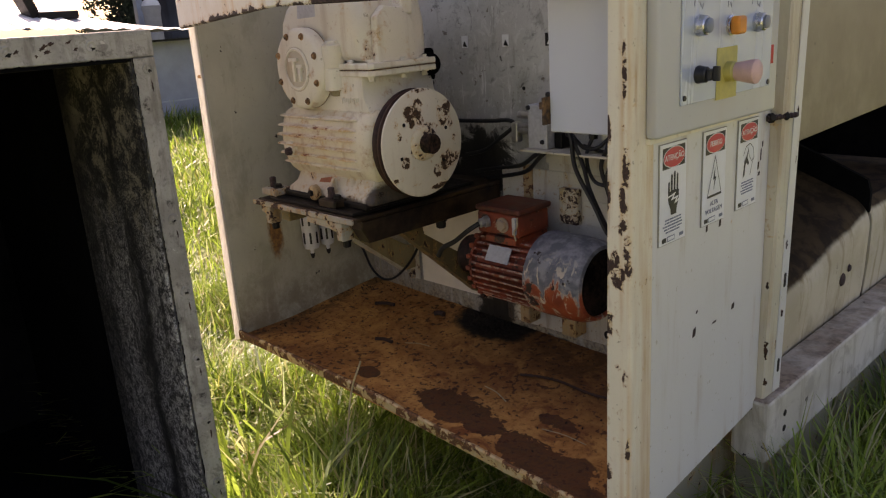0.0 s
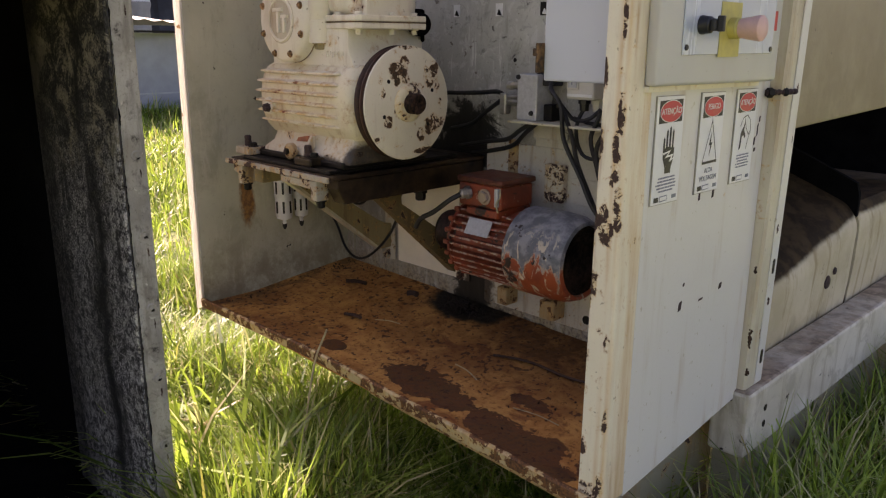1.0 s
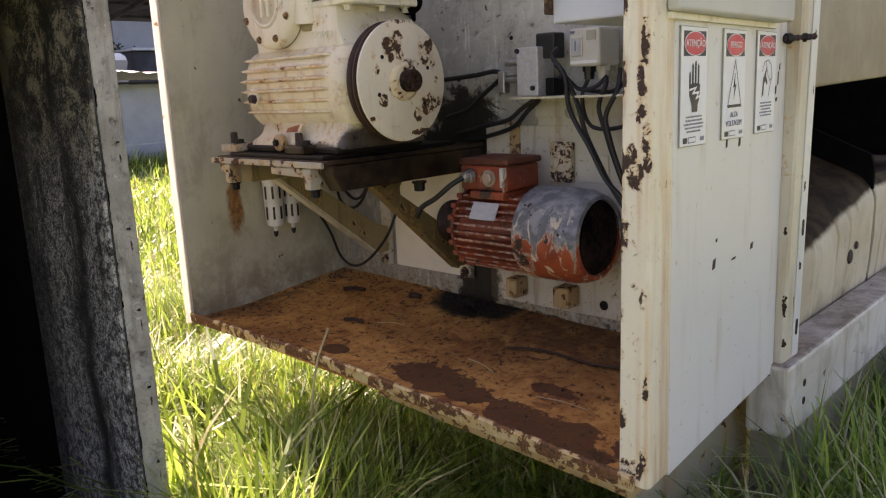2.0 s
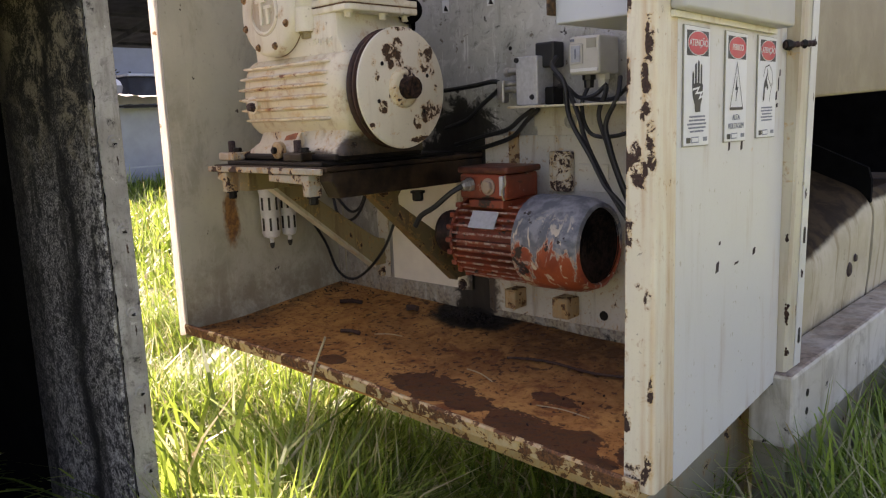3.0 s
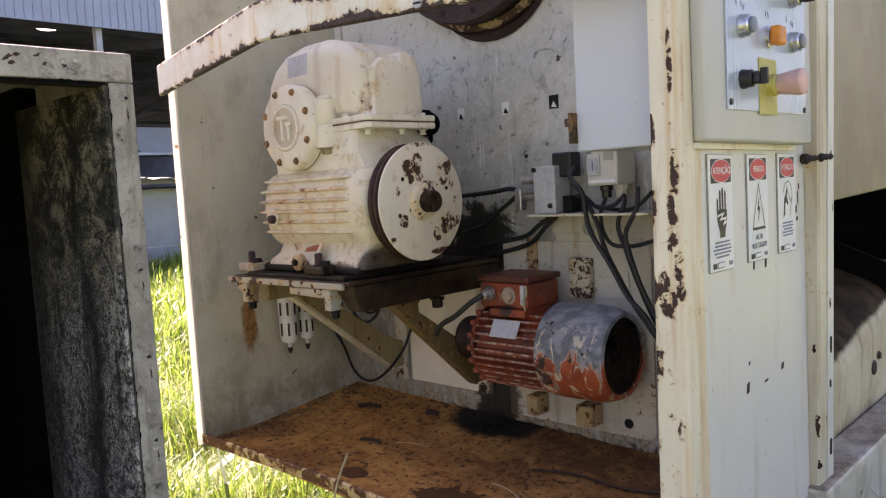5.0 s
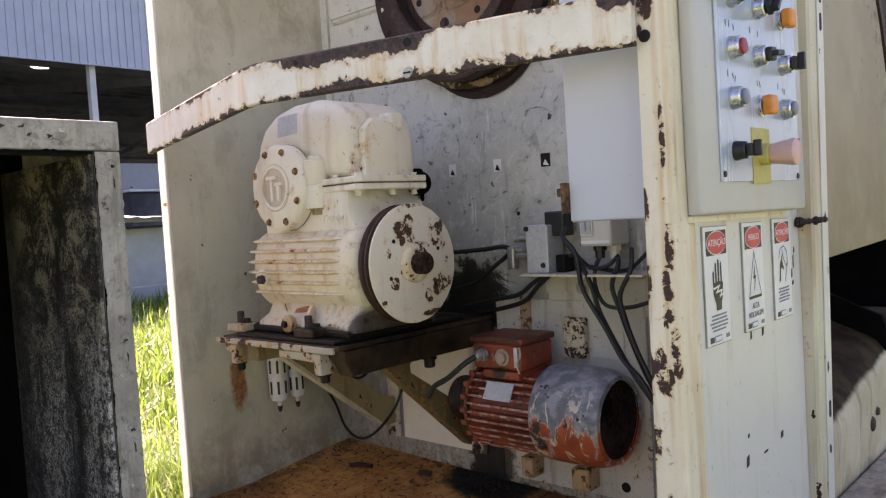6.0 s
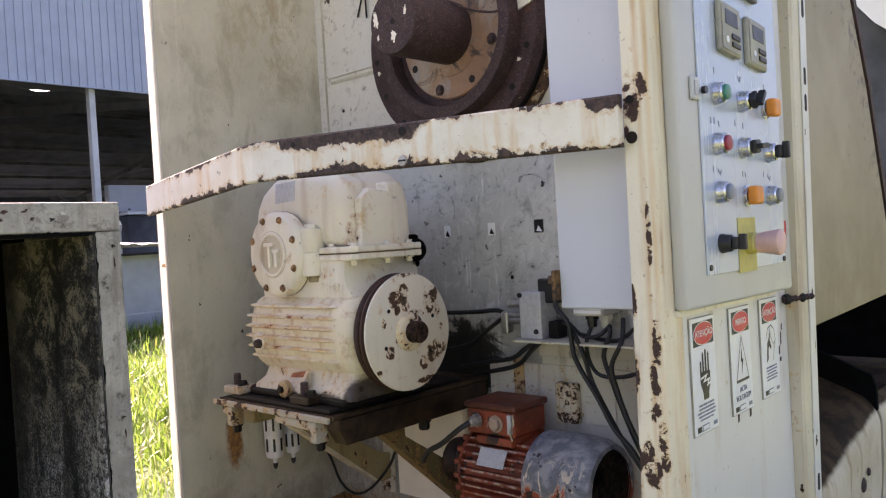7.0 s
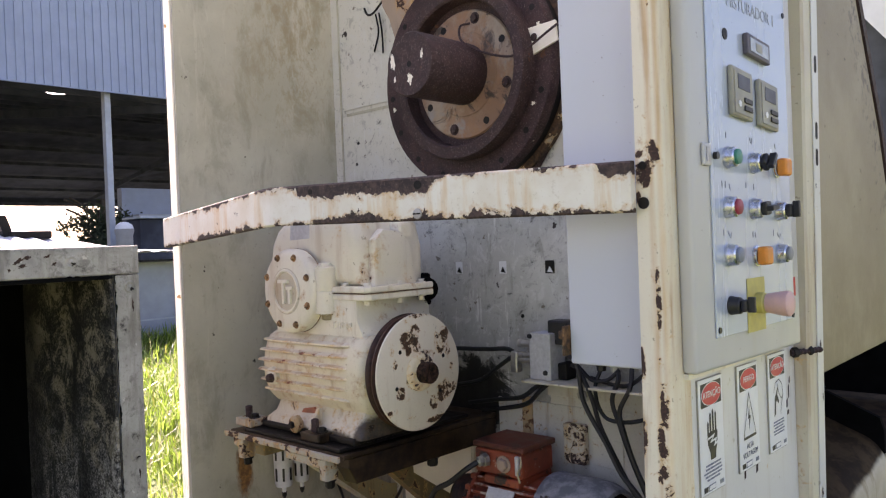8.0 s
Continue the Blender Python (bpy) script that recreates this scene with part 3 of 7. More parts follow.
def soil():
    n = Nodes("grassy_soil")
    v, big = n.noise(14, 9, 0.7), n.noise(0.6, 6)
    col = n.mix(n.step(v, 0.35, 0.65), (0.16, 0.19, 0.07), (0.4, 0.4, 0.23))
    green = n.step(n.noise(2.4, 7, 0.65), 0.42, 0.58, 0, 0.8)
    near = n.math("MULTIPLY", n.near(0, -1.0, 1.6), n.near(1, 0.0, 1.2))
    col = n.mix(n.math("MULTIPLY", green, n.math("SUBTRACT", 1.0, near)), col, n.mix(n.step(v, 0.4, 0.6), (0.08, 0.12, 0.025), (0.2, 0.24, 0.07)))
    col = n.mix(n.step(big, 0.52, 0.7, 0, 0.4), col, (0.46, 0.43, 0.32))
    col = n.mix(n.math("MULTIPLY", near, 0.9), col, n.mix(n.step(v, 0.35, 0.65), (0.4, 0.37, 0.24), (0.62, 0.58, 0.44)))
    # Darkened beyond the yard wall so less light bounces under the hall.
    col = n.mix(n.step(n.axis(0), -8.5, -11.5), col, n.mix(n.step(v, 0.35, 0.65), (0.05, 0.06, 0.025), (0.1, 0.11, 0.05)))
    n.bump(v, 0.8, 0.02)
    return n.done(col, 0.9)


def pulley_edge():
    return plain("worn_pulley_groove_iron", (0.05, 0.022, 0.015), 0.55, 0.2, 0.4, 60)




def side_wall():
    """Grey-green sheet, wiped and smeared, brown-speckled up high, with one rust run below the bracket."""
    n = Nodes("smeared_grey_cream_sheet")
    cloud, mid, fine = n.noise(2.3, 7, 0.62), n.noise(11, 8, 0.68, n.scaled((1, 1, 0.6)), 0.4), n.noise(90, 6, 0.65)
    wipe = n.noise(30, 7, 0.7, n.scaled((1, 1, 0.2)), 0.6)
    col = n.mix(n.step(cloud, 0.36, 0.66), (0.55, 0.54, 0.43), (0.43, 0.42, 0.325))
    col = n.mix(n.step(mid, 0.47, 0.68, 0, 0.55), col, (0.28, 0.265, 0.19))
    col = n.mix(n.step(wipe, 0.56, 0.68, 0, 0.55), col, (0.58, 0.56, 0.46))
    col = n.mix(n.step(fine, 0.6, 0.72, 0, 0.4), col, (0.24, 0.22, 0.16))
    high = n.math("MULTIPLY", n.step(n.axis(2), 1.42, 1.7), n.near(1, 0.36, 0.3))
    scratch = n.noise(45, 9, 0.78, n.scaled((1, 1.2, 0.7)), 0.3)
    col = n.mix(n.math("MULTIPLY", high, n.step(n.math("ADD", n.math("MULTIPLY", scratch, 0.6), n.math("MULTIPLY", mid, 0.4)), 0.46, 0.6, 0, 0.65)), col, (0.32, 0.25, 0.13))
    low = n.math("MULTIPLY", n.step(n.axis(2), 0.6, 0.36), n.step(n.math("ADD", mid, n.math("MULTIPLY", fine, 0.3)), 0.46, 0.74))
    col = n.mix(n.math("MULTIPLY", low, 0.7), col, (0.2, 0.155, 0.09))
    run = n.math("MULTIPLY", n.near(1, 0.15, 0.038), n.near(2, 0.63, 0.125))
    patchy = n.math("ADD", run, n.math("MULTIPLY", n.math("SUBTRACT", n.noise(60, 8, 0.7, n.scaled((1, 1, 0.5))), 0.5), 1.0))
    col = n.mix(n.step(patchy, 0.15, 0.6, 0, 0.95), col, n.mix(n.step(fine, 0.4, 0.6), (0.32, 0.15, 0.035), (0.16, 0.065, 0.02)))
    chips = n.step(n.noise(22, 6, 0.55), 0.715, 0.725)
    col = n.mix(chips, col, RUST_DARK)
    n.bump(n.math("ADD", fine, mid), 0.2)
    return n.done(col, n.step(mid, 0.3, 0.7, 0.35, 0.6))


M["cream_wall"], M["glowing_hem"] = side_wall(), glowing_hem()
M["clean_cream"] = plain("clean_cream_paint", (0.85, 0.8, 0.68), 0.4, 0, 0.05, 12)


def back_wall():
    """White sheet, scuffed and smeared, with belt grease flung about the pulley and down to the floor."""
    n = Nodes("scuffed_white_back_sheet")
    big, mid, fine = n.noise(3.2, 7, 0.64, distort=0.5), n.noise(20, 8, 0.68, n.scaled((1, 1, 0.35)), 0.6), n.noise(95, 5, 0.6)
    col = n.mix(n.step(big, 0.42, 0.62), (0.62, 0.62, 0.58), (0.45, 0.45, 0.42))
    col = n.mix(n.step(mid, 0.55, 0.68, 0, 0.7), col, (0.3, 0.29, 0.26))
    # Paler towards the top, darker towards the bottom.
    paler = n.step(n.math("ADD", n.axis(2), n.math("MULTIPLY", big, 0.3)), 1.42, 1.62)
    col = n.mix(n.math("MULTIPLY", paler, 0.85), col, (0.66, 0.645, 0.57))
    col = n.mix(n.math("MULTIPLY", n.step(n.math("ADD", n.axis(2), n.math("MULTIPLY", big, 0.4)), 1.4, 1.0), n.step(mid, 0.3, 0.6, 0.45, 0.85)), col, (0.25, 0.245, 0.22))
    flaky = n.noise(27, 9, 0.78, distort=0.5)
    col = n.mix(n.step(flaky, 0.54, 0.6, 0, 0.45), col, (0.66, 0.66, 0.64))
    col = n.mix(n.step(flaky, 0.44, 0.38, 0, 0.4), col, (0.2, 0.195, 0.18))
    scratch = n.noise(60, 6, 0.7, n.scaled((1, 1, 0.12)), 0.3)
    col = n.mix(n.step(scratch, 0.6, 0.66, 0, 0.6), col, (0.74, 0.74, 0.72))
    col = n.mix(n.step(n.noise(150, 5, 0.65), 0.6, 0.72, 0, 0.5), col, (0.16, 0.15, 0.13))
    col = n.mix(n.step(n.noise(40, 6, 0.6), 0.66, 0.69, 0, 0.8), col, (0.12, 0.09, 0.06))
    col = n.mix(n.step(n.noise(13, 7, 0.6), 0.68, 0.7), col, RUST_DARK)
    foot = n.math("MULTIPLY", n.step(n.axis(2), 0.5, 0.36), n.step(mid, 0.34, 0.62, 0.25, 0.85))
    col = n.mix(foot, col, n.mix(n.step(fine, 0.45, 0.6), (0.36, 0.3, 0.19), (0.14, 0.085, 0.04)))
    flung = n.math("MULTIPLY", n.near(0, -0.775, 0.16), n.near(2, 0.822, 0.13))
    plate = n.math("MULTIPLY", n.near(0, -0.80, 0.22), n.near(2, 0.775, 0.06))
    down = n.math("MULTIPLY", n.near(0, -0.755, 0.1), n.near(2, 0.40, 0.42))
    low = n.math("MULTIPLY", n.near(2, 0.35, 0.05), 0.3)
    ragged = n.math("ADD", n.math("MULTIPLY", n.math("SUBTRACT", n.noise(13, 9, 0.75, distort=2.2), 0.5), 1.7), n.math("MULTIPLY", n.math("SUBTRACT", n.noise(55, 6, 0.7, n.scaled((1, 1, 0.4))), 0.5), 0.5))
    wet = n.math("ADD", n.math("MAXIMUM", n.math("MAXIMUM", flung, plate), n.math("MAXIMUM", down, low)), ragged)
    col = n.mix(n.step(wet, 0.12, 0.4, 0, 0.98), col, (0.01, 0.008, 0.006))
    n.bump(n.math("ADD", fine, mid), 0.25)
    return n.done(col, n.step(mid, 0.3, 0.7, 0.4, 0.65))


def trough_paint():
    n = Nodes("trough_paint_brown_on_top")
    big, mid, runs = n.noise(4, 7, 0.64), n.noise(18, 8, 0.66, distort=0.4), n.noise(24, 5, 0.6, n.scaled((1, 1, 0.1)))
    col = n.mix(n.step(big, 0.4, 0.62), (0.58, 0.52, 0.38), (0.46, 0.4, 0.27))
    col = n.mix(n.step(runs, 0.55, 0.7, 0, 0.6), col, (0.28, 0.2, 0.1))
    col = n.mix(n.step(mid, 0.68, 0.7), col, RUST_DARK)
    top = n.math("ADD", n.step(n.axis(0), -0.044, -0.066), n.math("MULTIPLY", n.math("SUBTRACT", n.noise(7, 8, 0.7, n.scaled((0.4, 1, 1))), 0.5), 0.9))
    col = n.mix(n.step(top, 0.3, 0.85), col, n.mix(n.step(mid, 0.4, 0.6), (0.06, 0.038, 0.018), (0.024, 0.015, 0.008)))
    n.bump(mid, 0.3)
    return n.done(col, 0.8, 0, 0.15)


M["back_wall"], M["trough_low"] = back_wall(), trough_paint()
M["motor_lid"] = plain("oil_dark_red_lid_paint", (0.1, 0.026, 0.014), 0.45, 0, 0.5, 30)
M["backing"] = painted("rust_specked_cream_backing", (0.6, 0.57, 0.48), chips=0.67, chip_scale=60, streak=0.6, rust_run=0.3, grime=(0.16, 0.13, 0.08), bleed=0.12, patchy=0.3,
                       edges=[(2, 0.385, 0.03, 0.08)], oil=[(0, -0.72, 0.09, 2, 0.42, 0.3)])
M["streaked"] = painted("cream_streaks_on_dark_rust", (0.5, 0.42, 0.3), chips=0.42, chip_scale=17, streak=0.6, rust_run=0.5, grime=(0.1, 0.07, 0.04), under=((0.035, 0.022, 0.018), (0.12, 0.065, 0.035)))
M["pale_concrete"] = plain("pale_rendered_concrete", (0.4, 0.4, 0.39), 0.85, 0, 0.1, 3)
M["motor_fin"], M["trough"], M["back_disc"], M["channel"] = motor_fin(), trough_upper(), back_disc(), channel_paint()
M["rail"] = rail_paint()
M["motor"], M["cowl"], M["floor"], M["mould"] = motor_red(), motor_cowl(), rusty_floor(), mouldy()
M["grass"], M["soil"], M["groove"] = grass_blades(), soil(), pulley_edge()
M["blue_wall"] = plain("blue_grey_painted_wall", (0.33, 0.36, 0.42), 0.7, 0, 0.08, 4)
M["blue_sheet"] = plain("pale_blue_corrugated_steel", (0.33, 0.39, 0.52), 0.5, 0.1, 0.05, 2)
M["hall_dark"] = plain("hall_underside_steel", (0.09, 0.098, 0.118), 0.8, 0, 0.25, 1, 0.1)
M["column"] = plain("galvanised_column", (0.42, 0.46, 0.5), 0.5, 0.2, 0.1, 3)
M["bright_sheet"] = plain("white_roofing_sheet", (0.8, 0.8, 0.8), 0.4, 0, 0.05, 2)
M["leaf"] = plain("dark_foliage", (0.05, 0.07, 0.035), 0.7, 0, 0.3, 5)
M["bark"] = plain("bark", (0.1, 0.08, 0.06), 0.85, 0, 0.3, 12)
# Near-black for black parts, and for shade inside the duct and trough recess.
M["black_and_shade"] = plain("flat_black_for_parts_and_shade", (0.006, 0.006, 0.006), 0.95, 0, 0.3, 20, 0.03)
M["lamp_glass"] = plain("lit_milky_lamp_glass", (0.75, 0.75, 0.75), 0.3, 0, 0.02, 3)
lit = M["lamp_glass"].node_tree.nodes["Principled BSDF"]
lit.inputs["Emission Color"].default_value, lit.inputs["Emission Strength"].default_value = (1, 0.97, 0.9, 1), 2.5
M["fan_guard"] = plain("dusty_dark_brown_guard", (0.035, 0.024, 0.019), 0.9, 0, 0.4, 90, 0.1)
M["dirt"] = plain("greasy_dark_dirt", (0.022, 0.016, 0.012), 0.6, 0, 0.5, 120, 0.4)
M["straw"] = plain("dry_straw", (0.4, 0.33, 0.2), 0.7, 0, 0.2, 60)
M["twig"] = plain("dark_twig", (0.06, 0.03, 0.02), 0.8, 0, 0.3, 60)
M["faint_print"] = plain("faded_grey_print", (0.3, 0.33, 0.39), 0.4, 0, 0.05)
M["dark_case"] = plain("dark_purple_grey_case", (0.09, 0.08, 0.1), 0.45)
M["legend"] = plain("grey_blue_print", (0.16, 0.18, 0.24), 0.5, 0, 0.05)

# ---------------------------------------------------------------- mesh tools


def part(name, bm, material, parent=None, label="", smooth=False):
    """Links a bmesh as one mesh object, under a thing or a part."""
    me = bpy.data.meshes.new(name)
    bmesh.ops.recalc_face_normals(bm, faces=bm.faces)
    for f in bm.faces:
        f.smooth = smooth
    if smooth:
        for e in bm.edges:
            if len(e.link_faces) == 2 and e.calc_face_angle(0) > radians(38):
                e.smooth = False
    bm.to_mesh(me)
    bm.free()
    me.materials.append(M[material] if isinstance(material, str) else material)
    ob = new(name, me)
    ob.parent = parent
    if label:
        ob["label"] = label
    return ob


def thing(name, label, category, group="", at=(0, 0, 0), kind=""):
    ob = new(name)
    ob.empty_display_size = 0.05
    ob.location = at
    return tagged(ob, label, category, group, kind)


def box(x0, x1, y0, y1, z0, z1, bevel=0.0, bm=None, seg=2):
    bm = bm or bmesh.new()
    m = Matrix.LocRotScale(((x0 + x1) / 2, (y0 + y1) / 2, (z0 + z1) / 2), None, (abs(x1 - x0), abs(y1 - y0), abs(z1 - z0)))
    made = bmesh.ops.create_cube(bm, size=1, matrix=m)
    if bevel:
        edges = list({e for v in made["verts"] for e in v.link_edges})
        bmesh.ops.bevel(bm, geom=edges, offset=bevel, segments=seg, affect="EDGES", profile=0.5)
    return bm


def spun(p, axis, profile, seg=32, bm=None, caps=True):
    """A turned body: profile is rows of (distance along the axis, radius) from the point p."""
    bm = bm or bmesh.new()
    p, axis = Vector(p), Vector(axis).normalized()
    u = axis.orthogonal().normalized()
    w = axis.cross(u)
    rings = []
    for d, r in profile:
        if r < 1e-6:
            rings.append([bm.verts.new(p + axis * d)])
        else:
            rings.append([bm.verts.new(p + axis * d + (u * math.cos(a) + w * math.sin(a)) * r) for a in (2 * math.pi * k / seg for k in range(seg))])
    for a, b in zip(rings, rings[1:]):
        for k in range(seg):
            j = (k + 1) % seg
            q = [a[k % len(a)], a[j % len(a)], b[j % len(b)], b[k % len(b)]]
            q = list(dict.fromkeys(q))
            if len(q) > 2:
                bm.faces.new(q)
    if caps:
        for ring in (rings[0], rings[-1]):
            if len(ring) > 2:
                bm.faces.new(ring)
    return bm


def rod(a, b, r, seg=16, bm=None, r2=None):
    a, b = Vector(a), Vector(b)
    return spun(a, b - a, [(0, r), ((b - a).length, r if r2 is None else r2)], seg, bm)


def swept(points, r, seg=8, bm=None, smooth=6):
    """A tube along a smoothed line of points (Catmull-Rom)."""
    bm = bm or bmesh.new()
    p = [Vector(q) for q in points]
    p = [2 * p[0] - p[1], *p, 2 * p[-1] - p[-2]]
    line = []
    for k in range(1, len(p) - 2):
        for s in range(smooth):
            t = s / smooth
            a, b, c, d = p[k - 1 : k + 3]
            line.append(0.5 * (2 * b + (c - a) * t + (2 * a - 5 * b + 4 * c - d) * t * t + (3 * b - a - 3 * c + d) * t**3))
    line.append(p[-2])
    last = None
    u = (line[1] - line[0]).orthogonal().normalized()
    for k, q in enumerate(line):
        way = (line[min(k + 1, len(line) - 1)] - line[max(k - 1, 0)]).normalized()
        u = (u - way * u.dot(way)).normalized()
        w = way.cross(u)
        ring = [bm.verts.new(q + (u * math.cos(a) + w * math.sin(a)) * r) for a in (2 * math.pi * i / seg for i in range(seg))]
        if last:
            for i in range(seg):
                bm.faces.new((last[i], last[(i + 1) % seg], ring[(i + 1) % seg], ring[i]))
        else:
            bm.faces.new(ring)
        last = ring
    bm.faces.new(last)
    return bm


def prism(outline, axis, a, b, bevel=0.0, bm=None, seg=2):
    """An outline in the plane across an axis (0: y, z; 1: x, z; 2: x, y), pushed from a to b along it."""
    bm = bm or bmesh.new()

    def at(p, s):
        q = list(p)
        q.insert(axis, s)
        return bm.verts.new(q)

    lo, hi = [at(p, a) for p in outline], [at(p, b) for p in outline]
    faces = [bm.faces.new(lo), bm.faces.new(hi)]
    for k in range(len(lo)):
        faces.append(bm.faces.new((lo[k], lo[(k + 1) % len(lo)], hi[(k + 1) % len(hi)], hi[k])))
    bmesh.ops.recalc_face_normals(bm, faces=faces)
    if bevel:
        edges = [e for f in faces[:2] for e in f.edges]
        bmesh.ops.bevel(bm, geom=edges, offset=bevel, segments=seg, affect="EDGES", profile=0.5)
    return bm


def arc(cx, cy, r, a0, a1, n=8):
    return [(cx + r * math.cos(radians(a0 + (a1 - a0) * k / n)), cy + r * math.sin(radians(a0 + (a1 - a0) * k / n))) for k in range(n + 1)]


def blotch(name, centre, u, w, ru, rw, material, parent, seed=0, thick=0.0006, rough=0.35):
    """A flaked patch with a ragged outline, lying on a flat face spanned by u and w."""
    bm = bmesh.new()
    c, u, w = Vector(centre), Vector(u), Vector(w)
    out = u.cross(w)
    n = 110
    ring = []
    for k in range(n):
        a = 2 * math.pi * k / n
        cx, cy = math.cos(a), math.sin(a)
        r = 1.0
        for f, amp in ((0.9, 0.75), (2.1, 0.6), (5.0, 0.42), (12.0, 0.22)):
            r += rough * amp * noise.noise((f * cx + seed * 7.13, f * cy + seed * 1.9, seed * 0.37))
        r = max(0.12, r)
        ring.append(bm.verts.new(c + u * (ru * r * cx) + w * (rw * r * cy) + out * thick))
    mid = bm.verts.new(c + out * thick)
    for k in range(n):
        bm.faces.new((mid, ring[k], ring[(k + 1) % n]))
    return part(name, bm, material, parent)


def cluster(name, centre, u, w, ru, rw, material, parent, seed=0, thick=0.0006):
    """Several ragged flakes run together, as paint comes off in bites."""
    rnd = random.Random(seed)
    bm = bmesh.new()
    c, u, w = Vector(centre), Vector(u), Vector(w)
    out = u.cross(w)
    small, large = min(ru, rw), max(ru, rw)
    count = 5 + int(3 * large / small)
    for i in range(count):
        far = (rnd.uniform(-0.75, 0.75) if i else 0.0) * (large - 0.5 * small)
        aside = rnd.gauss(0, 0.3) * small
        size = small * rnd.uniform(0.35, 0.85) * (1.0 - 0.35 * abs(far) / large)
        du, dw = (far, aside) if ru > rw else (aside, far)
        ring = []
        for k in range(26):
            a = 2 * math.pi * k / 26
            r = size * (1 + 0.55 * noise.noise((1.2 * math.cos(a) + i * 3.7 + seed, 1.2 * math.sin(a), seed * 0.61)) + 0.4 * noise.noise((3.5 * math.cos(a), 3.5 * math.sin(a) + i * 5.3, seed * 0.7)))
            stretch = 1.25 if large > 1.5 * small else 1.0
            su, sw = (stretch, 1) if ru > rw else (1, stretch)
            ring.append(bm.verts.new(c + u * (du + r * su * math.cos(a)) + w * (dw + r * sw * math.sin(a)) + out * (thick + 0.00002 * i)))
        mid = bm.verts.new(c + u * du + w * dw + out * (thick + 0.00002 * i))
        for k in range(26):
            bm.faces.new((mid, ring[k], ring[(k + 1) % 26]))
    return tagged(part(name, bm, material, parent), kind="stuff")


def hexbolt(p, axis, r=0.008, h=0.006, material="steel", parent=None, name="bolt", washer=True):
    bm = spun(p, axis, [(0, r), (h * 0.85, r), (h, r * 0.85)], 6)
    if washer:
        spun(p, axis, [(0, r * 1.35), (h * 0.2, r * 1.35)], 14, bm)
    return part(name, bm, material, parent)


def lettering(text, size, m, material, parent, name="lettering"):
    """Words in the built-in font, as a thin mesh."""
    cu = bpy.data.curves.new(name, "FONT")
    cu.body, cu.size, cu.align_x, cu.align_y, cu.extrude = text, size, "CENTER", "CENTER", 0.0002
    tmp = bpy.data.objects.new(name, cu)
    scene.collection.objects.link(tmp)
    me = bpy.data.meshes.new_from_object(tmp.evaluated_get(bpy.context.evaluated_depsgraph_get()))
    bpy.data.objects.remove(tmp)
    me.transform(m)
    me.materials.clear()
    me.materials.append(M[material])
    ob = new(name, me)
    ob.parent = parent
    return ob


# ---------------------------------------------------------------- ground


def ground_height(x, y):
    return 0.02 * math.sin(1.3 * x + 0.4) * math.cos(1.1 * y) if -14 < x < 6 and -6 < y < 14 else 0.0


def build_ground():
    bm = bmesh.new()
    xs = [-3000, -400, -60, -25] + [-14 + 0.5 * k for k in range(41)] + [12, 40, 400, 3000]
    ys = [-3000, -400, -60, -20] + [-6 + 0.5 * k for k in range(41)] + [20, 60, 400, 3000]
    grid = [[bm.verts.new((x, y, ground_height(x, y))) for x in xs] for y in ys]
    for a, b in zip(grid, grid[1:]):
        for k in range(len(xs) - 1):
            bm.faces.new((a[k], a[k + 1], b[k + 1], b[k]))
    tagged(part("ground", bm, "soil", smooth=True), "patchy grassy soil in a yard", "ground", kind="structure")


build_ground()

# ---------------------------------------------------------------- the machine's housing
LEFT, BACK, TOP = -1.293, 0.505, 2.6


def floor_z(x, y):
    return 0.316 + 0.03 * abs(x) + 0.036 * max(0.0, (y - 0.15) / 0.35)


def lip_z(x):
    return 0.336 + 0.036 * min(1.0, abs(x) / 0.75)


def side_x(y):
    """The control side stands a little out of square."""
    return 0.0316 * (0.45 - y)


def out_of_square(bm):
    for v in bm.verts:
        v.co.x += side_x(v.co.y)
    return bm


housing = thing("machine_housing", "open cream-painted steel machine housing with rusting edges, raised over grass", "machine housing")


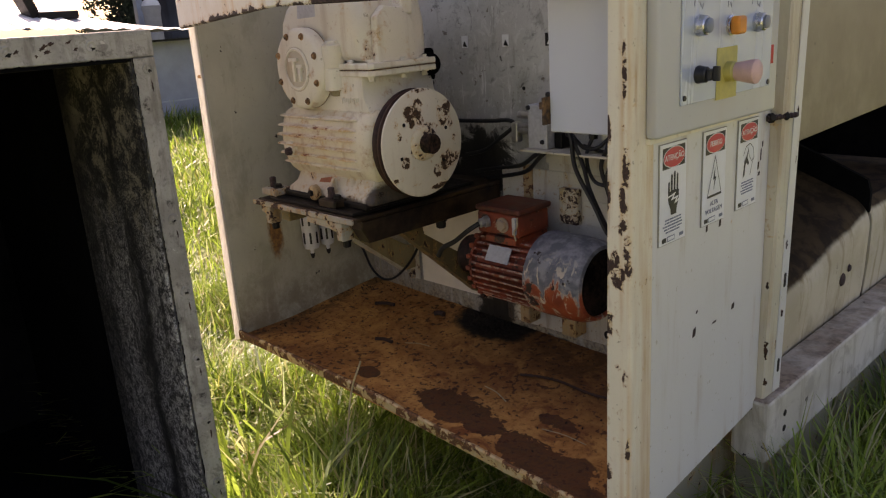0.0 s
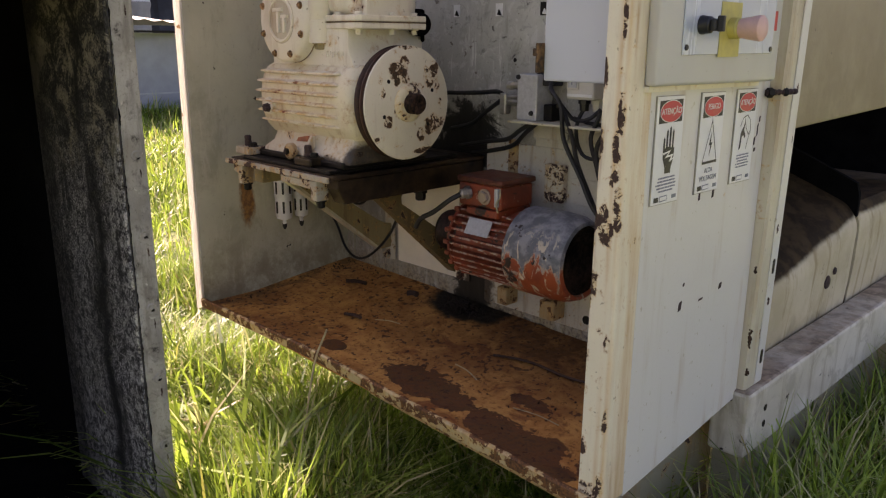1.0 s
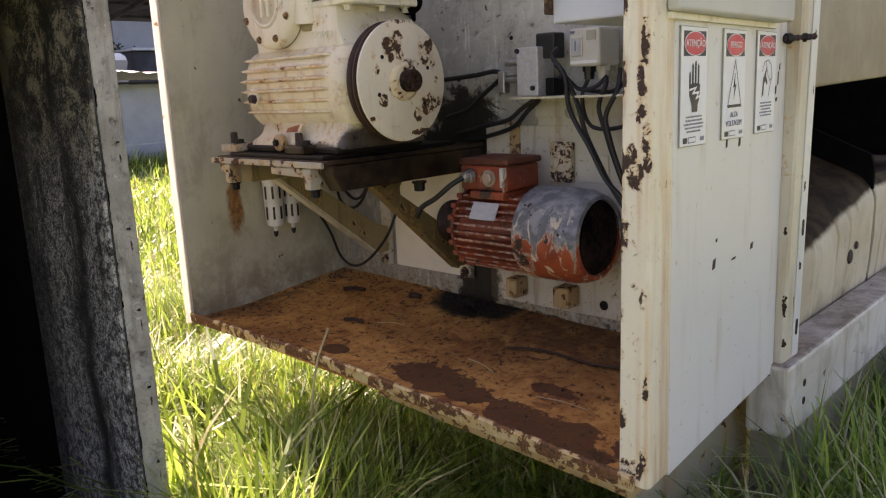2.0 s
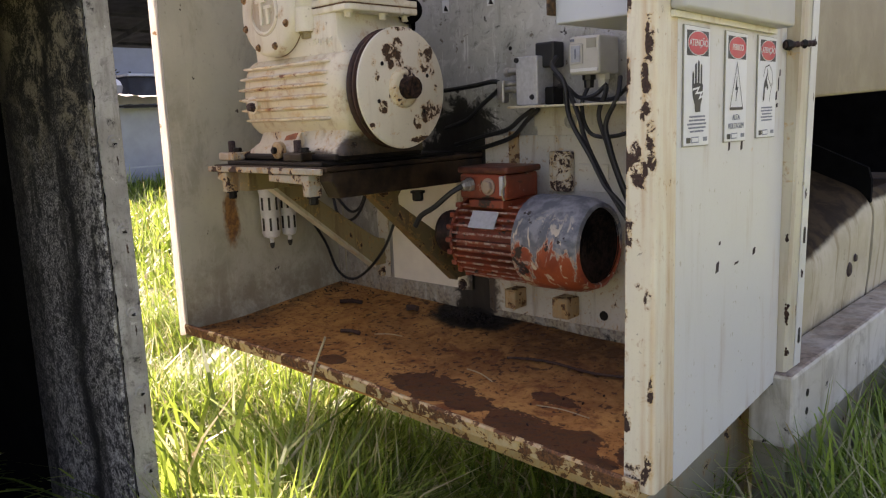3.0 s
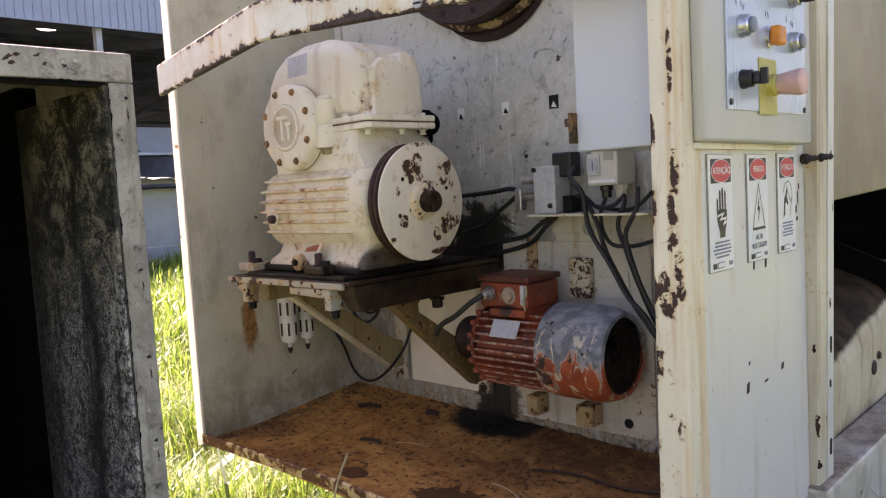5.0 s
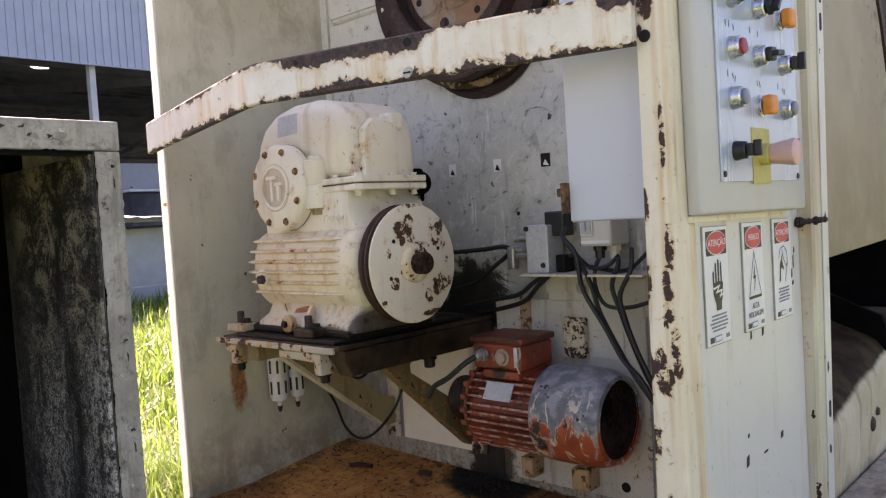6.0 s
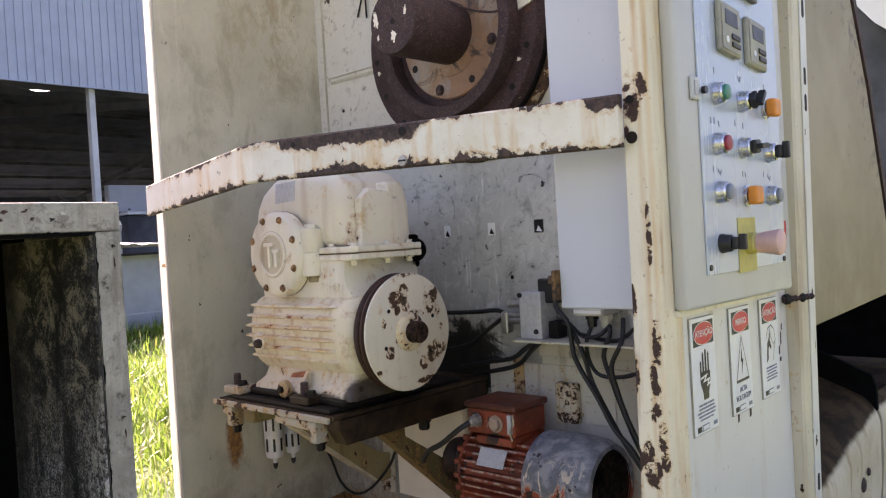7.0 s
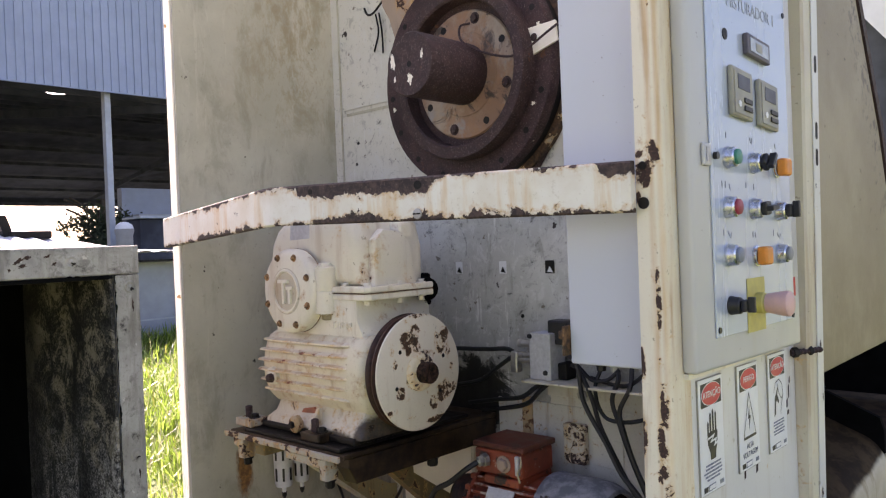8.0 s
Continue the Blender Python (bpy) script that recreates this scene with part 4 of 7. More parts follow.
def build_housing():
    # Side sheet with a rolled front hem.
    bm = box(LEFT - 0.004, LEFT, -0.012, BACK + 0.004, 0.335, TOP)
    part("side_panel", bm, "cream_wall", housing, "grey-cream painted side sheet with scuffs and rust marks")
    hem = [(LEFT - 0.004, -0.006), (LEFT - 0.010, -0.009), (LEFT - 0.0115, -0.016), (LEFT - 0.009, -0.022), (LEFT - 0.002, -0.025), (LEFT + 0.002, -0.022), (LEFT + 0.002, -0.004)]
    # The hem's bright edge comes from added translucency, not from its paint.
    part("front_hem", prism(hem, 2, 0.345, TOP), "glowing_hem", housing, "pale hem with rust spots, made translucent to look sunlit", True)
    # Back sheet.
    bm = box(LEFT, -0.002, BACK, BACK + 0.004, 0.335, TOP)
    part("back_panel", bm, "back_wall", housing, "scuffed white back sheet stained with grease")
    # Raised plates on the back sheet.
    bm = prism([(-1.048, 0.43), (-0.80, 0.43), (-0.80, 0.745), (-1.048, 0.745)], 1, BACK - 0.005, BACK - 0.0005, 0.0015)
    part("cover_plate", bm, "clean_cream", housing, "clean cream cover plate")
    bm = prism([(-1.235, 1.583), (-0.6, 1.583), (-0.6, 1.59), (-1.235, 1.59)], 1, BACK - 0.003, BACK - 0.0005)
    part("seam", bm, "cream_wall", housing)
    bm = prism([(-1.262, 0.40), (-1.256, 0.40), (-1.256, TOP - 0.01), (-1.262, TOP - 0.01)], 1, BACK - 0.003, BACK - 0.0005)
    part("seam", bm, "cream_wall", housing)
    pts = [(x, z) for x, z in arc(-0.325, 0.41, 0.02, -90, 0, 4)] + arc(-0.325, 0.80, 0.02, 0, 90, 4) + [(-0.70, 0.82), (-0.70, 0.39)]
    part("motor_backing_plate", prism(pts, 1, BACK - 0.007, BACK - 0.0006, 0.002), "backing", housing, "scuffed white motor backing plate")
    part("plate_hole", spun((-0.37, BACK - 0.0075, 0.42), (0, -1, 0), [(0, 0.011), (0.0006, 0.011)], 16), "grease", housing)
    part("lower_panel", box(-0.545, -0.012, BACK - 0.004, BACK - 0.0005, 0.79, 0.8795, 0.001), "backing", housing)
    part("small_plate", box(-0.432, -0.355, BACK - 0.011, BACK - 0.0072, 0.695, 0.757, 0.002), "backing", housing)
    part("plate_strap", box(-0.625, -0.595, BACK - 0.012, BACK - 0.0006, 0.74, 0.83, 0.003), "block", housing, "rusty strap")
    hatch = arc(-1.058, 1.712, 0.018, 0, 90, 5) + [(-1.245, 1.73), (-1.245, 1.6), (-1.04, 1.6)]
    part("hatch_plate", prism(hatch, 1, BACK - 0.0045, BACK - 0.0006, 0.0012), "back_wall", housing, "thin hatch plate")
    # Slots in the back sheet.
    for x, dark in ((-0.817, 0), (-0.674, 0), (-0.535, 1)):
        w = 0.011 if not dark else 0.0125
        part("slot", prism([(x - w, 1.122), (x + w, 1.122), (x + w, 1.152), (x - w, 1.152)], 1, BACK - 0.002, BACK - 0.0006), "grease" if dark else "sign_white", housing)
        part("slot_tab", prism([(x - 0.4 * w, 1.126), (x + 0.8 * w, 1.124), (x + 0.1 * w, 1.138)], 1, BACK - 0.005, BACK - 0.0025), "sign_white" if dark else "grease", housing)
    for x, z in ((-0.62, 1.02), (-1.2, 1.67), (-1.13, 1.7), (-1.19, 1.5), (-1.2, 1.44), (-0.95, 1.03)):
        part("hole", spun((x, BACK - 0.0006, z), (0, -1, 0), [(0, 0.005), (0.0008, 0.005)], 12), "grease", housing)
    # Floor sheet, sagging a little, and its turned-up front lip.
    bm = bmesh.new()
    xs = [LEFT + 0.001 + (-0.004 - LEFT) * k / 30 for k in range(31)]
    ys = [-0.004 + (BACK + 0.003) * k / 12 for k in range(13)]
    grid = [[bm.verts.new((x, y, floor_z(x, y) + 0.002 * noise.noise((6 * x, 6 * y, 0)))) for x in xs] for y in ys]
    under = [[bm.verts.new((v.co.x, v.co.y, v.co.z - 0.004)) for v in row] for row in grid]
    for g in (grid, under):
        for a, b in zip(g, g[1:]):
            for k in range(30):
                bm.faces.new((a[k], a[k + 1], b[k + 1], b[k]))
    for k in range(30):
        bm.faces.new((grid[0][k], grid[0][k + 1], under[0][k + 1], under[0][k]))
        bm.faces.new((grid[-1][k], grid[-1][k + 1], under[-1][k + 1], under[-1][k]))
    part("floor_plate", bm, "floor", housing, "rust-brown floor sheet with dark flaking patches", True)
    bm = bmesh.new()
    rows = []
    for k in range(41):
        x = LEFT - 0.002 + (0.0 - LEFT) * k / 40
        z, j = lip_z(x), 0.0025 * noise.noise((9 * x, 3, 1))
        rows.append([bm.verts.new((x, y + j, h)) for y, h in ((-0.005, z - 0.022), (-0.013, z - 0.025), (-0.015, z - 0.004), (-0.012, z), (-0.006, z - 0.001), (-0.005, z - 0.008))])
    for a, b in zip(rows, rows[1:]):
        for i in range(6):
            bm.faces.new((a[i], a[(i + 1) % 6], b[(i + 1) % 6], b[i]))
    bm.faces.new(rows[0])
    bm.faces.new(rows[-1])
    part("floor_lip", bm, "lip", housing, "turned-up lip with most of its cream paint flaked to rust", True)
    # Beam under the floor.
    part("base_beam", prism([(-0.62, 0.298), (-0.03, 0.27), (-0.03, 0.308), (-0.62, 0.328)], 1, 0.03, 0.09, 0.004), "block", housing, "cream base beam with rusty lower edge")
    # Front corner post: an angle with a rounded corner.
    outer = [(-0.031, 0.0)] + arc(0.009, 0.008, 0.008, -90, 0, 5) + [(0.0125, 0.07)]
    inner = [(0.008, 0.07), (0.012, 0.009), (0.006, 0.005), (-0.031, 0.005)]
    bm = prism(outer + inner, 2, 0.315, TOP)
    for v in bm.verts:
        if v.co.x < -0.02:
            v.co.x += 0.008 * (v.co.z - 0.315)
    part("corner_post", bm, "post", housing, "cream corner post with rust breaking through", True)
    # Side sheet that carries the control box.
    bm = prism([(0.0705, 0.309), (0.522, 0.341), (0.522, TOP), (0.0705, TOP)], 0, -0.004, 0.0005)
    part("control_side_sheet", out_of_square(bm), "white_sheet", housing, "white painted side sheet with few chips")
    for y, z, w, h in ((0.262, 0.808, 0.003, 0.008), (0.315, 0.807, 0.004, 0.009), (0.474, 0.885, 0.003, 0.008), (0.484, 0.905, 0.002, 0.012), (0.478, 0.868, 0.004, 0.004), (0.49, 0.925, 0.002, 0.006), (0.385, 0.618, 0.006, 0.006), (0.224, 0.616, 0.006, 0.009), (0.305, 0.61, 0.009, 0.002), (0.232, 0.654, 0.003, 0.003)):
        part("chip", prism([(y - w, z - h), (y + 0.7 * w, z - 0.8 * h), (y + w, z + h), (y - 0.6 * w, z + 0.7 * h)], 0, side_x(y) + 0.0004, side_x(y) + 0.0014), "iron", housing)
    # Rear angle post.
    pts = [(-0.003, 0.524), (0.026, 0.524), (0.03, 0.53), (0.03, 0.598), (0.025, 0.598), (0.025, 0.535), (-0.003, 0.535)]

    def lean(bm):
        """The outer edge of the rear post leans outwards towards the top."""
        for v in bm.verts:
            if v.co.x > 0.02:
                v.co.x += 0.016 * (v.co.z - 1.3)
        return bm

    part("rear_post", lean(prism(pts, 2, 0.358, TOP)), "frame", housing, "cream angle post with bolt holes")
    strip = part("hole_strip", lean(box(0.0302, 0.0325, 0.566, 0.5985, 0.36, TOP, 0.0008)), "white_sheet", housing, "white edge of the angle post with long holes")
    for z in (1.335, 1.385, 1.51, 1.66, 0.62, 0.42):
        slot = arc(0.582, z + 0.011, 0.0055, 0, 180, 6) + arc(0.582, z - 0.011, 0.0055, 180, 360, 6)
        part("long_hole", lean(prism(slot, 0, 0.0326, 0.0332)), "grease", strip)
    # Skirt below the control side.
    for k, (x, z, rx, rz) in enumerate(((0.014, 0.475, 0.004, 0.03), (0.017, 0.40, 0.004, 0.012), (0.01, 0.62, 0.003, 0.012))):
        cluster("rust_patch", (x, 0.5236, z), (1, 0, 0), (0, 0, 1), rx, rz, "scab", housing, 60 + k, 0.0004)
    for k, (y, z, ry, rz) in enumerate(((0.58, 0.98, 0.003, 0.012), (0.575, 0.70, 0.004, 0.012), (0.578, 0.545, 0.005, 0.01), (0.588, 0.88, 0.002, 0.01), (0.572, 1.28, 0.002, 0.008))):
        cluster("rust_patch", (0.0328 + 0.016 * (z - 1.3), y, z), (0, 1, 0), (0, 0, 1), ry, rz, "scab", housing, 70 + k, 0.0004)
    for k, (y, z, r) in enumerate(((0.24, 0.27, 0.012), (0.275, 0.265, 0.008), (0.33, 0.25, 0.011), (0.39, 0.24, 0.009), (0.43, 0.235, 0.007), (0.2, 0.22, 0.007))):
        blotch("rust_patch", (-0.0797, y, z), (0, 1, 0), (0, 0, 1), r, r * 0.8, "scab", housing, 170 + k, 0.0005, 0.7)
    part("skirt_plate", box(-0.09, -0.08, 0.12, 0.60, -0.03, 0.334), "dirty", housing, "recessed cream skirt plate with stains")


build_housing()

rail = thing("guard_rail", "bent cream guard bar with paint flaking to dark rust", "guard rail")


def build_rail():
    """A flat bar that bows out between post and side sheet."""
    line = [(-0.019, -0.0095, 1.268), (-0.70, -0.131, 1.281), (-0.74, -0.132, 1.279), (LEFT - 0.004, -0.036, 1.254)]
    h, t = 0.036, 0.012
    bm = bmesh.new()
    rows = []
    uv = bm.loops.layers.uv.new("run")
    place, run = {}, 0.0
    for k, (x, y, z) in enumerate(line):
        ring = []
        run += math.dist(line[k][:2], line[max(k - 1, 0)][:2])
        for dy, dz in ((-t, -h + 0.003), (-t + 0.003, -h), (0, -h), (0, h), (-t + 0.003, h), (-t, h - 0.003)):
            v = bm.verts.new((x, y + dy, z + dz))
            place[v] = (run, 0.5 + 0.5 * dz / h)
            ring.append(v)
        rows.append(ring)
    faces = [bm.faces.new(rows[0]), bm.faces.new(rows[-1])]
    for a, b in zip(rows, rows[1:]):
        for i in range(6):
            faces.append(bm.faces.new((a[i], a[(i + 1) % 6], b[(i + 1) % 6], b[i])))
    for f in faces:
        for loop in f.loops:
            loop[uv].uv = place[loop.vert]
    part("bar", bm, "rail", rail)
    for p, d in (((-0.37, -0.084, 1.297), 0.0075), ((-0.60, -0.125, 1.302), 0.005)):
        part("bolt_hole", spun(p, (0.17, -0.98, 0), [(0, d), (0.001, d)], 12), "grease", rail)
    screw = part("screw", spun((-0.372, -0.085, 1.25), (0.17, -0.98, 0), [(0, 0.009), (0.002, 0.008)], 16), "steel", rail)
    part("slot", box(-0.3795, -0.3645, -0.0885, -0.0865, 1.249, 1.2515), "grease", screw)
    for z, r in ((1.297, 0.006), (1.245, 0.0085)):
        part("bolt_hole", spun((-0.012, -0.0006, z), (0, -1, 0), [(0, r), (0.001, r)], 14), "grease", rail)
    part("end_plate", box(LEFT - 0.008, LEFT - 0.001, -0.046, -0.02, 1.222, 1.288, 0.002), "frame", rail)


build_rail()

# ---------------------------------------------------------------- trough and base channel behind the control side
trough = thing("mixer_trough", "cream-painted mixer trough with a stained ledge and recess sheet, its shade put in as near-black", "mixer trough")


def build_trough():
    face = -0.045

    def lift(y):
        return 0.10 * min(1.0, max(0.0, (y - 0.74) / 0.56))

    # The lower body: an upright face that rolls over into a stained slope rising inwards and towards the far rim.
    bm = bmesh.new()
    rows = []
    for k in range(33):
        y = 0.70 + 0.60 * k / 32
        up = lift(y)
        prof = [(face - 0.012, 0.31), (face - 0.004, 0.42), (face, 0.455 + up)] + [(px, pz + up) for px, pz in arc(face - 0.09, 0.46, 0.09, 4, 64, 8)]
        tip = prof[-1]
        for j in range(1, 9):
            prof.append((tip[0] - 0.062 * j, tip[1] + 0.025 * j))
        prof += [(-0.62, 0.31)]
        rows.append([bm.verts.new((px, y, pz)) for px, pz in prof])
    for a, b in zip(rows, rows[1:]):
        for j in range(len(a) - 1):
            bm.faces.new((a[j], a[j + 1], b[j + 1], b[j]))
    bm.faces.new(rows[0])
    bm.faces.new(rows[-1])
    part("lower_body", bm, "trough_low", trough, "rounded lower body with rust runs and a brown slope", True)
    part("far_body", prism([(face - 0.012, 0.31), (face, 0.47), (face, 0.56)] + arc(face - 0.09, 0.56, 0.09, 8, 50, 6) + [(-0.12, 0.60), (-0.62, 0.60), (-0.62, 0.31)], 1, 1.319, 3.2), "trough_low", trough)
    wall = [(-0.59, 0.60), (-0.59, 0.911), (-0.2, 0.754), (-0.062, 0.693), (-0.052, 0.66), (-0.052, 0.60)]
    part("slope_end", prism(wall, 1, 1.302, 1.318), "black_and_shade", trough, "end of the slope, coloured near-black")
    end = [(face + 0.004, 0.32), (face + 0.006, 0.50)] + arc(face - 0.034, 0.52, 0.04, 0, 90, 6) + [(-0.3, 0.56), (-0.3, 0.32)]
    part("end_cap", prism(end, 1, 0.60, 0.70, 0.004), "trough_low", trough, "", True)
    up = [(0.62, 0.875), (1.56, 0.895), (1.35, 1.46), (1.17, 1.80), (1.0, 2.10), (0.62, 2.10)]
    part("upper_body", prism(up, 0, -0.62, -0.05, 0.006), "trough", trough, "flat upper body with slanted end")
    edge = [(1.561, 0.895), (1.351, 1.46), (1.171, 1.80), (1.001, 2.10), (1.026, 2.10), (1.195, 1.81), (1.375, 1.47), (1.585, 0.895)]
    part("end_trim", prism(edge, 0, -0.60, -0.045), "iron", trough, "dark rubber-like trim along slanted end")
    # Shade in the recess is put into the colour of these three sheets.
    part("recess_back", box(-0.64, -0.625, 0.6, 3.2, 0.3, 2.1), "black_and_shade", trough, "recess sheet, its shade put in as near-black")
    part("recess_end", box(-0.62, -0.06, 2.0, 2.02, 0.622, 0.95), "black_and_shade", trough, "recess sheet, its shade put in as near-black")
    part("recess_side", box(-0.62, -0.052, 0.602, 0.618, 0.56, 0.873), "black_and_shade", trough, "recess sheet, its shade put in as near-black")
    part("rust_blister", spun((-0.048, 1.127, 0.452), (1, 0, 0.05), [(0, 0.02), (0.004, 0.016), (0.006, 0.0)], 14), "iron", trough)
    part("rust_blister", spun((-0.045, 1.165, 0.475), (1, 0, 0.05), [(0, 0.011), (0.004, 0.008), (0.005, 0.0)], 12), "iron", trough)


build_trough()

channel = thing("base_channel", "long cream steel base channel with worn top, lying beside the trough", "steel beam")


def build_channel():
    part("beam", box(-0.05, 0.033, 0.51, 4.2, 0.208, 0.357, 0.008), "channel", channel)
    for z in (0.30, 0.262):
        part("bolt_hole", spun((0.0332, 0.60, z), (1, 0, 0), [(0, 0.008), (0.0008, 0.008)], 12), "grease", channel)
    part("support_plate", box(-0.03, -0.005, 0.56, 4.0, -0.03, 0.208), "dirty", channel, "dirty support plate")
    part("support_leg", box(-0.05, 0.01, 0.545, 0.56, -0.03, 0.208), "dirty", channel)


build_channel()

# ---------------------------------------------------------------- the open duct in front
duct = thing("steel_duct", "open steel duct with weathered rim and mould-stained lining, standing in grass", "duct", at=(-0.045, 0.018, -0.003))


def build_duct():
    x, y0, y1, z1 = -0.77, -1.35, -0.362, 1.222
    part("rim", box(x - 0.02, x, -0.406, y1, -0.03, z1 - 0.0505, 0.003), "duct_rim", duct, "upright rim strip with dimpled rivets")
    part("rim", box(x - 0.02, x + 0.0015, y0, y1, z1 - 0.05, z1, 0.003), "duct_rim", duct, "top rim strip, mould-spotted")
    part("seal", box(x - 0.024, x - 0.006, y0, -0.414, z1 - 0.0575, z1 - 0.0505), "grease", duct)
    part("lining", box(-1.19, x - 0.003, -0.4145, -0.4085, -0.03, z1 - 0.056), "mould", duct, "mould-stained grey lining, darkened inwards as shade")
    part("side_sheet", box(-1.95, x - 0.0205, -0.370, y1 + 0.001, -0.03, z1 - 0.001), "duct_rim", duct)
    part("top_sheet", box(-1.95, x - 0.0205, y0, -0.3705, z1 - 0.006, z1 - 0.001), "duct_rim", duct)
    # The duct's dark depth is painted: these sheets carry its shade as near-black.
    part("inner_side", box(-1.95, -1.1905, -0.408, -0.371, -0.03, z1 - 0.007), "black_and_shade", duct, "inner sheet, its shade put in as near-black")
    part("back_sheet", box(-1.96, -1.951, y0, y1, -0.03, z1), "black_and_shade", duct, "inner sheet, its shade put in as near-black")
    part("duct_floor", box(-1.95, x - 0.021, y0, -0.4150, -0.03, 0.012), "black_and_shade", duct, "inner sheet, its shade put in as near-black")
    part("far_side", box(-1.95, x, y0 - 0.01, y0 - 0.001, -0.03, z1), "black_and_shade", duct, "inner sheet, its shade put in as near-black")
    # Black mould creeping over the inner edge of the rim.
    rnd = random.Random(8)
    for name, along in (("mould_edge", 2), ("mould_edge", 1)):
        bm = bmesh.new()
        lo, hi, n = (0.0, z1 - 0.05, 420) if along == 2 else (y0, -0.41, 300)
        last = None
        for k in range(n + 1):
            s = lo + (hi - lo) * k / n
            creep = -0.0005 + 0.004 * noise.noise((s * 22, 1.0, along)) + 0.003 * noise.noise((s * 90, 2.0, along)) + 0.0015 * rnd.random()
            if along == 2:
                pair = ((x + 0.0006, -0.4075, s), (x + 0.0006, -0.4065 + max(0.0003, creep), s))
            else:
                pair = ((x + 0.0022, s, z1 - 0.0565), (x + 0.0022, s, z1 - 0.051 + max(0.0003, creep)))
            pair = [bm.verts.new(p) for p in pair]
            if last:
                bm.faces.new((last[0], last[1], pair[1], pair[0]))
            last = pair
        part(name, bm, "black_and_shade", duct, "ragged black mould line")
    dimple = [(0, 0.011), (0.0016, 0.0102), (0.0022, 0.0085), (0.0008, 0.0065), (0.0002, 0.0045), (0.0016, 0.003), (0.002, 0)]
    for z in (1.15, 0.855, 0.70, 0.55, 0.40, 0.25):
        part("rivet", spun((x, -0.380, z), (1, 0, 0), dimple, 14), "duct_rim", duct, "", True)
        blotch("mould_spot", (x + 0.0018, -0.378, z - 0.004), (0, 1, 0), (0, 0, 1), 0.0035, 0.003, "grease", duct, int(z * 50), 0.0005, 0.9)
        blotch("mould_spot", (x, -0.376, z - 0.033), (0, 1, 0), (0, 0, 1), 0.0016, 0.008, "twig", duct, int(z * 70), 0.0005, 0.9)
    for y in (-0.478, -0.62, -0.8, -1.0):
        part("rivet", spun((x + 0.0015, y, z1 - 0.024), (1, 0, 0), dimple, 14), "duct_rim", duct, "", True)
        blotch("mould_spot", (x + 0.0034, y + 0.002, z1 - 0.028), (0, 1, 0), (0, 0, 1), 0.004, 0.003, "grease", duct, int(-y * 50), 0.0005, 0.9)
    for k in range(16):
        y, z = -0.5 - 0.28 * abs(rnd.gauss(0, 0.6)), z1 - 0.024 + rnd.uniform(-0.013, 0.014)
        blotch("mould_spot", (x + 0.0015, y, z), (0, 0.87, 0.5), (0, -0.5, 0.87), rnd.uniform(0.002, 0.009), rnd.uniform(0.001, 0.003), "twig", duct, 100 + k, 0.0004 + 0.00003 * k, 1.0)


build_duct()


# ---------------------------------------------------------------- gearbox, its bracket and pulley
bracket = thing("gearbox_bracket", "greasy steel bracket with two gusset arms bolted to the back sheet", "bracket")


def build_bracket():
    part("base_plate", box(-1.13, -0.71, 0.015, 0.50, 0.770, 0.780, 0.002), "oily", bracket, "oil-blackened base plate")
    part("plate_edge", box(-1.145, -0.72, 0.006, 0.0145, 0.764, 0.777, 0.002), "splashed", bracket, "paint-splashed front strip")
    part("slide_plate", box(-1.08, -0.73, 0.02, 0.42, 0.7805, 0.789, 0.002), "grease", bracket)
    part("side_beam", prism([(0.03, 0.75), (0.05, 0.714), (0.50, 0.714), (0.50, 0.769), (0.03, 0.769)], 0, -0.755, -0.712, 0.003), "oily", bracket, "oil-browned side beam")
    part("side_beam", box(-1.10, -1.06, 0.06, 0.50, 0.715, 0.769, 0.003), "bracket", bracket)
    for x, y0, name in ((-1.08, 0.085, "gusset_arm"), (-0.775, 0.125, "gusset_arm")):
        web = [(y0, 0.742), (0.50, 0.742), (0.50, 0.714)] + [(0.297, 0.714), (0.278, 0.708), (0.267, 0.694), (0.268, 0.676)] + [(0.44, 0.562), (0.468, 0.546), (0.5, 0.538), (0.5, 0.468), (0.45, 0.468), (y0 + 0.055, 0.712)]
        arm = part(name, prism(web, 0, x - 0.004, x + 0.004), "bracket" if x < -1 else "bracket_dark", bracket, "olive-brown gusset arm")
        edge = [(0.456, 0.463), (0.456, 0.470), (y0 + 0.06, 0.716), (y0 + 0.052, 0.711)]
        part("flange", prism(edge, 0, x - 0.022, x + 0.0075), "frame" if x < -1 else "bracket_dark", arm)
        part("flange", box(x - 0.02, x + 0.02, 0.4965, 0.5005, 0.43, 0.75), "backing", arm)
        hexbolt((x - 0.012, 0.496, 0.442), (0, -1, 0), 0.011, 0.009, "splashed", arm)
    for x, reach in ((-1.082, 0.03), (-0.775, 0.13)):
        clamp = part("clamp", prism([(x - reach, 0.763), (x - reach, 0.747), (x - 0.012, 0.743), (x - 0.011, 0.718), (x + 0.009, 0.718), (x + 0.011, 0.763)], 1, 0.010, 0.045, 0.003), "splashed", bracket, "paint-splashed clamp")
        hexbolt((x - 0.002, 0.03, 0.718), (0, 0, -1), 0.010, 0.018, "grease", clamp)
    hexbolt((-0.775, 0.335, 0.70), (0, 0, -1), 0.013, 0.024, "grease", bracket)


build_bracket()

gearbox = thing("worm_gearbox", "cream-painted cast worm gearbox with ribbed lower housing and belt pulley", "gearbox")


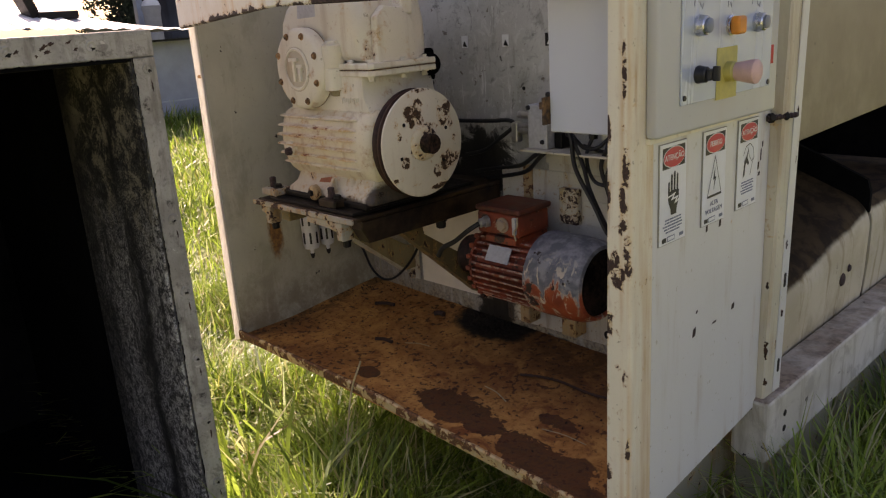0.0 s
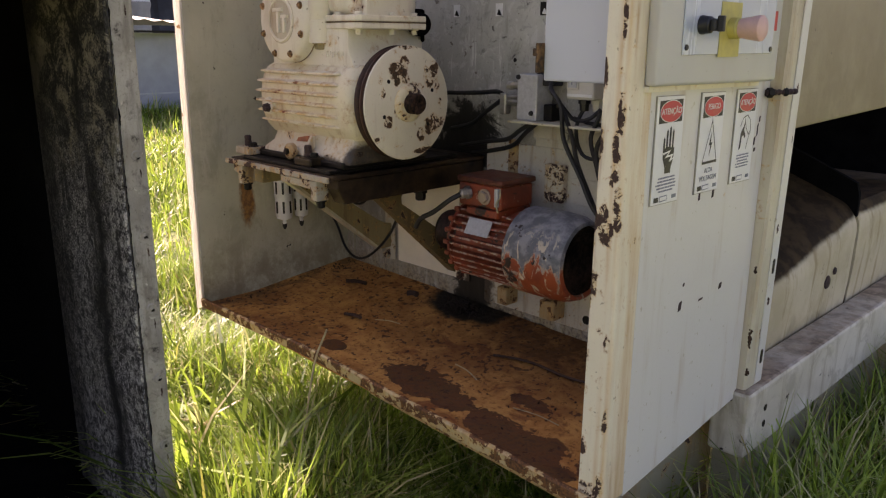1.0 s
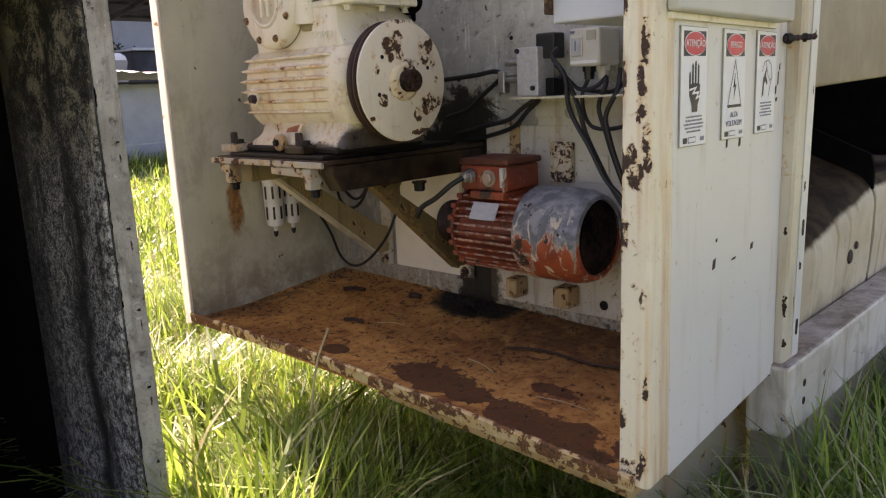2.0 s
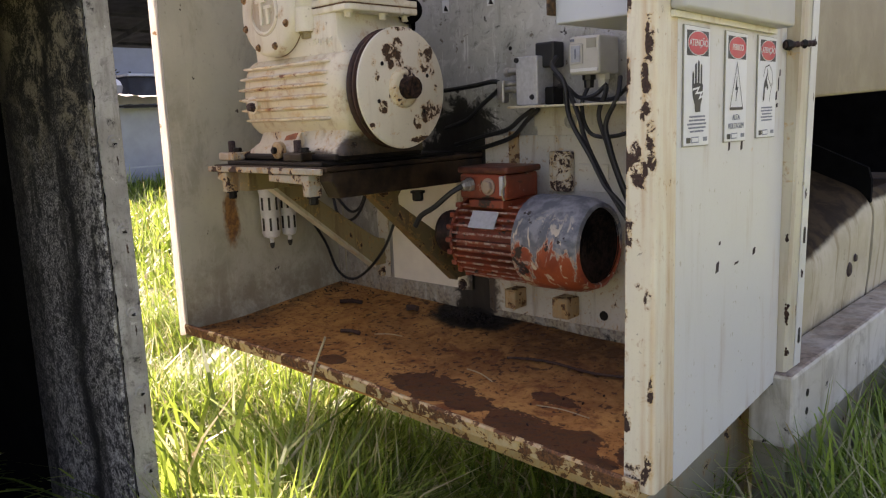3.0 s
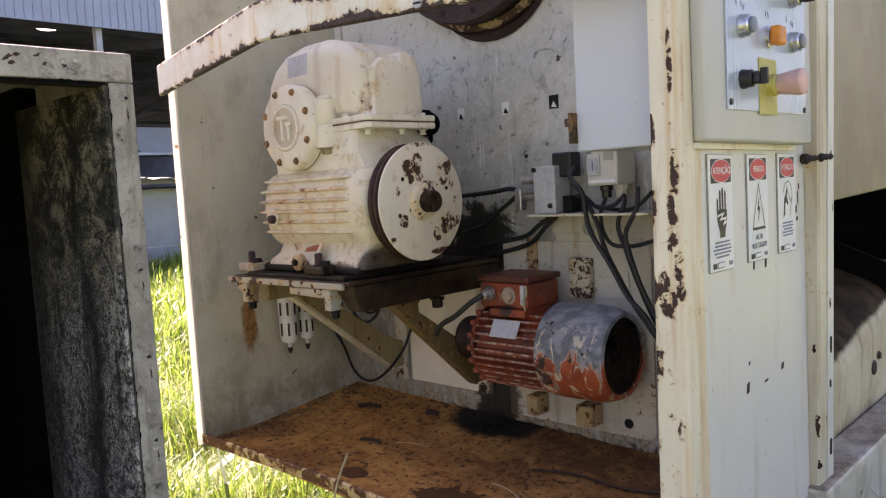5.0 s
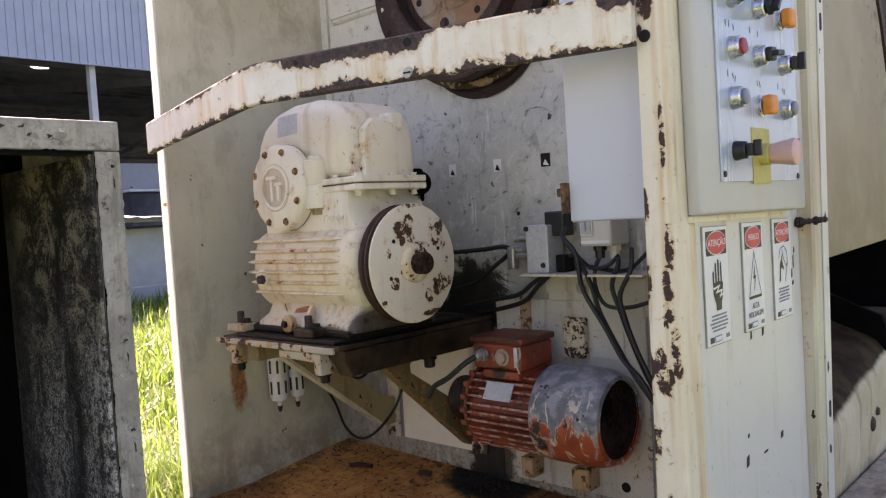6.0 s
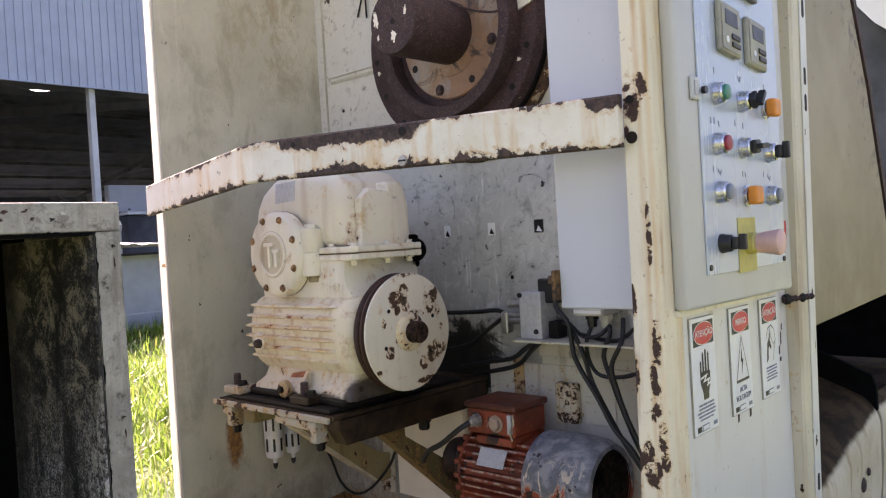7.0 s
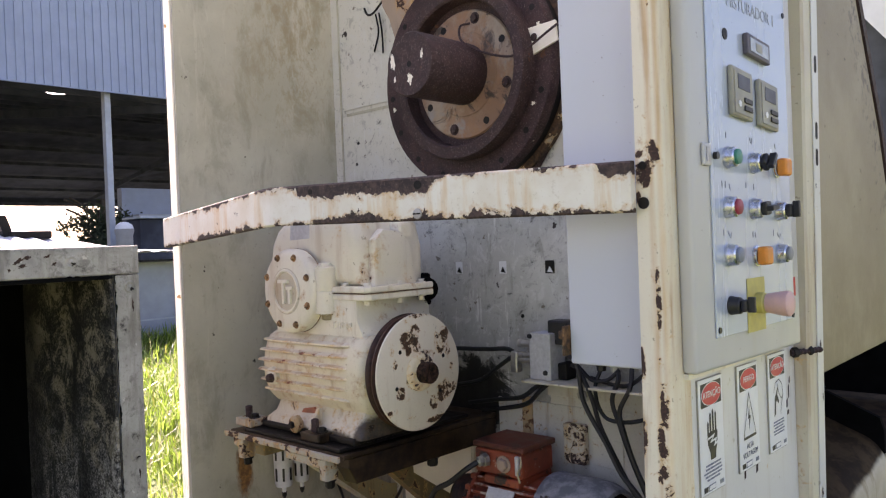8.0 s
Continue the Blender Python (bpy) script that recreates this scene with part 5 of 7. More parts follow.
def build_gearbox():
    # Lower housing: a barrel lying along x with rounded ends, over a flared pedestal.
    ring = [(0.090, 0.846), (0.074, 0.862), (0.064, 0.885), (0.059, 0.91), (0.058, 0.935), (0.061, 0.96), (0.068, 0.985), (0.08, 1.006), (0.10, 1.016), (0.27, 1.016), (0.292, 0.99), (0.30, 0.93), (0.29, 0.87), (0.27, 0.846)]
    bm, rows = bmesh.new(), []
    for x, k in ((-1.071, 0.55), (-1.07, 0.72), (-1.065, 0.85), (-1.056, 0.93), (-1.04, 0.98), (-1.015, 1.0), (-0.75, 1.0), (-0.728, 0.985), (-0.712, 0.94), (-0.704, 0.87), (-0.70, 0.78)):
        rows.append([bm.verts.new((x, 0.178 + (y - 0.178) * k, 0.931 + (z - 0.931) * k)) for y, z in ring])
    for a, b in zip(rows, rows[1:]):
        for j in range(len(ring)):
            bm.faces.new((a[j], a[(j + 1) % len(ring)], b[(j + 1) % len(ring)], b[j]))
    bm.faces.new(rows[0]), bm.faces.new(rows[-1])
    part("lower_housing", bm, "cream_barrel", gearbox, "", True)
    bm, rows = bmesh.new(), []
    for z, x0, x1, y0 in ((0.80, -1.052, -0.705, 0.058), (0.812, -1.05, -0.708, 0.06), (0.828, -1.034, -0.716, 0.076), (0.85, -1.028, -0.72, 0.084), (0.90, -1.028, -0.72, 0.084)):
        c = 0.014
        rows.append([bm.verts.new((x, y, z)) for x, y in ((x0 + c, y0), (x1 - c, y0), (x1 - 0.004, y0 + 0.004), (x1, y0 + c), (x1, 0.29), (x0, 0.29), (x0, y0 + c), (x0 + 0.004, y0 + 0.004))])
    for a, b in zip(rows, rows[1:]):
        for j in range(8):
            bm.faces.new((a[j], a[(j + 1) % 8], b[(j + 1) % 8], b[j]))
    bm.faces.new(rows[0]), bm.faces.new(rows[-1])
    part("pedestal", bm, "cream_low", gearbox, "", True)
    part("pedestal_rib", prism([(0.04, 0.806), (0.075, 0.806), (0.075, 0.85), (0.066, 0.85)], 0, -0.862, -0.852, 0.002), "cream_low", gearbox)
    # Cast fins, thick at the root and sharp at the crest, running out to a point at one end.
    for z in (0.993, 0.970, 0.947, 0.924, 0.901, 0.878):
        bow = math.cos((z - 0.932) * 17)
        x0, x1 = -1.05 - 0.02 * bow, -0.742 + 0.008 * bow
        f = 0.0475 + 3.2 * (z - 0.934) ** 2
        crest = [(x1, f + 0.022), (x1 - 0.014, f + 0.006), (x1 - 0.04, f), (x0 + 0.05, f), (x0 + 0.012, f + 0.004), (x0, f + 0.016), (x0 + 0.012, f + 0.05), (x0 + 0.03, 0.27)]
        root = [(x1 - 0.002, f + 0.034), (x1 - 0.02, f + 0.018), (x1 - 0.042, f + 0.013), (x0 + 0.055, f + 0.013), (x0 + 0.03, f + 0.018), (x0 + 0.024, f + 0.03), (x0 + 0.03, f + 0.06), (x0 + 0.044, 0.27)]
        bm, rows = bmesh.new(), []
        for pts, dz in ((root, -0.0062), (crest, -0.0016), (crest, 0.0016), (root, 0.0062)):
            rows.append([bm.verts.new((px, py, z + dz + 0.0006 * noise.noise((px * 40, z * 30, 0)))) for px, py in pts])
        for a, b in zip(rows, rows[1:]):
            for j in range(len(crest) - 1):
                bm.faces.new((a[j], a[j + 1], b[j + 1], b[j]))
        part("fin", bm, "fin", gearbox)
    part("plug_pad", spun((-1.005, 0.062, 0.912), (0, -1, 0), [(0, 0.021), (0.012, 0.02), (0.013, 0.018)], 16), "cream", gearbox, "", True)
    part("primer_spot", spun((-1.035, 0.066, 0.916), (-0.3, -1, 0), [(0.0, 0.009), (0.006, 0.007), (0.0065, 0)], 12), "primer", gearbox)
    # Foot, with lugs and their bolts.
    part("foot", box(-1.05, -0.72, 0.05, 0.30, 0.7892, 0.804, 0.004), "grease", gearbox, "oily foot")
    for x in (-1.09, -0.835):
        lug = part("foot_lug", box(x - 0.03, x + 0.035, 0.022, 0.075, 0.789, 0.808, 0.004), "splashed" if x < -1 else "oily", gearbox)
        part("stud", spun((x - 0.005, 0.045, 0.808), (0, 0, 1), [(0, 0.0085), (0.024, 0.0085), (0.026, 0.006)], 10), "iron", lug)
        hexbolt((x + 0.018, 0.045, 0.808), (0, 0, 1), 0.010, 0.010, "grease", lug)
    plug = part("drain_plug", spun((-0.915, 0.056, 0.812), (0, -1, 0), [(0, 0.019), (0.012, 0.019), (0.015, 0.016), (0.016, 0.009)], 18), "block", gearbox, "", True)
    part("plug_head", spun((-0.915, 0.0405, 0.812), (0, -1, 0), [(0, 0.008), (0.008, 0.007)], 6), "grease", plug)
    part("oil_level_plug", spun((-1.0, 0.0485, 0.908), (0, -1, 0), [(0, 0.011), (0.012, 0.009), (0.014, 0.004)], 6), "iron", gearbox)
    part("cast_mark", prism([(-0.93, 0.832), (-0.865, 0.836), (-0.885, 0.848), (-0.92, 0.842)], 1, 0.076, 0.0835), "primer", gearbox)
    # Neck and upper housing.
    bm = prism([(-1.03, 1.005), (-0.715, 1.005), (-0.735, 1.045), (-0.735, 1.10), (-1.04, 1.10)], 1, 0.085, 0.31, 0.012)
    part("neck", bm, "cream", gearbox, "", True)
    dome = [(-1.06, 1.115)] + [(-1.066, 1.17), (-1.056, 1.215), (-1.03, 1.25), (-0.985, 1.277), (-0.92, 1.29), (-0.84, 1.291), (-0.785, 1.278), (-0.748, 1.252), (-0.735, 1.2), (-0.735, 1.115)]
    part("upper_housing", prism(dome, 1, 0.092, 0.30, 0.03, None, 4), "cream", gearbox, "", True)
    lid = [(-0.925 + 0.045 * math.cos(a) * (1 + 0.2 * math.sin(3 * a)), 0.2 + 0.05 * math.sin(a)) for a in (2 * math.pi * k / 18 for k in range(18))]
    part("vent_plate", prism(lid, 2, 1.2895, 1.298, 0.002), "scab", gearbox, "rusted vent plate on the dome")
    for k in range(9):
        x = -0.812 + 0.0075 * k
        part("cast_mark", box(x - 0.0012, x + 0.0012, 0.0825, 0.0855, 1.026 + 0.003 * (k % 3), 1.041 - 0.002 * (k % 2), 0.0005), "cream", gearbox)
    for k in range(2):
        part("casting_seam", box(-0.7365, -0.7325, 0.15 + 0.07 * k, 0.153 + 0.07 * k, 1.12, 1.235, 0.0008), "cream", gearbox)
    side = [(0.12, 1.115), (0.125, 1.215), (0.15, 1.238), (0.21, 1.232), (0.235, 1.20), (0.245, 1.115)]
    part("side_boss", prism(side, 0, -0.738, -0.712, 0.008), "cream", gearbox, "", True)
    part("lifting_lug", box(-0.76, -0.712, 0.20, 0.235, 1.215, 1.252, 0.006), "cream", gearbox)
    # Split flange with bolts.
    for z0, z1 in ((1.088, 1.1015), (1.1035, 1.117)):
        flange = [(-0.87, 0.085), (-0.70, 0.078), (-0.692, 0.09), (-0.692, 0.275), (-0.72, 0.30), (-1.02, 0.30), (-1.02, 0.1)]
        part("split_flange", prism(flange, 2, z0, z1, 0.003), "cream", gearbox)
    part("flange_gasket", prism([(-0.87, 0.0845), (-0.70, 0.0775), (-0.6915, 0.09), (-0.6915, 0.275), (-0.72, 0.3), (-1.02, 0.3), (-1.02, 0.1)], 2, 1.1017, 1.1033), "rust_halo", gearbox, "rust-bled joint")
    for x, y in ((-0.715, 0.1), (-0.71, 0.19), (-0.715, 0.26), (-0.78, 0.095)):
        hexbolt((x, y, 1.117), (0, 0, 1), 0.008, 0.007, "cream", gearbox)
        hexbolt((x, y, 1.088), (0, 0, -1), 0.008, 0.012, "cream", gearbox)
    boss = part("bolt_boss", spun((-0.835, 0.088, 1.058), (0, 0, 1), [(0, 0.026), (0.048, 0.027), (0.050, 0.025), (0.053, 0.027), (0.10, 0.026), (0.103, 0.022)], 20), "cream", gearbox, "", True)
    hexbolt((-0.835, 0.088, 1.161), (0, 0, 1), 0.017, 0.008, "cream", boss)
    hexbolt((-0.833, 0.088, 1.058), (0, 0, -1), 0.015, 0.014, "bracket", boss)
    # Round bearing cover, facing the front.
    c = Vector((-0.93, 0.10, 1.108))
    part("cover_boss", spun(c, (0, -1, 0), [(-0.02, 0.088), (0.018, 0.088)], 40), "cream", gearbox, "", True)
    part("cover_gap", spun(c, (0, -1, 0), [(0.0165, 0.0948), (0.0178, 0.0948)], 40), "rust_halo", gearbox)
    cover = part("bearing_cover", spun(c, (0, -1, 0), [(0.018, 0.094), (0.040, 0.094), (0.046, 0.091), (0.050, 0.084), (0.052, 0.052), (0.052, 0)], 48), "cream", gearbox, "round cream bearing cover with rusty bolts", True)
    for k in range(8):
        a = radians(22 + 45 * k)
        hexbolt(c + Vector((0.08 * math.cos(a), -0.0498, 0.08 * math.sin(a))), (0, -1, 0), 0.0062, 0.006, "bolt_rust", cover)
    # Shading around the raised emblem, painted as a darker stained disc behind it.
    part("emblem_recess", spun(c, (0, -1, 0), [(0.0521, 0.052), (0.0524, 0.052), (0.0524, 0.0)], 40), "recess", cover, "darker disc for the shading around the emblem")
    ring = bmesh.new()
    pts = [(0.046 * math.cos(a), 0.046 * math.sin(a)) for a in (2 * math.pi * k / 32 for k in range(33))]
    swept([(c.x + x, c.y - 0.052, c.z + z) for x, z in pts], 0.0042, 6, ring, 1)
    part("emblem_ring", ring, "cream", cover)
    for x0, x1, z0, z1 in ((-0.024, 0.012, 0.018, 0.026), (-0.01, -0.002, -0.028, 0.018), (0.006, 0.030, 0.004, 0.011), (0.013, 0.021, -0.028, 0.004)):
        part("emblem_bar", box(c.x + x0, c.x + x1, c.y - 0.058, c.y - 0.051, c.z + z0, c.z + z1, 0.001), "cream", cover)
    # Name plate on the dome.
    name = [(-0.968, 1.222), (-0.895, 1.224), (-0.892, 1.268), (-0.962, 1.266)]
    part("name_plate", prism(name, 1, 0.0915, 0.0955), "plate", gearbox, "worn aluminium name plate")
    part("breather_cap", spun((-0.745, 0.298, 1.1), (0.8, -0.6, 0), [(0, 0.02), (0.02, 0.027), (0.045, 0.027), (0.052, 0.02), (0.054, 0)], 18), "black_and_shade", gearbox, "black plastic cap", True)
    part("breather_neck", box(-0.765, -0.735, 0.285, 0.315, 1.06, 1.135, 0.006), "black_and_shade", gearbox)
    part("shaft_boss", spun((-0.72, 0.178, 0.932), (1, 0, 0), [(-0.02, 0.075), (0.02, 0.07), (0.03, 0.06)], 28), "cream", gearbox, "", True)
    # Belt pulley facing sideways.
    p = Vector((-0.645, 0.178, 0.932))
    pulley = part("drive_pulley", spun(p, (-1, 0, 0), [(-0.001, 0.028), (-0.001, 0.03), (0.0005, 0.034), (0.0, 0.118), (0.002, 0.1225), (0.005, 0.1235), (0.0055, 0.12)], 64), "cream_pulley", gearbox, "cream belt pulley with paint flaked off its face", True)
    part("groove_rim", spun(p, (-1, 0, 0), [(0.0056, 0.119), (0.010, 0.103), (0.015, 0.119), (0.0165, 0.1225), (0.020, 0.1225), (0.0215, 0.119), (0.027, 0.103), (0.032, 0.119), (0.036, 0.1225), (0.04, 0.12), (0.041, 0.06)], 64), "groove", pulley, "bare rusted belt grooves", True)
    part("hub", spun(p, (1, 0, 0), [(-0.001, 0.041), (0.005, 0.039), (0.009, 0.034), (0.010, 0.03), (0.010, 0.02)], 28), "hub", pulley, "", True)
    part("shaft_end", spun(p, (1, 0, 0), [(0.0, 0.0225), (0.031, 0.0225), (0.034, 0.0205), (0.034, 0.006), (0.03, 0.0)], 28), "scab", pulley, "rusted shaft end", True)
    for k in (0, 2, 3, 5):
        a = radians(20 + 60 * k)
        part("hole", spun(p + Vector((0.0006, 0.075 * math.cos(a), 0.075 * math.sin(a))), (1, 0, 0), [(0, 0.0045), (0.0005, 0.0045)], 10), "grease", pulley)


build_gearbox()

# ---------------------------------------------------------------- electric motor on the back sheet
motor = thing("electric_motor", "orange-red electric motor with grey-splashed fan cowl, mounted on the back sheet", "motor")


def build_motor():
    y, z = 0.395, 0.598
    x0, x1, x2 = -0.655, -0.463, -0.312
    part("stator_body", spun((x0 + 0.012, y, z), (1, 0, 0), [(0, 0.06), (0.004, 0.082), (x1 - x0 - 0.01, 0.082)], 40), "motor", motor, "", True)
    n = 34
    for k in range(n):
        a = 2 * math.pi * k / n
        u, w = Vector((0, math.cos(a), math.sin(a))), Vector((0, -math.sin(a), math.cos(a)))
        if 55 < math.degrees(a) < 118:
            continue
        bm = bmesh.new()
        c = Vector((0, y, z))
        ring = []
        for x, r in ((x0 + 0.016, 0.078), (x0 + 0.016, 0.094), (x0 + 0.022, 0.097), (x1 - 0.004, 0.097), (x1 - 0.004, 0.078)):
            ring.append([bm.verts.new(c + Vector((x, 0, 0)) + u * r + w * s) for s in (-0.0024, 0.0024)])
        bm.faces.new([r[0] for r in ring])
        bm.faces.new([r[1] for r in ring])
        for k2 in range(len(ring)):
            a2, b2 = ring[k2], ring[(k2 + 1) % len(ring)]
            bm.faces.new((a2[0], b2[0], b2[1], a2[1]))
        part("cooling_fin", bm, "motor_fin", motor)
    shield = part("end_shield", spun((x0, y, z), (1, 0, 0), [(-0.008, 0.03), (-0.004, 0.05), (0.0, 0.078), (0.006, 0.092), (0.014, 0.092)], 40), "motor", motor, "", True)
    for k in range(20):
        a = 2 * math.pi * k / 20
        part("end_tooth", box(x0 - 0.002, x0 + 0.013, y + 0.092 * math.cos(a) - 0.006, y + 0.092 * math.cos(a) + 0.006, z + 0.092 * math.sin(a) - 0.006, z + 0.092 * math.sin(a) + 0.006, 0.003), "motor", shield)
    part("motor_pulley", spun((x0 - 0.009, y, z), (-1, 0, 0), [(0, 0.02), (0.022, 0.02), (0.023, 0.05), (0.03, 0.052), (0.038, 0.042), (0.046, 0.052), (0.054, 0.042), (0.062, 0.052), (0.07, 0.05), (0.07, 0.0)], 32), "groove", motor, "dark belt pulley", True)
    cowl = part("fan_cowl", spun((x1 - 0.006, y, z), (1, 0, 0), [(0, 0.099), (0.006, 0.101), (0.09, 0.101), (0.128, 0.098), (x2 - x1 + 0.003, 0.088), (x2 - x1 + 0.006, 0.080), (x2 - x1 - 0.004, 0.078)], 48, caps=False), "cowl", motor, "fan cowl with grey overspray peeling off red", True)
    part("fan_guard", spun((x2 - 0.010, y, z), (1, 0, 0), [(0, 0.079), (0.001, 0.0785), (0.003, 0.02), (0.003, 0)], 36), "fan_guard", cowl, "dark brown fan guard", True)
    for k in range(1, 8):
        ring = [(x2 - 0.006 + 0.0004 * k, y + 0.0105 * k * math.cos(a), z + 0.0105 * k * math.sin(a)) for a in (2 * math.pi * j / 24 for j in range(25))]
        part("guard_ring", swept(ring, 0.0009, 5, None, 1), "fan_guard", cowl)
    # Terminal box with gland and blanking plug.
    tb = part("terminal_box", box(-0.632, -0.50, 0.325, 0.44, 0.69, 0.745, 0.006), "motor", motor)
    part("lid", box(-0.636, -0.494, 0.322, 0.445, 0.7455, 0.76, 0.005), "motor_lid", tb, "dark-topped lid")
    part("flange", box(-0.60, -0.505, 0.318, 0.44, 0.672, 0.6895, 0.003), "motor", tb)
    part("cable_gland", spun((-0.595, 0.324, 0.722), (-0.35, -0.9, -0.1), [(0, 0.015), (0.01, 0.015), (0.011, 0.012), (0.022, 0.012), (0.026, 0.007)], 8), "steel", tb)
    hexbolt((-0.548, 0.324, 0.718), (0, -1, 0), 0.014, 0.011, "rust_plate", tb, "blanking_plug")
    part("screw_strip", box(-0.513, -0.503, 0.316, 0.324, 0.7, 0.742, 0.002), "plate", tb)
    # Name plate, set on the fins towards the front.
    c = Vector((-0.553, y, z))
    u, w = Vector((0, math.cos(radians(150)), math.sin(radians(150)))), Vector((0, -math.sin(radians(150)), math.cos(radians(150))))
    bm = bmesh.new()
    q = [[bm.verts.new(c + Vector((dx, 0, 0)) + u * r + w * s) for dx, s in ((-0.036, -0.02), (0.036, -0.02), (0.036, 0.02), (-0.036, 0.02))] for r in (0.0975, 0.1)]
    bm.faces.new(q[0]), bm.faces.new(q[1])
    for k in range(4):
        bm.faces.new((q[0][k], q[0][(k + 1) % 4], q[1][(k + 1) % 4], q[1][k]))
    part("name_plate", bm, "plate", motor, "worn pale name plate")
    # Feet blocks between the motor and the backing plate.
    for x, zz, w in ((-0.598, 0.437, 0.016), (-0.455, 0.434, 0.022), (-0.47, 0.735, 0.028)):
        part("mounting_block", box(x - w, x + w, BACK - (0.055 if zz < 0.6 else 0.028), BACK - 0.0075, zz - (0.024 if zz < 0.6 else 0.04), zz + (0.024 if zz < 0.6 else 0.05), 0.004), "block" if zz < 0.6 else "scabbed", motor, "rust-stained cream mounting block")
    part("lead_wire", swept([(-0.50, 0.322, 0.742), (-0.492, 0.312, 0.725), (-0.498, 0.308, 0.71), (-0.49, 0.304, 0.692)], 0.002, 6), "straw", motor)


build_motor()

# ---------------------------------------------------------------- flanged bearing with shaft on the back sheet
bearing = thing("flanged_shaft_bearing", "dark rusted flanged bearing with a thick shaft stub", "bearing")


def build_bearing():
    c = Vector((-0.70, BACK - 0.002, 1.60))
    out = (0, -1, 0)
    f = c + Vector((-0.016, 0, 0.003))
    part("rear_disc", spun(f, out, [(0, 0.278), (0.018, 0.278), (0.022, 0.274), (0.022, 0.2)], 64), "streaked", bearing, "rear disc with streaks of cream paint", True)
    part("rear_ring", spun(f, out, [(0.0225, 0.262), (0.042, 0.262)], 56), "grease", bearing, "", True)
    flange = part("flange", spun(f, out, [(0.0425, 0.262), (0.046, 0.265), (0.072, 0.265), (0.076, 0.262), (0.076, 0.19)], 72), "flaked_iron", bearing, "dark rusted flange with bolt holes and paint flecks", True)
    for k in range(16):
        a = radians(22.5 * k + 5)
        part("bolt_hole", spun(f + Vector((0.243 * math.cos(a), -0.0763, 0.243 * math.sin(a))), out, [(0, 0.0075), (0.0006, 0.0075)], 12), "grease", flange)
    for k, (dx, dz, r) in enumerate(((0.205, 0.03, 0.009), (0.195, 0.0, 0.013), (0.19, -0.015, 0.006), (0.21, -0.1, 0.005), (-0.235, -0.05, 0.005), (0.23, 0.07, 0.006), (0.2, -0.06, 0.004))):
        blotch("paint_fleck", f + Vector((dx, -0.0762, dz)), (1, 0, 0), (0, 0, 1), r, r * 0.8, "pink" if k == 0 else "cream", flange, 130 + k, 0.0006, 1.1)
    part("ring", spun(c, out, [(0.06, 0.203), (0.112, 0.203), (0.117, 0.2), (0.117, 0.176), (0.113, 0.171), (0.06, 0.17)], 72, caps=False), "iron", bearing, "dark rusted ring standing out from the flange", True)
    disc = part("inner_disc", spun(c, out, [(0.07, 0.152), (0.080, 0.152), (0.083, 0.149), (0.083, 0.1), (0.085, 0.098), (0.085, 0.0)], 56), "back_disc", bearing, "tan and brown rusted inner disc", True)
    part("gap_plate", spun(c, out, [(0.0605, 0.17), (0.066, 0.17), (0.066, 0.0)], 48), "grease", bearing)
    for k in range(8):
        a = radians(45 * k + 28)
        p = c + Vector((0.132 * math.cos(a), -0.0832, 0.132 * math.sin(a)))
        if k % 2:
            hexbolt(p, out, 0.010, 0.007, "iron", disc)
        else:
            part("bolt_hole", spun(p, out, [(0, 0.009), (0.0005, 0.009)], 12), "grease", disc)
    # Torn lip of the opening in the back sheet, under the bearing.
    bm = bmesh.new()
    last = None
    for k in range(41):
        a = radians(-118 + 74 * k / 40)
        w = 0.03 * math.sin(math.pi * k / 40) + 0.002 * noise.noise((k * 0.7, 0, 3))
        pair = [bm.verts.new((f.x + r * math.cos(a), BACK - d, f.z + r * math.sin(a))) for r, d in ((0.272, 0.001), (0.275 + w * 0.5, 0.014), (0.275 + w, 0.004))]
        if last:
            for i in (0, 1):
                bm.faces.new((last[i], last[i + 1], pair[i + 1], pair[i]))
        last = pair
    part("torn_lip", bm, "iron", bearing, "rusty bent lip under the flange", True)
    shaft = part("shaft_stub", spun(c, out, [(0.08, 0.072), (0.262, 0.072), (0.267, 0.069), (0.267, 0.0)], 44), "iron", bearing, "thick dark shaft stub", True)
    part("centre_hole", spun(c + Vector((0, -0.2672, 0)), out, [(0, 0.007), (0.0005, 0.007)], 12), "grease", shaft)
    for k, (x, z, rx, rz) in enumerate(((-0.052, 0.012, 0.007, 0.018), (-0.046, -0.028, 0.003, 0.008), (0.002, -0.03, 0.008, 0.012), (0.04, 0.016, 0.003, 0.008))):
        blotch("paint_spot", c + Vector((x, -0.2672, z)), (1, 0, 0), (0, 0, 1), rx, rz, "clean_cream", shaft, 150 + k, 0.0006, 0.9)
    tag = part("paper_tag", prism([(-0.525, 1.668), (-0.437, 1.672), (-0.433, 1.628), (-0.506, 1.606), (-0.52, 1.628)], 1, 0.4205, 0.4262), "clean_cream", bearing, "cream painted tag plate")
    part("tag_screw", spun((-0.494, 0.42, 1.646), out, [(0, 0.009), (0.003, 0.007)], 12), "iron", tag)
    part("tie_wire", swept([(-0.40, 0.43, 1.675), (-0.435, 0.412, 1.655), (-0.515, 0.392, 1.61), (-0.575, 0.388, 1.617), (-0.63, 0.38, 1.64), (-0.672, 0.38, 1.67), (-0.682, 0.39, 1.705), (-0.668, 0.41, 1.713)], 0.0028, 6), "iron", bearing)
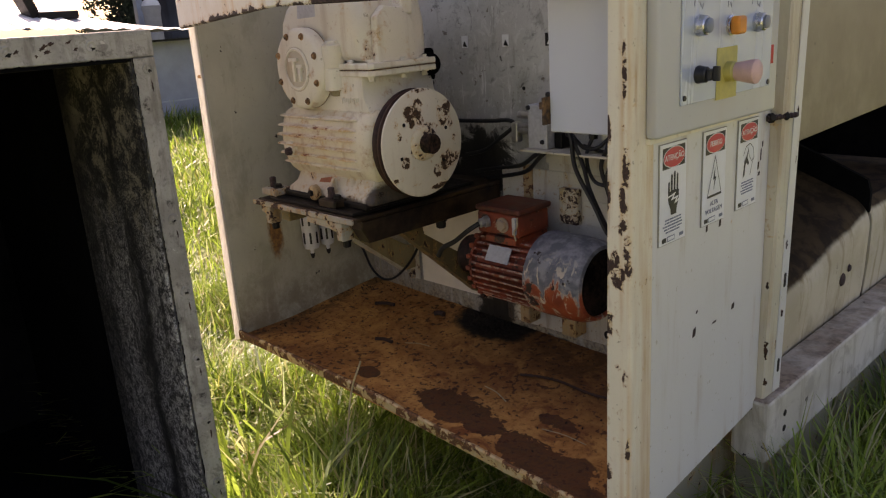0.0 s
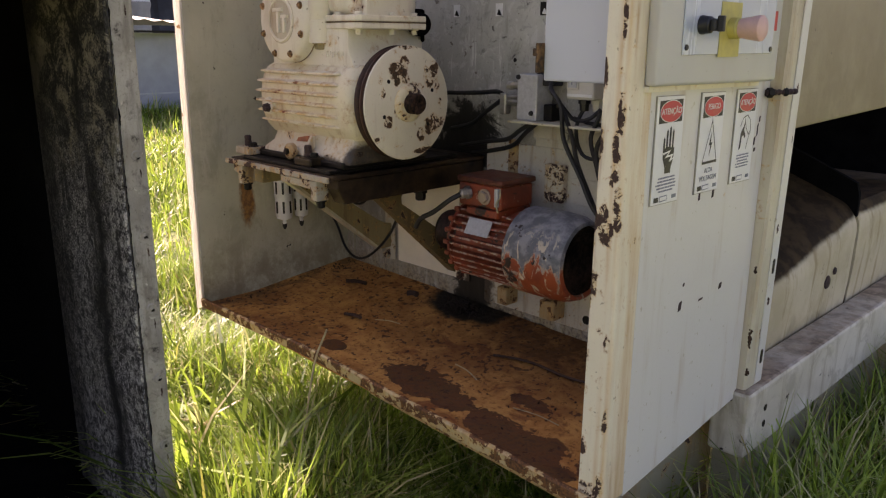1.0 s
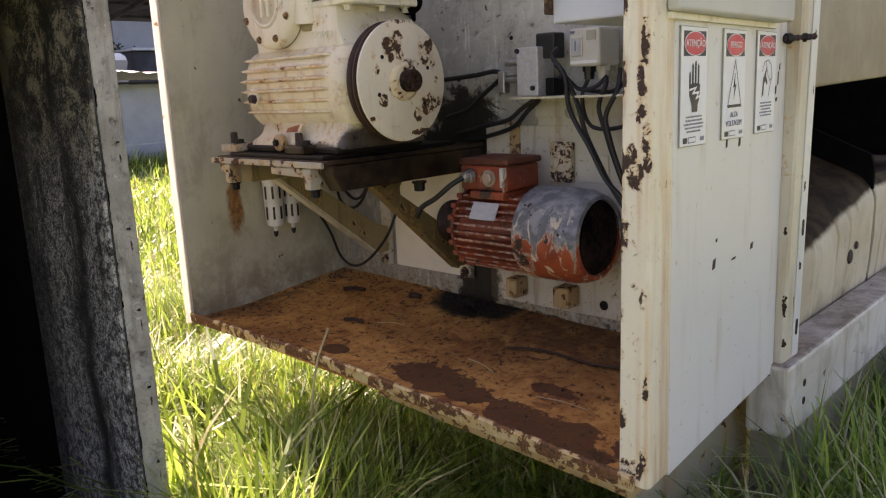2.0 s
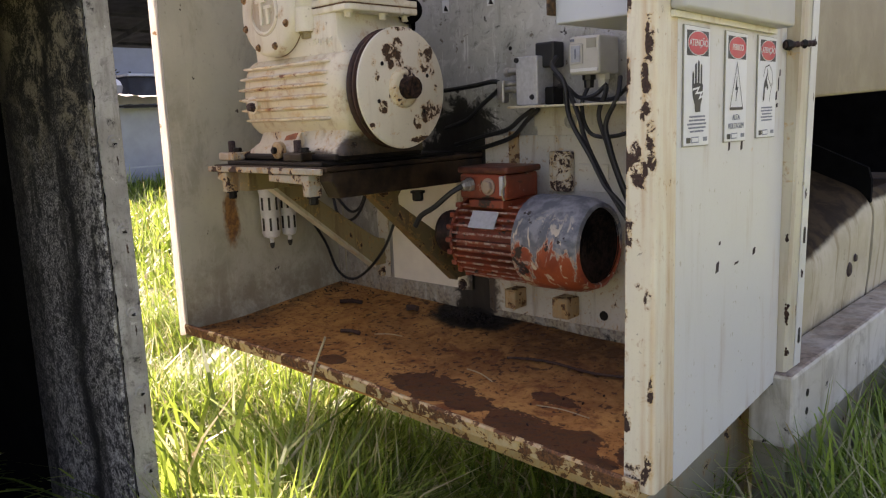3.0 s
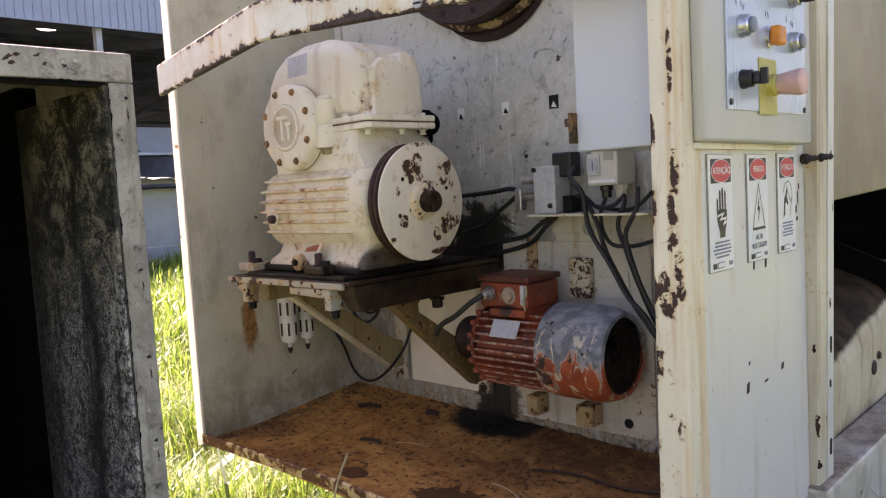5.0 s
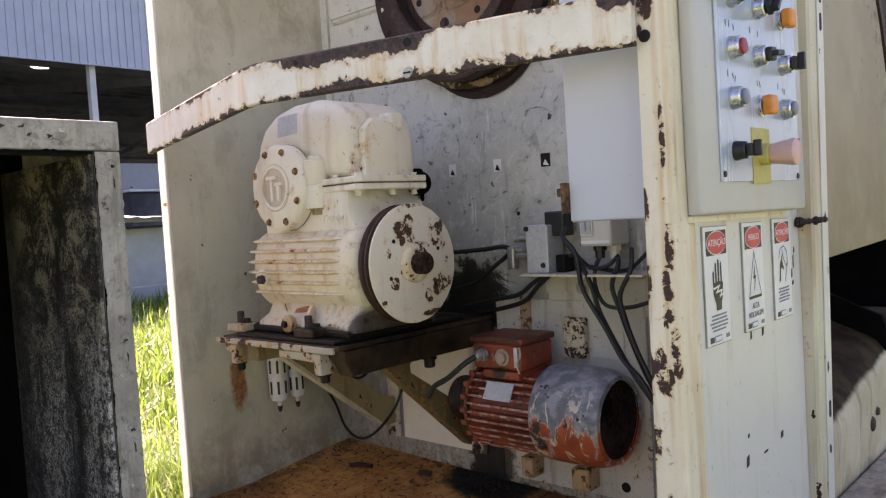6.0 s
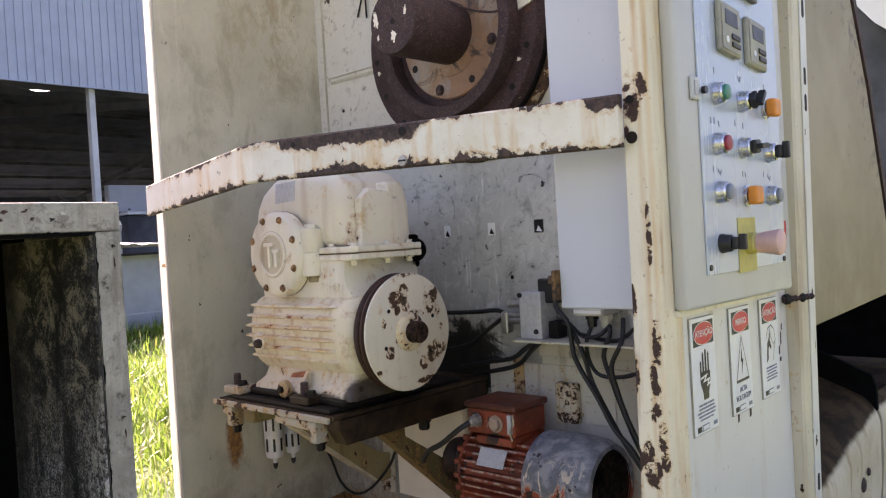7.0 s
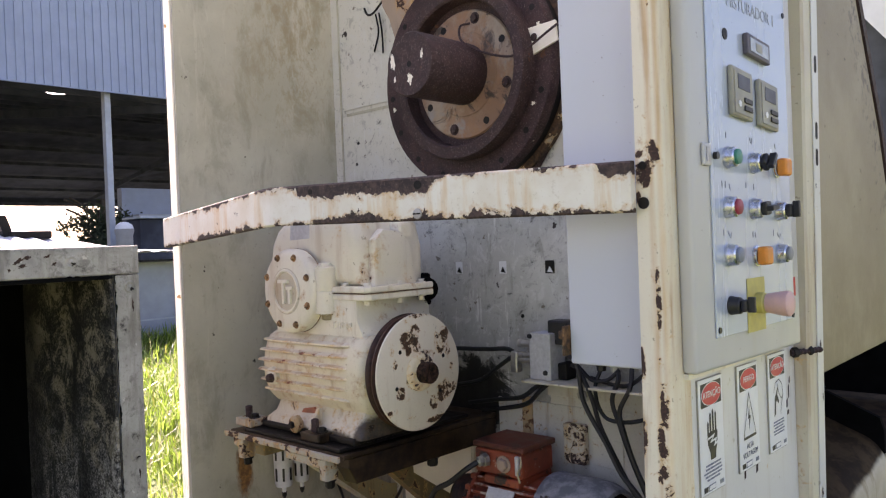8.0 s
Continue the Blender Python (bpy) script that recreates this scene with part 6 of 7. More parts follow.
    part("torn_plate", prism([(-1.02, 1.90), (-1.01, 1.84), (-0.985, 1.80), (-0.965, 1.74), (-0.945, 1.75), (-0.90, 1.80), (-0.85, 1.86), (-0.82, 1.92)], 1, 0.452, 0.458, 0.001), "rust_plate", bearing, "torn rusty sheet above the flange")
    part("tie_wire", swept([(-1.125, 0.49, 1.87), (-1.11, 0.485, 1.85), (-1.085, 0.48, 1.843), (-1.06, 0.48, 1.855), (-1.02, 0.47, 1.87)], 0.0032, 6), "grease", bearing)
    for k, (x, z0, z1) in enumerate(((-1.08, 1.845, 1.745), (-1.066, 1.845, 1.735))):
        part("wire_end", swept([(x, 0.49, z0), (x + 0.004, 0.495, (z0 + z1) / 2), (x - 0.022 * (1 - k), 0.5, z1)], 0.0024, 6), "grease", bearing)


build_bearing()


# ---------------------------------------------------------------- control cabinet
control = thing("control_cabinet", "light grey control cabinet with aluminium button faceplate in the housing", "control cabinet")
FACE = 0.037


def slant(bm, k=-0.076):
    """The box hangs a little out of level along y."""
    for v in bm.verts:
        v.co.z += k * (v.co.y - 0.286)
    return bm


def push_button(y, z, cap, name="push_button", tilt=0.0):
    bezel = part(name, spun((FACE + 0.003, y, z), (1, 0, 0), [(0, 0.0165), (0.003, 0.0168), (0.006, 0.0158), (0.014, 0.015), (0.016, 0.0128), (0.016, 0.0)], 28), "chrome", control, "", True)
    part("cap", spun((FACE + 0.0195, y, z), (1, 0, 0), [(-0.0003, 0.0118), (0.0035, 0.0112), (0.0045, 0.009), (0.0045, 0)], 24), cap, bezel, "", True)
    return bezel


def selector(y, z, turn, bezel_mat="chrome", size=1.0):
    bezel = part("selector_switch", spun((FACE + 0.003, y, z), (1, 0, 0), [(0, 0.0165 * size), (0.003, 0.0168 * size), (0.006, 0.0155 * size), (0.015, 0.0145 * size), (0.017, 0.012 * size), (0.017, 0)], 28), bezel_mat, control, "", True)
    bm = box(FACE + 0.0203, FACE + 0.03, -0.0105 * size, 0.0105 * size, -0.0105 * size, 0.0105 * size, 0.003)
    box(FACE + 0.029, FACE + 0.04, -0.004 * size, 0.004 * size, -0.0115 * size, 0.0155 * size, 0.0015, bm)
    bmesh.ops.transform(bm, matrix=Matrix.Translation((0, y, z)) @ Matrix.Rotation(radians(turn), 4, "X"), verts=bm.verts)
    part("knob", bm, "black", bezel, "black knob")
    return bezel


def indicator(y, z):
    base = part("indicator_lamp", spun((FACE + 0.003, y, z), (1, 0, 0), [(0, 0.0165), (0.003, 0.0165), (0.004, 0.014), (0.006, 0.014), (0.006, 0)], 28), "chrome", control, "", True)
    part("lens", box(FACE + 0.0095, FACE + 0.026, y - 0.0145, y + 0.0145, z - 0.0145, z + 0.0145, 0.005, None, 3), "orange", base, "square orange lens")


def build_control():
    body = slant(box(0.0012, FACE, 0.042, 0.452, 1.0, 1.80, 0.006, None, 3), -0.012)
    for v in body.verts:
        if v.co.x < 0.01:
            v.co.x += side_x(v.co.y)
    part("door", body, "box_grey", control, "light grey cabinet door", True)
    part("gasket", slant(out_of_square(box(0.0008, 0.009, 0.046, 0.447, 0.991, 0.9995)), -0.012), "cream", control)
    part("enclosure_body", box(-0.176, -0.0045, 0.048, 0.452, 1.003, 1.95, 0.003), "cabinet_grey", control, "pale grey enclosure body")
    plate = part("faceplate", box(FACE + 0.0003, FACE + 0.003, 0.103, 0.415, 1.047, 1.625, 0.0008), "faceplate", control, "brushed aluminium faceplate")
    for y, z in ((0.112, 1.058), (0.406, 1.054), (0.408, 1.568), (0.114, 1.614)):
        part("screw", spun((FACE + 0.0031, y, z), (1, 0, 0), [(0, 0.0048), (0.002, 0.0042)], 12), "black", plate)
    push_button(0.158, 1.311, "green")
    push_button(0.154, 1.237, "red")
    push_button(0.152, 1.166, "blue")
    push_button(0.352, 1.161, "grey_cap")
    selector(0.252, 1.307, -38)
    selector(0.248, 1.235, -85)
    selector(0.352, 1.232, 0)
    indicator(0.352, 1.304)
    indicator(0.256, 1.161)
    # Main switch and emergency stop on its yellow plate.
    selector(0.154, 1.091, 0, "black", 0.85)
    label = part("yellow_plate", box(FACE + 0.0032, FACE + 0.0042, 0.213, 0.283, 1.043, 1.127), "yellow", control, "faded yellow plate")
    stop = part("emergency_stop", spun((FACE + 0.0045, 0.25, 1.087), (1, 0, 0), [(0, 0.0165), (0.012, 0.0165), (0.014, 0.0145), (0.016, 0.0145)], 28), "yellow", control, "", True)
    part("mushroom", spun((FACE + 0.0205, 0.25, 1.087), (1, 0, 0), [(0, 0.015), (0.03, 0.02), (0.034, 0.0195), (0.0365, 0.0165), (0.0375, 0)], 32), "pink", stop, "faded pink mushroom knob", True)
    hinge = part("side_latch", box(-0.181, -0.1765, 0.032, 0.062, 1.016, 1.063, 0.0015), "rust_halo", control, "rusty orange latch")
    part("latch_tongue", box(-0.1905, -0.1815, 0.036, 0.052, 1.042, 1.055, 0.002), "rust_halo", hinge)
    # Two timers and a small display.
    for y in (0.207, 0.312):
        case = part("timer", slant(box(FACE + 0.0033, FACE + 0.012, y - 0.038, y + 0.038, 1.367, 1.442, 0.003)), "meter", control, "beige-grey timer with dark display")
        part("bezel", slant(box(FACE + 0.0122, FACE + 0.0134, y - 0.033, y + 0.033, 1.371, 1.436, 0.0006)), "meter", case)
        part("display", slant(box(FACE + 0.0136, FACE + 0.0142, y - 0.022, y + 0.022, 1.409, 1.431)), "screen", case, "dark display")
        for z in (1.382, 1.394):
            part("key", slant(box(FACE + 0.0136, FACE + 0.016, y - 0.002, y + 0.027, z - 0.004, z + 0.004, 0.001)), "black", case)
        part("lamp", spun((FACE + 0.0136, y - 0.018, 1.386 - 0.076 * (y - 0.304)), (1, 0, 0), [(0, 0.005), (0.001, 0.005)], 12), "sign_white", case)
    case = part("counter", slant(box(FACE + 0.0033, FACE + 0.012, 0.232, 0.322, 1.472, 1.505, 0.002)), "dark_case", control, "flat dark counter with pale display")
    part("display", slant(box(FACE + 0.0122, FACE + 0.0128, 0.241, 0.313, 1.478, 1.499)), "screen_light", case, "pale display")
    part("face", slant(box(FACE + 0.0131, FACE + 0.0134, 0.262, 0.286, 1.482, 1.495)), "meter", case)
    part("key_hole", spun((FACE + 0.0031, 0.167, 1.497), (1, 0, 0), [(0, 0.009), (0.0008, 0.009)], 16), "grease", control)
    # Latch at the door's edge.
    latch = part("latch", box(FACE + 0.0003, FACE + 0.006, 0.076, 0.102, 1.296, 1.329, 0.003), "box_grey", control, "cream latch plate")
    part("latch_slot", box(FACE + 0.0062, FACE + 0.0075, 0.083, 0.092, 1.302, 1.323, 0.0005), "steel", latch)
    part("latch_pin", spun((FACE + 0.006, 0.109, 1.311), (1, 0, 0), [(0, 0.0055), (0.006, 0.0055)], 12), "black", latch)
    part("red_label", box(FACE + 0.0003, FACE + 0.001, 0.418, 0.43, 1.085, 1.118), "red_label", control, "small red label")
    # Legends: short worn marks over the buttons, and the heading.
    for y, z, turn in ((0.158, 1.345, 0), (0.248, 1.343, 30), (0.254, 1.342, -20), (0.352, 1.34, 10), (0.138, 1.271, 8), (0.15, 1.271, -8), (0.165, 1.268, 25), (0.226, 1.272, 0), (0.256, 1.27, 0), (0.138, 1.2, 0), (0.156, 1.198, 40), (0.164, 1.195, -30), (0.246, 1.195, 0), (0.256, 1.194, 20), (0.332, 1.196, 0), (0.352, 1.192, 40), (0.36, 1.19, -20)):
        bm = box(FACE + 0.0031, FACE + 0.0035, -0.0012, 0.0012, -0.0045, 0.0045)
        bmesh.ops.transform(bm, matrix=Matrix.Translation((0, y, z)) @ Matrix.Rotation(radians(turn), 4, "X"), verts=bm.verts)
        part("legend_mark", bm, "legend", plate)
    facing = Matrix(((0, 0, 1, FACE + 0.0034), (1, 0, 0, 0.272), (0, 1, 0, 1.55), (0, 0, 0, 1)))
    lettering("MISTURADOR 1", 0.0275, facing, "faint_print", plate)


build_control()

# ---------------------------------------------------------------- warning signs


def facing_side(y, z, x=0.0):
    """From a flat drawing (right, up, out) to the control side's face."""
    return Matrix(((0, 0, 1, x), (1, 0, 0, y), (0, 1, 0, z), (0, 0, 0, 1)))


def flat(points, m, depth, material, parent, name):
    bm = prism(points, 2, 0, depth)
    bmesh.ops.transform(bm, matrix=m, verts=bm.verts)
    return part(name, bm, material, parent)


def warning_sign(y, z, word, lines, label):
    x = side_x(y) + 0.0012
    w, h = 0.0435, 0.0845
    sign = thing("warning_sign", label, "warning sign", "warning signs on the housing")
    plate = slant2(box(x, x + 0.003, y - w, y + w, z - h, z + h, 0.0008), y)
    part("plate", plate, "sign_white", sign)
    part("worn_border", slant2(box(x - 0.0006, x + 0.0022, y - w - 0.0012, y + w + 0.0012, z - h - 0.0012, z + h + 0.0012, 0.0006), y), "meter", sign, "dirty grey edge")
    m = facing_side(y, z, x + 0.0031)
    part_head = [(-0.037, 0.044), (0.037, 0.044), (0.037, 0.079), (-0.037, 0.079)]
    flat(part_head, m, 0.0003, "sign_black", sign, "heading_field")
    m2 = facing_side(y, z, x + 0.0036)
    oval = [(0.0345 * math.cos(a), 0.0615 + 0.0162 * math.sin(a)) for a in (2 * math.pi * k / 40 for k in range(40))]
    flat([(px * 1.035, 0.0615 + (py - 0.0615) * 1.07) for px, py in oval], m2, 0.0002, "sign_white", sign, "heading_ring")
    flat(oval, facing_side(y, z, x + 0.004), 0.0002, "sign_red", sign, "heading_oval")
    lettering(word, 0.0135, facing_side(y, z, x + 0.0045) @ Matrix.Translation((0, 0.0615, 0)), "sign_white", sign, "heading")
    m = facing_side(y, z, x + 0.0033)
    for k, (half, zz) in enumerate(lines):
        rnd, at = random.Random(k + len(word) + int(y * 1000)), -half
        while at < half - 0.002:
            end = min(half, at + rnd.uniform(0.004, 0.013))
            flat([(at, zz - 0.0013), (end, zz - 0.0013), (end, zz + 0.0013), (at, zz + 0.0013)], m, 0.0003, "legend", sign, "small_print")
            at = end + 0.0016
    flat([(-0.036, -0.080), (-0.022, -0.080), (-0.022, -0.072), (-0.036, -0.072)], m, 0.0003, "sign_black", sign, "print_mark")
    flat([(-0.019, -0.0805), (0.006, -0.0805), (0.006, -0.0715), (-0.019, -0.0715)], m, 0.0003, "legend", sign, "print_mark")
    flat([(-0.0175, -0.079), (0.0045, -0.079), (0.0045, -0.073), (-0.0175, -0.073)], facing_side(y, z, x + 0.0037), 0.0002, "sign_white", sign, "print_mark")
    flat([(0.022, -0.079), (0.036, -0.079), (0.036, -0.073), (0.022, -0.073)], m, 0.0003, "blue", sign, "print_mark")
    return sign, m


def square_to_side(sign, y0):
    """Turns a sign's parts to lie along the side sheet."""
    for ob in sign.children:
        for v in ob.data.vertices:
            v.co.x -= 0.0316 * (v.co.y - y0)


def slant2(bm, y0, k=-0.02):
    for v in bm.verts:
        v.co.z += k * (v.co.y - y0)
    return bm


def ribbon(pts, w, m, material, parent, name, closed=False):
    """A drawn line of even width."""
    bm = bmesh.new()
    pts = [Vector((*p, 0)) for p in pts]
    n = len(pts)
    pairs = []
    for k in range(n):
        back = pts[k] - pts[k - 1] if closed or k else pts[1] - pts[0]
        ahead = pts[(k + 1) % n] - pts[k] if closed or k < n - 1 else pts[-1] - pts[-2]
        u, v = back.normalized(), ahead.normalized()
        s = Vector((-(u + v).y, (u + v).x, 0)).normalized()
        s *= w * 0.5 / max(0.35, s.dot(Vector((-u.y, u.x, 0))))
        pairs.append((bm.verts.new(pts[k] - s), bm.verts.new(pts[k] + s)))
    for k in range(n if closed else n - 1):
        a, b = pairs[k], pairs[(k + 1) % n]
        bm.faces.new((a[0], b[0], b[1], a[1]))
    bmesh.ops.transform(bm, matrix=m, verts=bm.verts)
    return part(name, bm, material, parent)


def build_signs():
    s, m = warning_sign(0.130, 0.900, "ATENÇÃO", [(0.027, -0.0425), (0.028, -0.0478), (0.034, -0.0531), (0.03, -0.0584), (0.024, -0.0637)], "white warning sign, red heading oval and dark palm symbol")
    palm = [(-0.008, -0.036), (0.010, -0.036), (0.011, -0.026), (0.017, -0.014), (0.018, 0.004), (0.0, 0.006), (-0.018, 0.004), (-0.017, -0.012), (-0.009, -0.026)]
    flat(palm, m, 0.0003, "sign_black", s, "symbol")
    for x0, top, w in ((-0.0155, 0.022, 0.0024), (-0.0065, 0.034, 0.0026), (0.003, 0.038, 0.0026), (0.0125, 0.033, 0.0024)):
        flat([(x0 - w, 0.002), (x0 + w, 0.002), (x0 + w, top - 0.003), (x0, top), (x0 - w, top - 0.003)], m, 0.0003, "sign_black", s, "symbol")
    ribbon([(-0.018, -0.004), (0.004, -0.001), (-0.006, -0.009), (0.013, -0.008), (0.006, -0.016), (0.022, -0.012)], 0.0032, m @ Matrix.Translation((0, 0, 0.0005)), "sign_white", s, "flash")
    square_to_side(s, 0.130)
    s, m = warning_sign(0.279, 0.899, "PERIGO", [], "white warning sign, red heading oval and triangle with flash")
    ribbon([(-0.027, -0.033), (0.027, -0.033), (0.0, 0.038)], 0.0018, m @ Matrix.Translation((0, 0, 0.0003)), "sign_black", s, "triangle", True)
    ribbon([(-0.027, -0.033), (0.027, -0.033)], 0.0045, m @ Matrix.Translation((0, 0, 0.0004)), "sign_black", s, "triangle_base")
    flat([(0.001, 0.018), (-0.006, -0.004), (0.0, -0.003), (-0.003, -0.022), (0.006, 0.001), (0.0005, 0.0005)], m, 0.0003, "sign_black", s, "flash")
    for word, zz in (("ALTA", -0.047), ("VOLTAGEM", -0.0605)):
        lettering(word, 0.0125, m @ Matrix.Translation((0, zz, 0.0003)), "legend", s, "lettering")
    square_to_side(s, 0.279)
    s, m = warning_sign(0.4175, 0.899, "ATENÇÃO", [(0.026, -0.034), (0.027, -0.0393), (0.022, -0.0446), (0.028, -0.0499), (0.025, -0.0552)], "white warning sign, red heading oval and curved dark symbol")
    ribbon([(-0.022, 0.018), (-0.012, 0.034), (0.006, 0.038), (0.02, 0.028), (0.025, 0.008), (0.016, -0.006), (0.01, -0.024)], 0.0016, m @ Matrix.Translation((0, 0, 0.0003)), "sign_black", s, "symbol")
    flat([(-0.021, -0.024), (-0.014, -0.02), (-0.012, -0.002), (-0.006, 0.003), (0.0, -0.004), (0.004, 0.0), (-0.004, 0.012), (0.0, 0.028), (-0.008, 0.016), (-0.016, 0.008)], m, 0.0003, "sign_black", s, "symbol")
    ribbon([(-0.004, 0.032), (0.004, 0.014), (0.016, 0.002), (0.022, 0.008)], 0.0016, m @ Matrix.Translation((0, 0, 0.0003)), "sign_black", s, "symbol")
    square_to_side(s, 0.4175)
    stud = thing("threaded_stud", "rusty threaded stud sticking out of the side sheet", "stud")
    part("rod", spun((0.0008, 0.50, 0.973), (0.6, 0.85, 0.04), [(0, 0.006)] + [(0.004 * k, 0.0045 + 0.0015 * (k % 2)) for k in range(1, 17)] + [(0.066, 0.003)], 10), "iron", stud)
    part("nut", spun((0.0008, 0.50, 0.973), (0.6, 0.85, 0.04), [(0.004, 0.0095), (0.014, 0.0095)], 6), "grease", stud)
    part("nut", spun((0.0008, 0.50, 0.973), (0.6, 0.85, 0.04), [(0.036, 0.0085), (0.044, 0.0085)], 6), "grease", stud)


build_signs()

# ---------------------------------------------------------------- air and switch gear under the cabinet


def build_gear():
    shelf = thing("shelf_bracket", "narrow cream steel shelf on the back sheet", "bracket")
    part("shelf", box(-0.555, -0.255, 0.405, 0.504, 0.882, 0.887, 0.001), "frame", shelf)
    part("back_flange", box(-0.55, -0.26, 0.4965, 0.5005, 0.84, 0.8815, 0.001), "backing", shelf)
    hexbolt((-0.45, 0.496, 0.85), (0, -1, 0), 0.012, 0.012, "duct_rim", shelf)

    valve = thing("solenoid_valve", "aluminium solenoid valve with black coil on a shelf", "valve")
    part("body", box(-0.545, -0.487, 0.425, 0.485, 0.8875, 0.992, 0.003), "plate", valve, "scratched aluminium body")
    part("coil", box(-0.507, -0.457, 0.445, 0.485, 0.966, 1.02, 0.004), "black", valve, "black coil")
    part("end_block", box(-0.4865, -0.463, 0.45, 0.49, 0.8875, 0.925, 0.003), "grease", valve)
    for z in (0.985, 0.905):
        part("screw", spun((-0.541 + (0.985 - z) * 0.5, 0.4245, z), (0, -1, 0), [(0, 0.006), (0.004, 0.005)], 12), "black", valve)
    for z, r in ((0.963, 0.011), (0.936, 0.009)):
        fit_ = part("fitting", spun((-0.5455, 0.45, z), (-1, 0, 0), [(0, r), (0.012, r), (0.013, r * 0.75), (0.035, r * 0.75), (0.036, r * 0.9), (0.046, r * 0.9)], 14), "steel", valve, "", True)
    part("elbow", box(-0.612, -0.592, 0.44, 0.462, 0.895, 0.945, 0.004), "steel", valve)
    part("elbow", spun((-0.602, 0.45, 0.925), (1, 0, 0), [(0, 0.008), (0.056, 0.008)], 12), "steel", valve)

    sw = thing("pressure_switch", "cream pressure switch with a pale window", "switch")
    case = part("case", box(-0.395, -0.323, 0.41, 0.485, 0.944, 1.02, 0.005), "switch_case", sw)
    part("window_rim", box(-0.392, -0.362, 0.407, 0.4095, 0.965, 1.005, 0.001), "switch_case", case)
    part("window", box(-0.388, -0.366, 0.4055, 0.4068, 0.969, 1.001), "screen_light", case, "pale window")
    part("needle", box(-0.379, -0.376, 0.4045, 0.4053, 0.975, 0.995), "blue", case)
    part("label", box(-0.353, -0.331, 0.4085, 0.4097, 0.995, 1.014), "meter", case)
    part("label", box(-0.392, -0.382, 0.4085, 0.4097, 1.01, 1.015), "legend", case)
    part("strip", box(-0.391, -0.327, 0.408, 0.4095, 0.95, 0.956), "sign_white", case)
    for x in (-0.372, -0.338):
        part("cable_gland", spun((x, 0.448, 0.9478), (0, 0, -1), [(0, 0.014), (0.014, 0.014), (0.015, 0.011), (0.03, 0.010)], 8), "switch_case" if x > -0.35 else "black", sw)

    cables = {
        "coil": [(-0.447, 0.44, 0.985), (-0.433, 0.405, 0.965), (-0.40, 0.40, 0.928), (-0.388, 0.40, 0.857), (-0.34, 0.40, 0.78), (-0.305, 0.40, 0.72), (-0.263, 0.40, 0.677), (-0.22, 0.40, 0.60)],
        "a": [(-0.44, 0.44, 0.925), (-0.404, 0.41, 0.922), (-0.374, 0.41, 0.864), (-0.357, 0.41, 0.81), (-0.323, 0.41, 0.746), (-0.295, 0.41, 0.70), (-0.25, 0.41, 0.64)],
        "b": [(-0.372, 0.445, 0.92), (-0.377, 0.43, 0.89), (-0.375, 0.43, 0.855), (-0.361, 0.43, 0.828), (-0.339, 0.43, 0.818), (-0.30, 0.435, 0.819), (-0.26, 0.44, 0.83)],
        "c": [(-0.33, 0.445, 0.92), (-0.316, 0.42, 0.905), (-0.332, 0.42, 0.862), (-0.315, 0.42, 0.809), (-0.299, 0.42, 0.764), (-0.27, 0.42, 0.697), (-0.23, 0.42, 0.62)],
        "d": [(-0.30, 0.45, 0.935), (-0.283, 0.41, 0.896), (-0.309, 0.41, 0.846), (-0.301, 0.41, 0.802), (-0.28, 0.41, 0.742), (-0.25, 0.41, 0.68)],
        "e": [(-0.445, 0.43, 0.952), (-0.41, 0.43, 0.918), (-0.382, 0.43, 0.898), (-0.346, 0.43, 0.903), (-0.324, 0.44, 0.924)],
        "f": [(-0.15, 0.36, 0.998), (-0.25, 0.41, 0.925), (-0.30, 0.43, 0.895), (-0.35, 0.44, 0.893), (-0.40, 0.45, 0.90)],
    }
    for key, pts in cables.items():
        c = thing("cable", "black rubber cable hanging below the cabinet", "cable", "cables below the cabinet")
        part("sheath", swept(pts, 0.005 if key in "coil a c d" else 0.0043, 8), "rubber", c, "", True)
    hoses = [
        [(-0.59, 0.45, 0.925), (-0.63, 0.46, 0.945), (-0.70, 0.47, 0.94), (-0.78, 0.48, 0.935), (-0.9, 0.49, 0.93)],
        [(-0.60, 0.455, 0.94), (-0.64, 0.47, 0.92), (-0.68, 0.47, 0.895), (-0.74, 0.48, 0.86), (-0.82, 0.49, 0.84)],
        [(-0.53, 0.47, 0.88), (-0.56, 0.46, 0.86), (-0.60, 0.46, 0.835), (-0.68, 0.47, 0.82), (-0.78, 0.48, 0.80)],
        [(-0.52, 0.475, 0.88), (-0.55, 0.47, 0.855), (-0.59, 0.47, 0.82), (-0.66, 0.48, 0.80), (-0.74, 0.485, 0.785)],
    ]
    for pts in hoses:
        c = thing("air_hose", "black air hose running behind the pulley", "hose", "air hoses behind the pulley")
        part("sheath", swept(pts, 0.0055, 8), "rubber", c, "", True)
    lead = thing("motor_lead", "cut black motor lead bending down from the terminal box", "cable")
    part("sheath", swept([(-0.602, 0.30, 0.72), (-0.62, 0.28, 0.705), (-0.655, 0.265, 0.675), (-0.69, 0.258, 0.655), (-0.708, 0.256, 0.63)], 0.0062, 8), "rubber", lead, "", True)
    loop = thing("thin_wire", "thin black wire drooping behind the bracket", "wire")
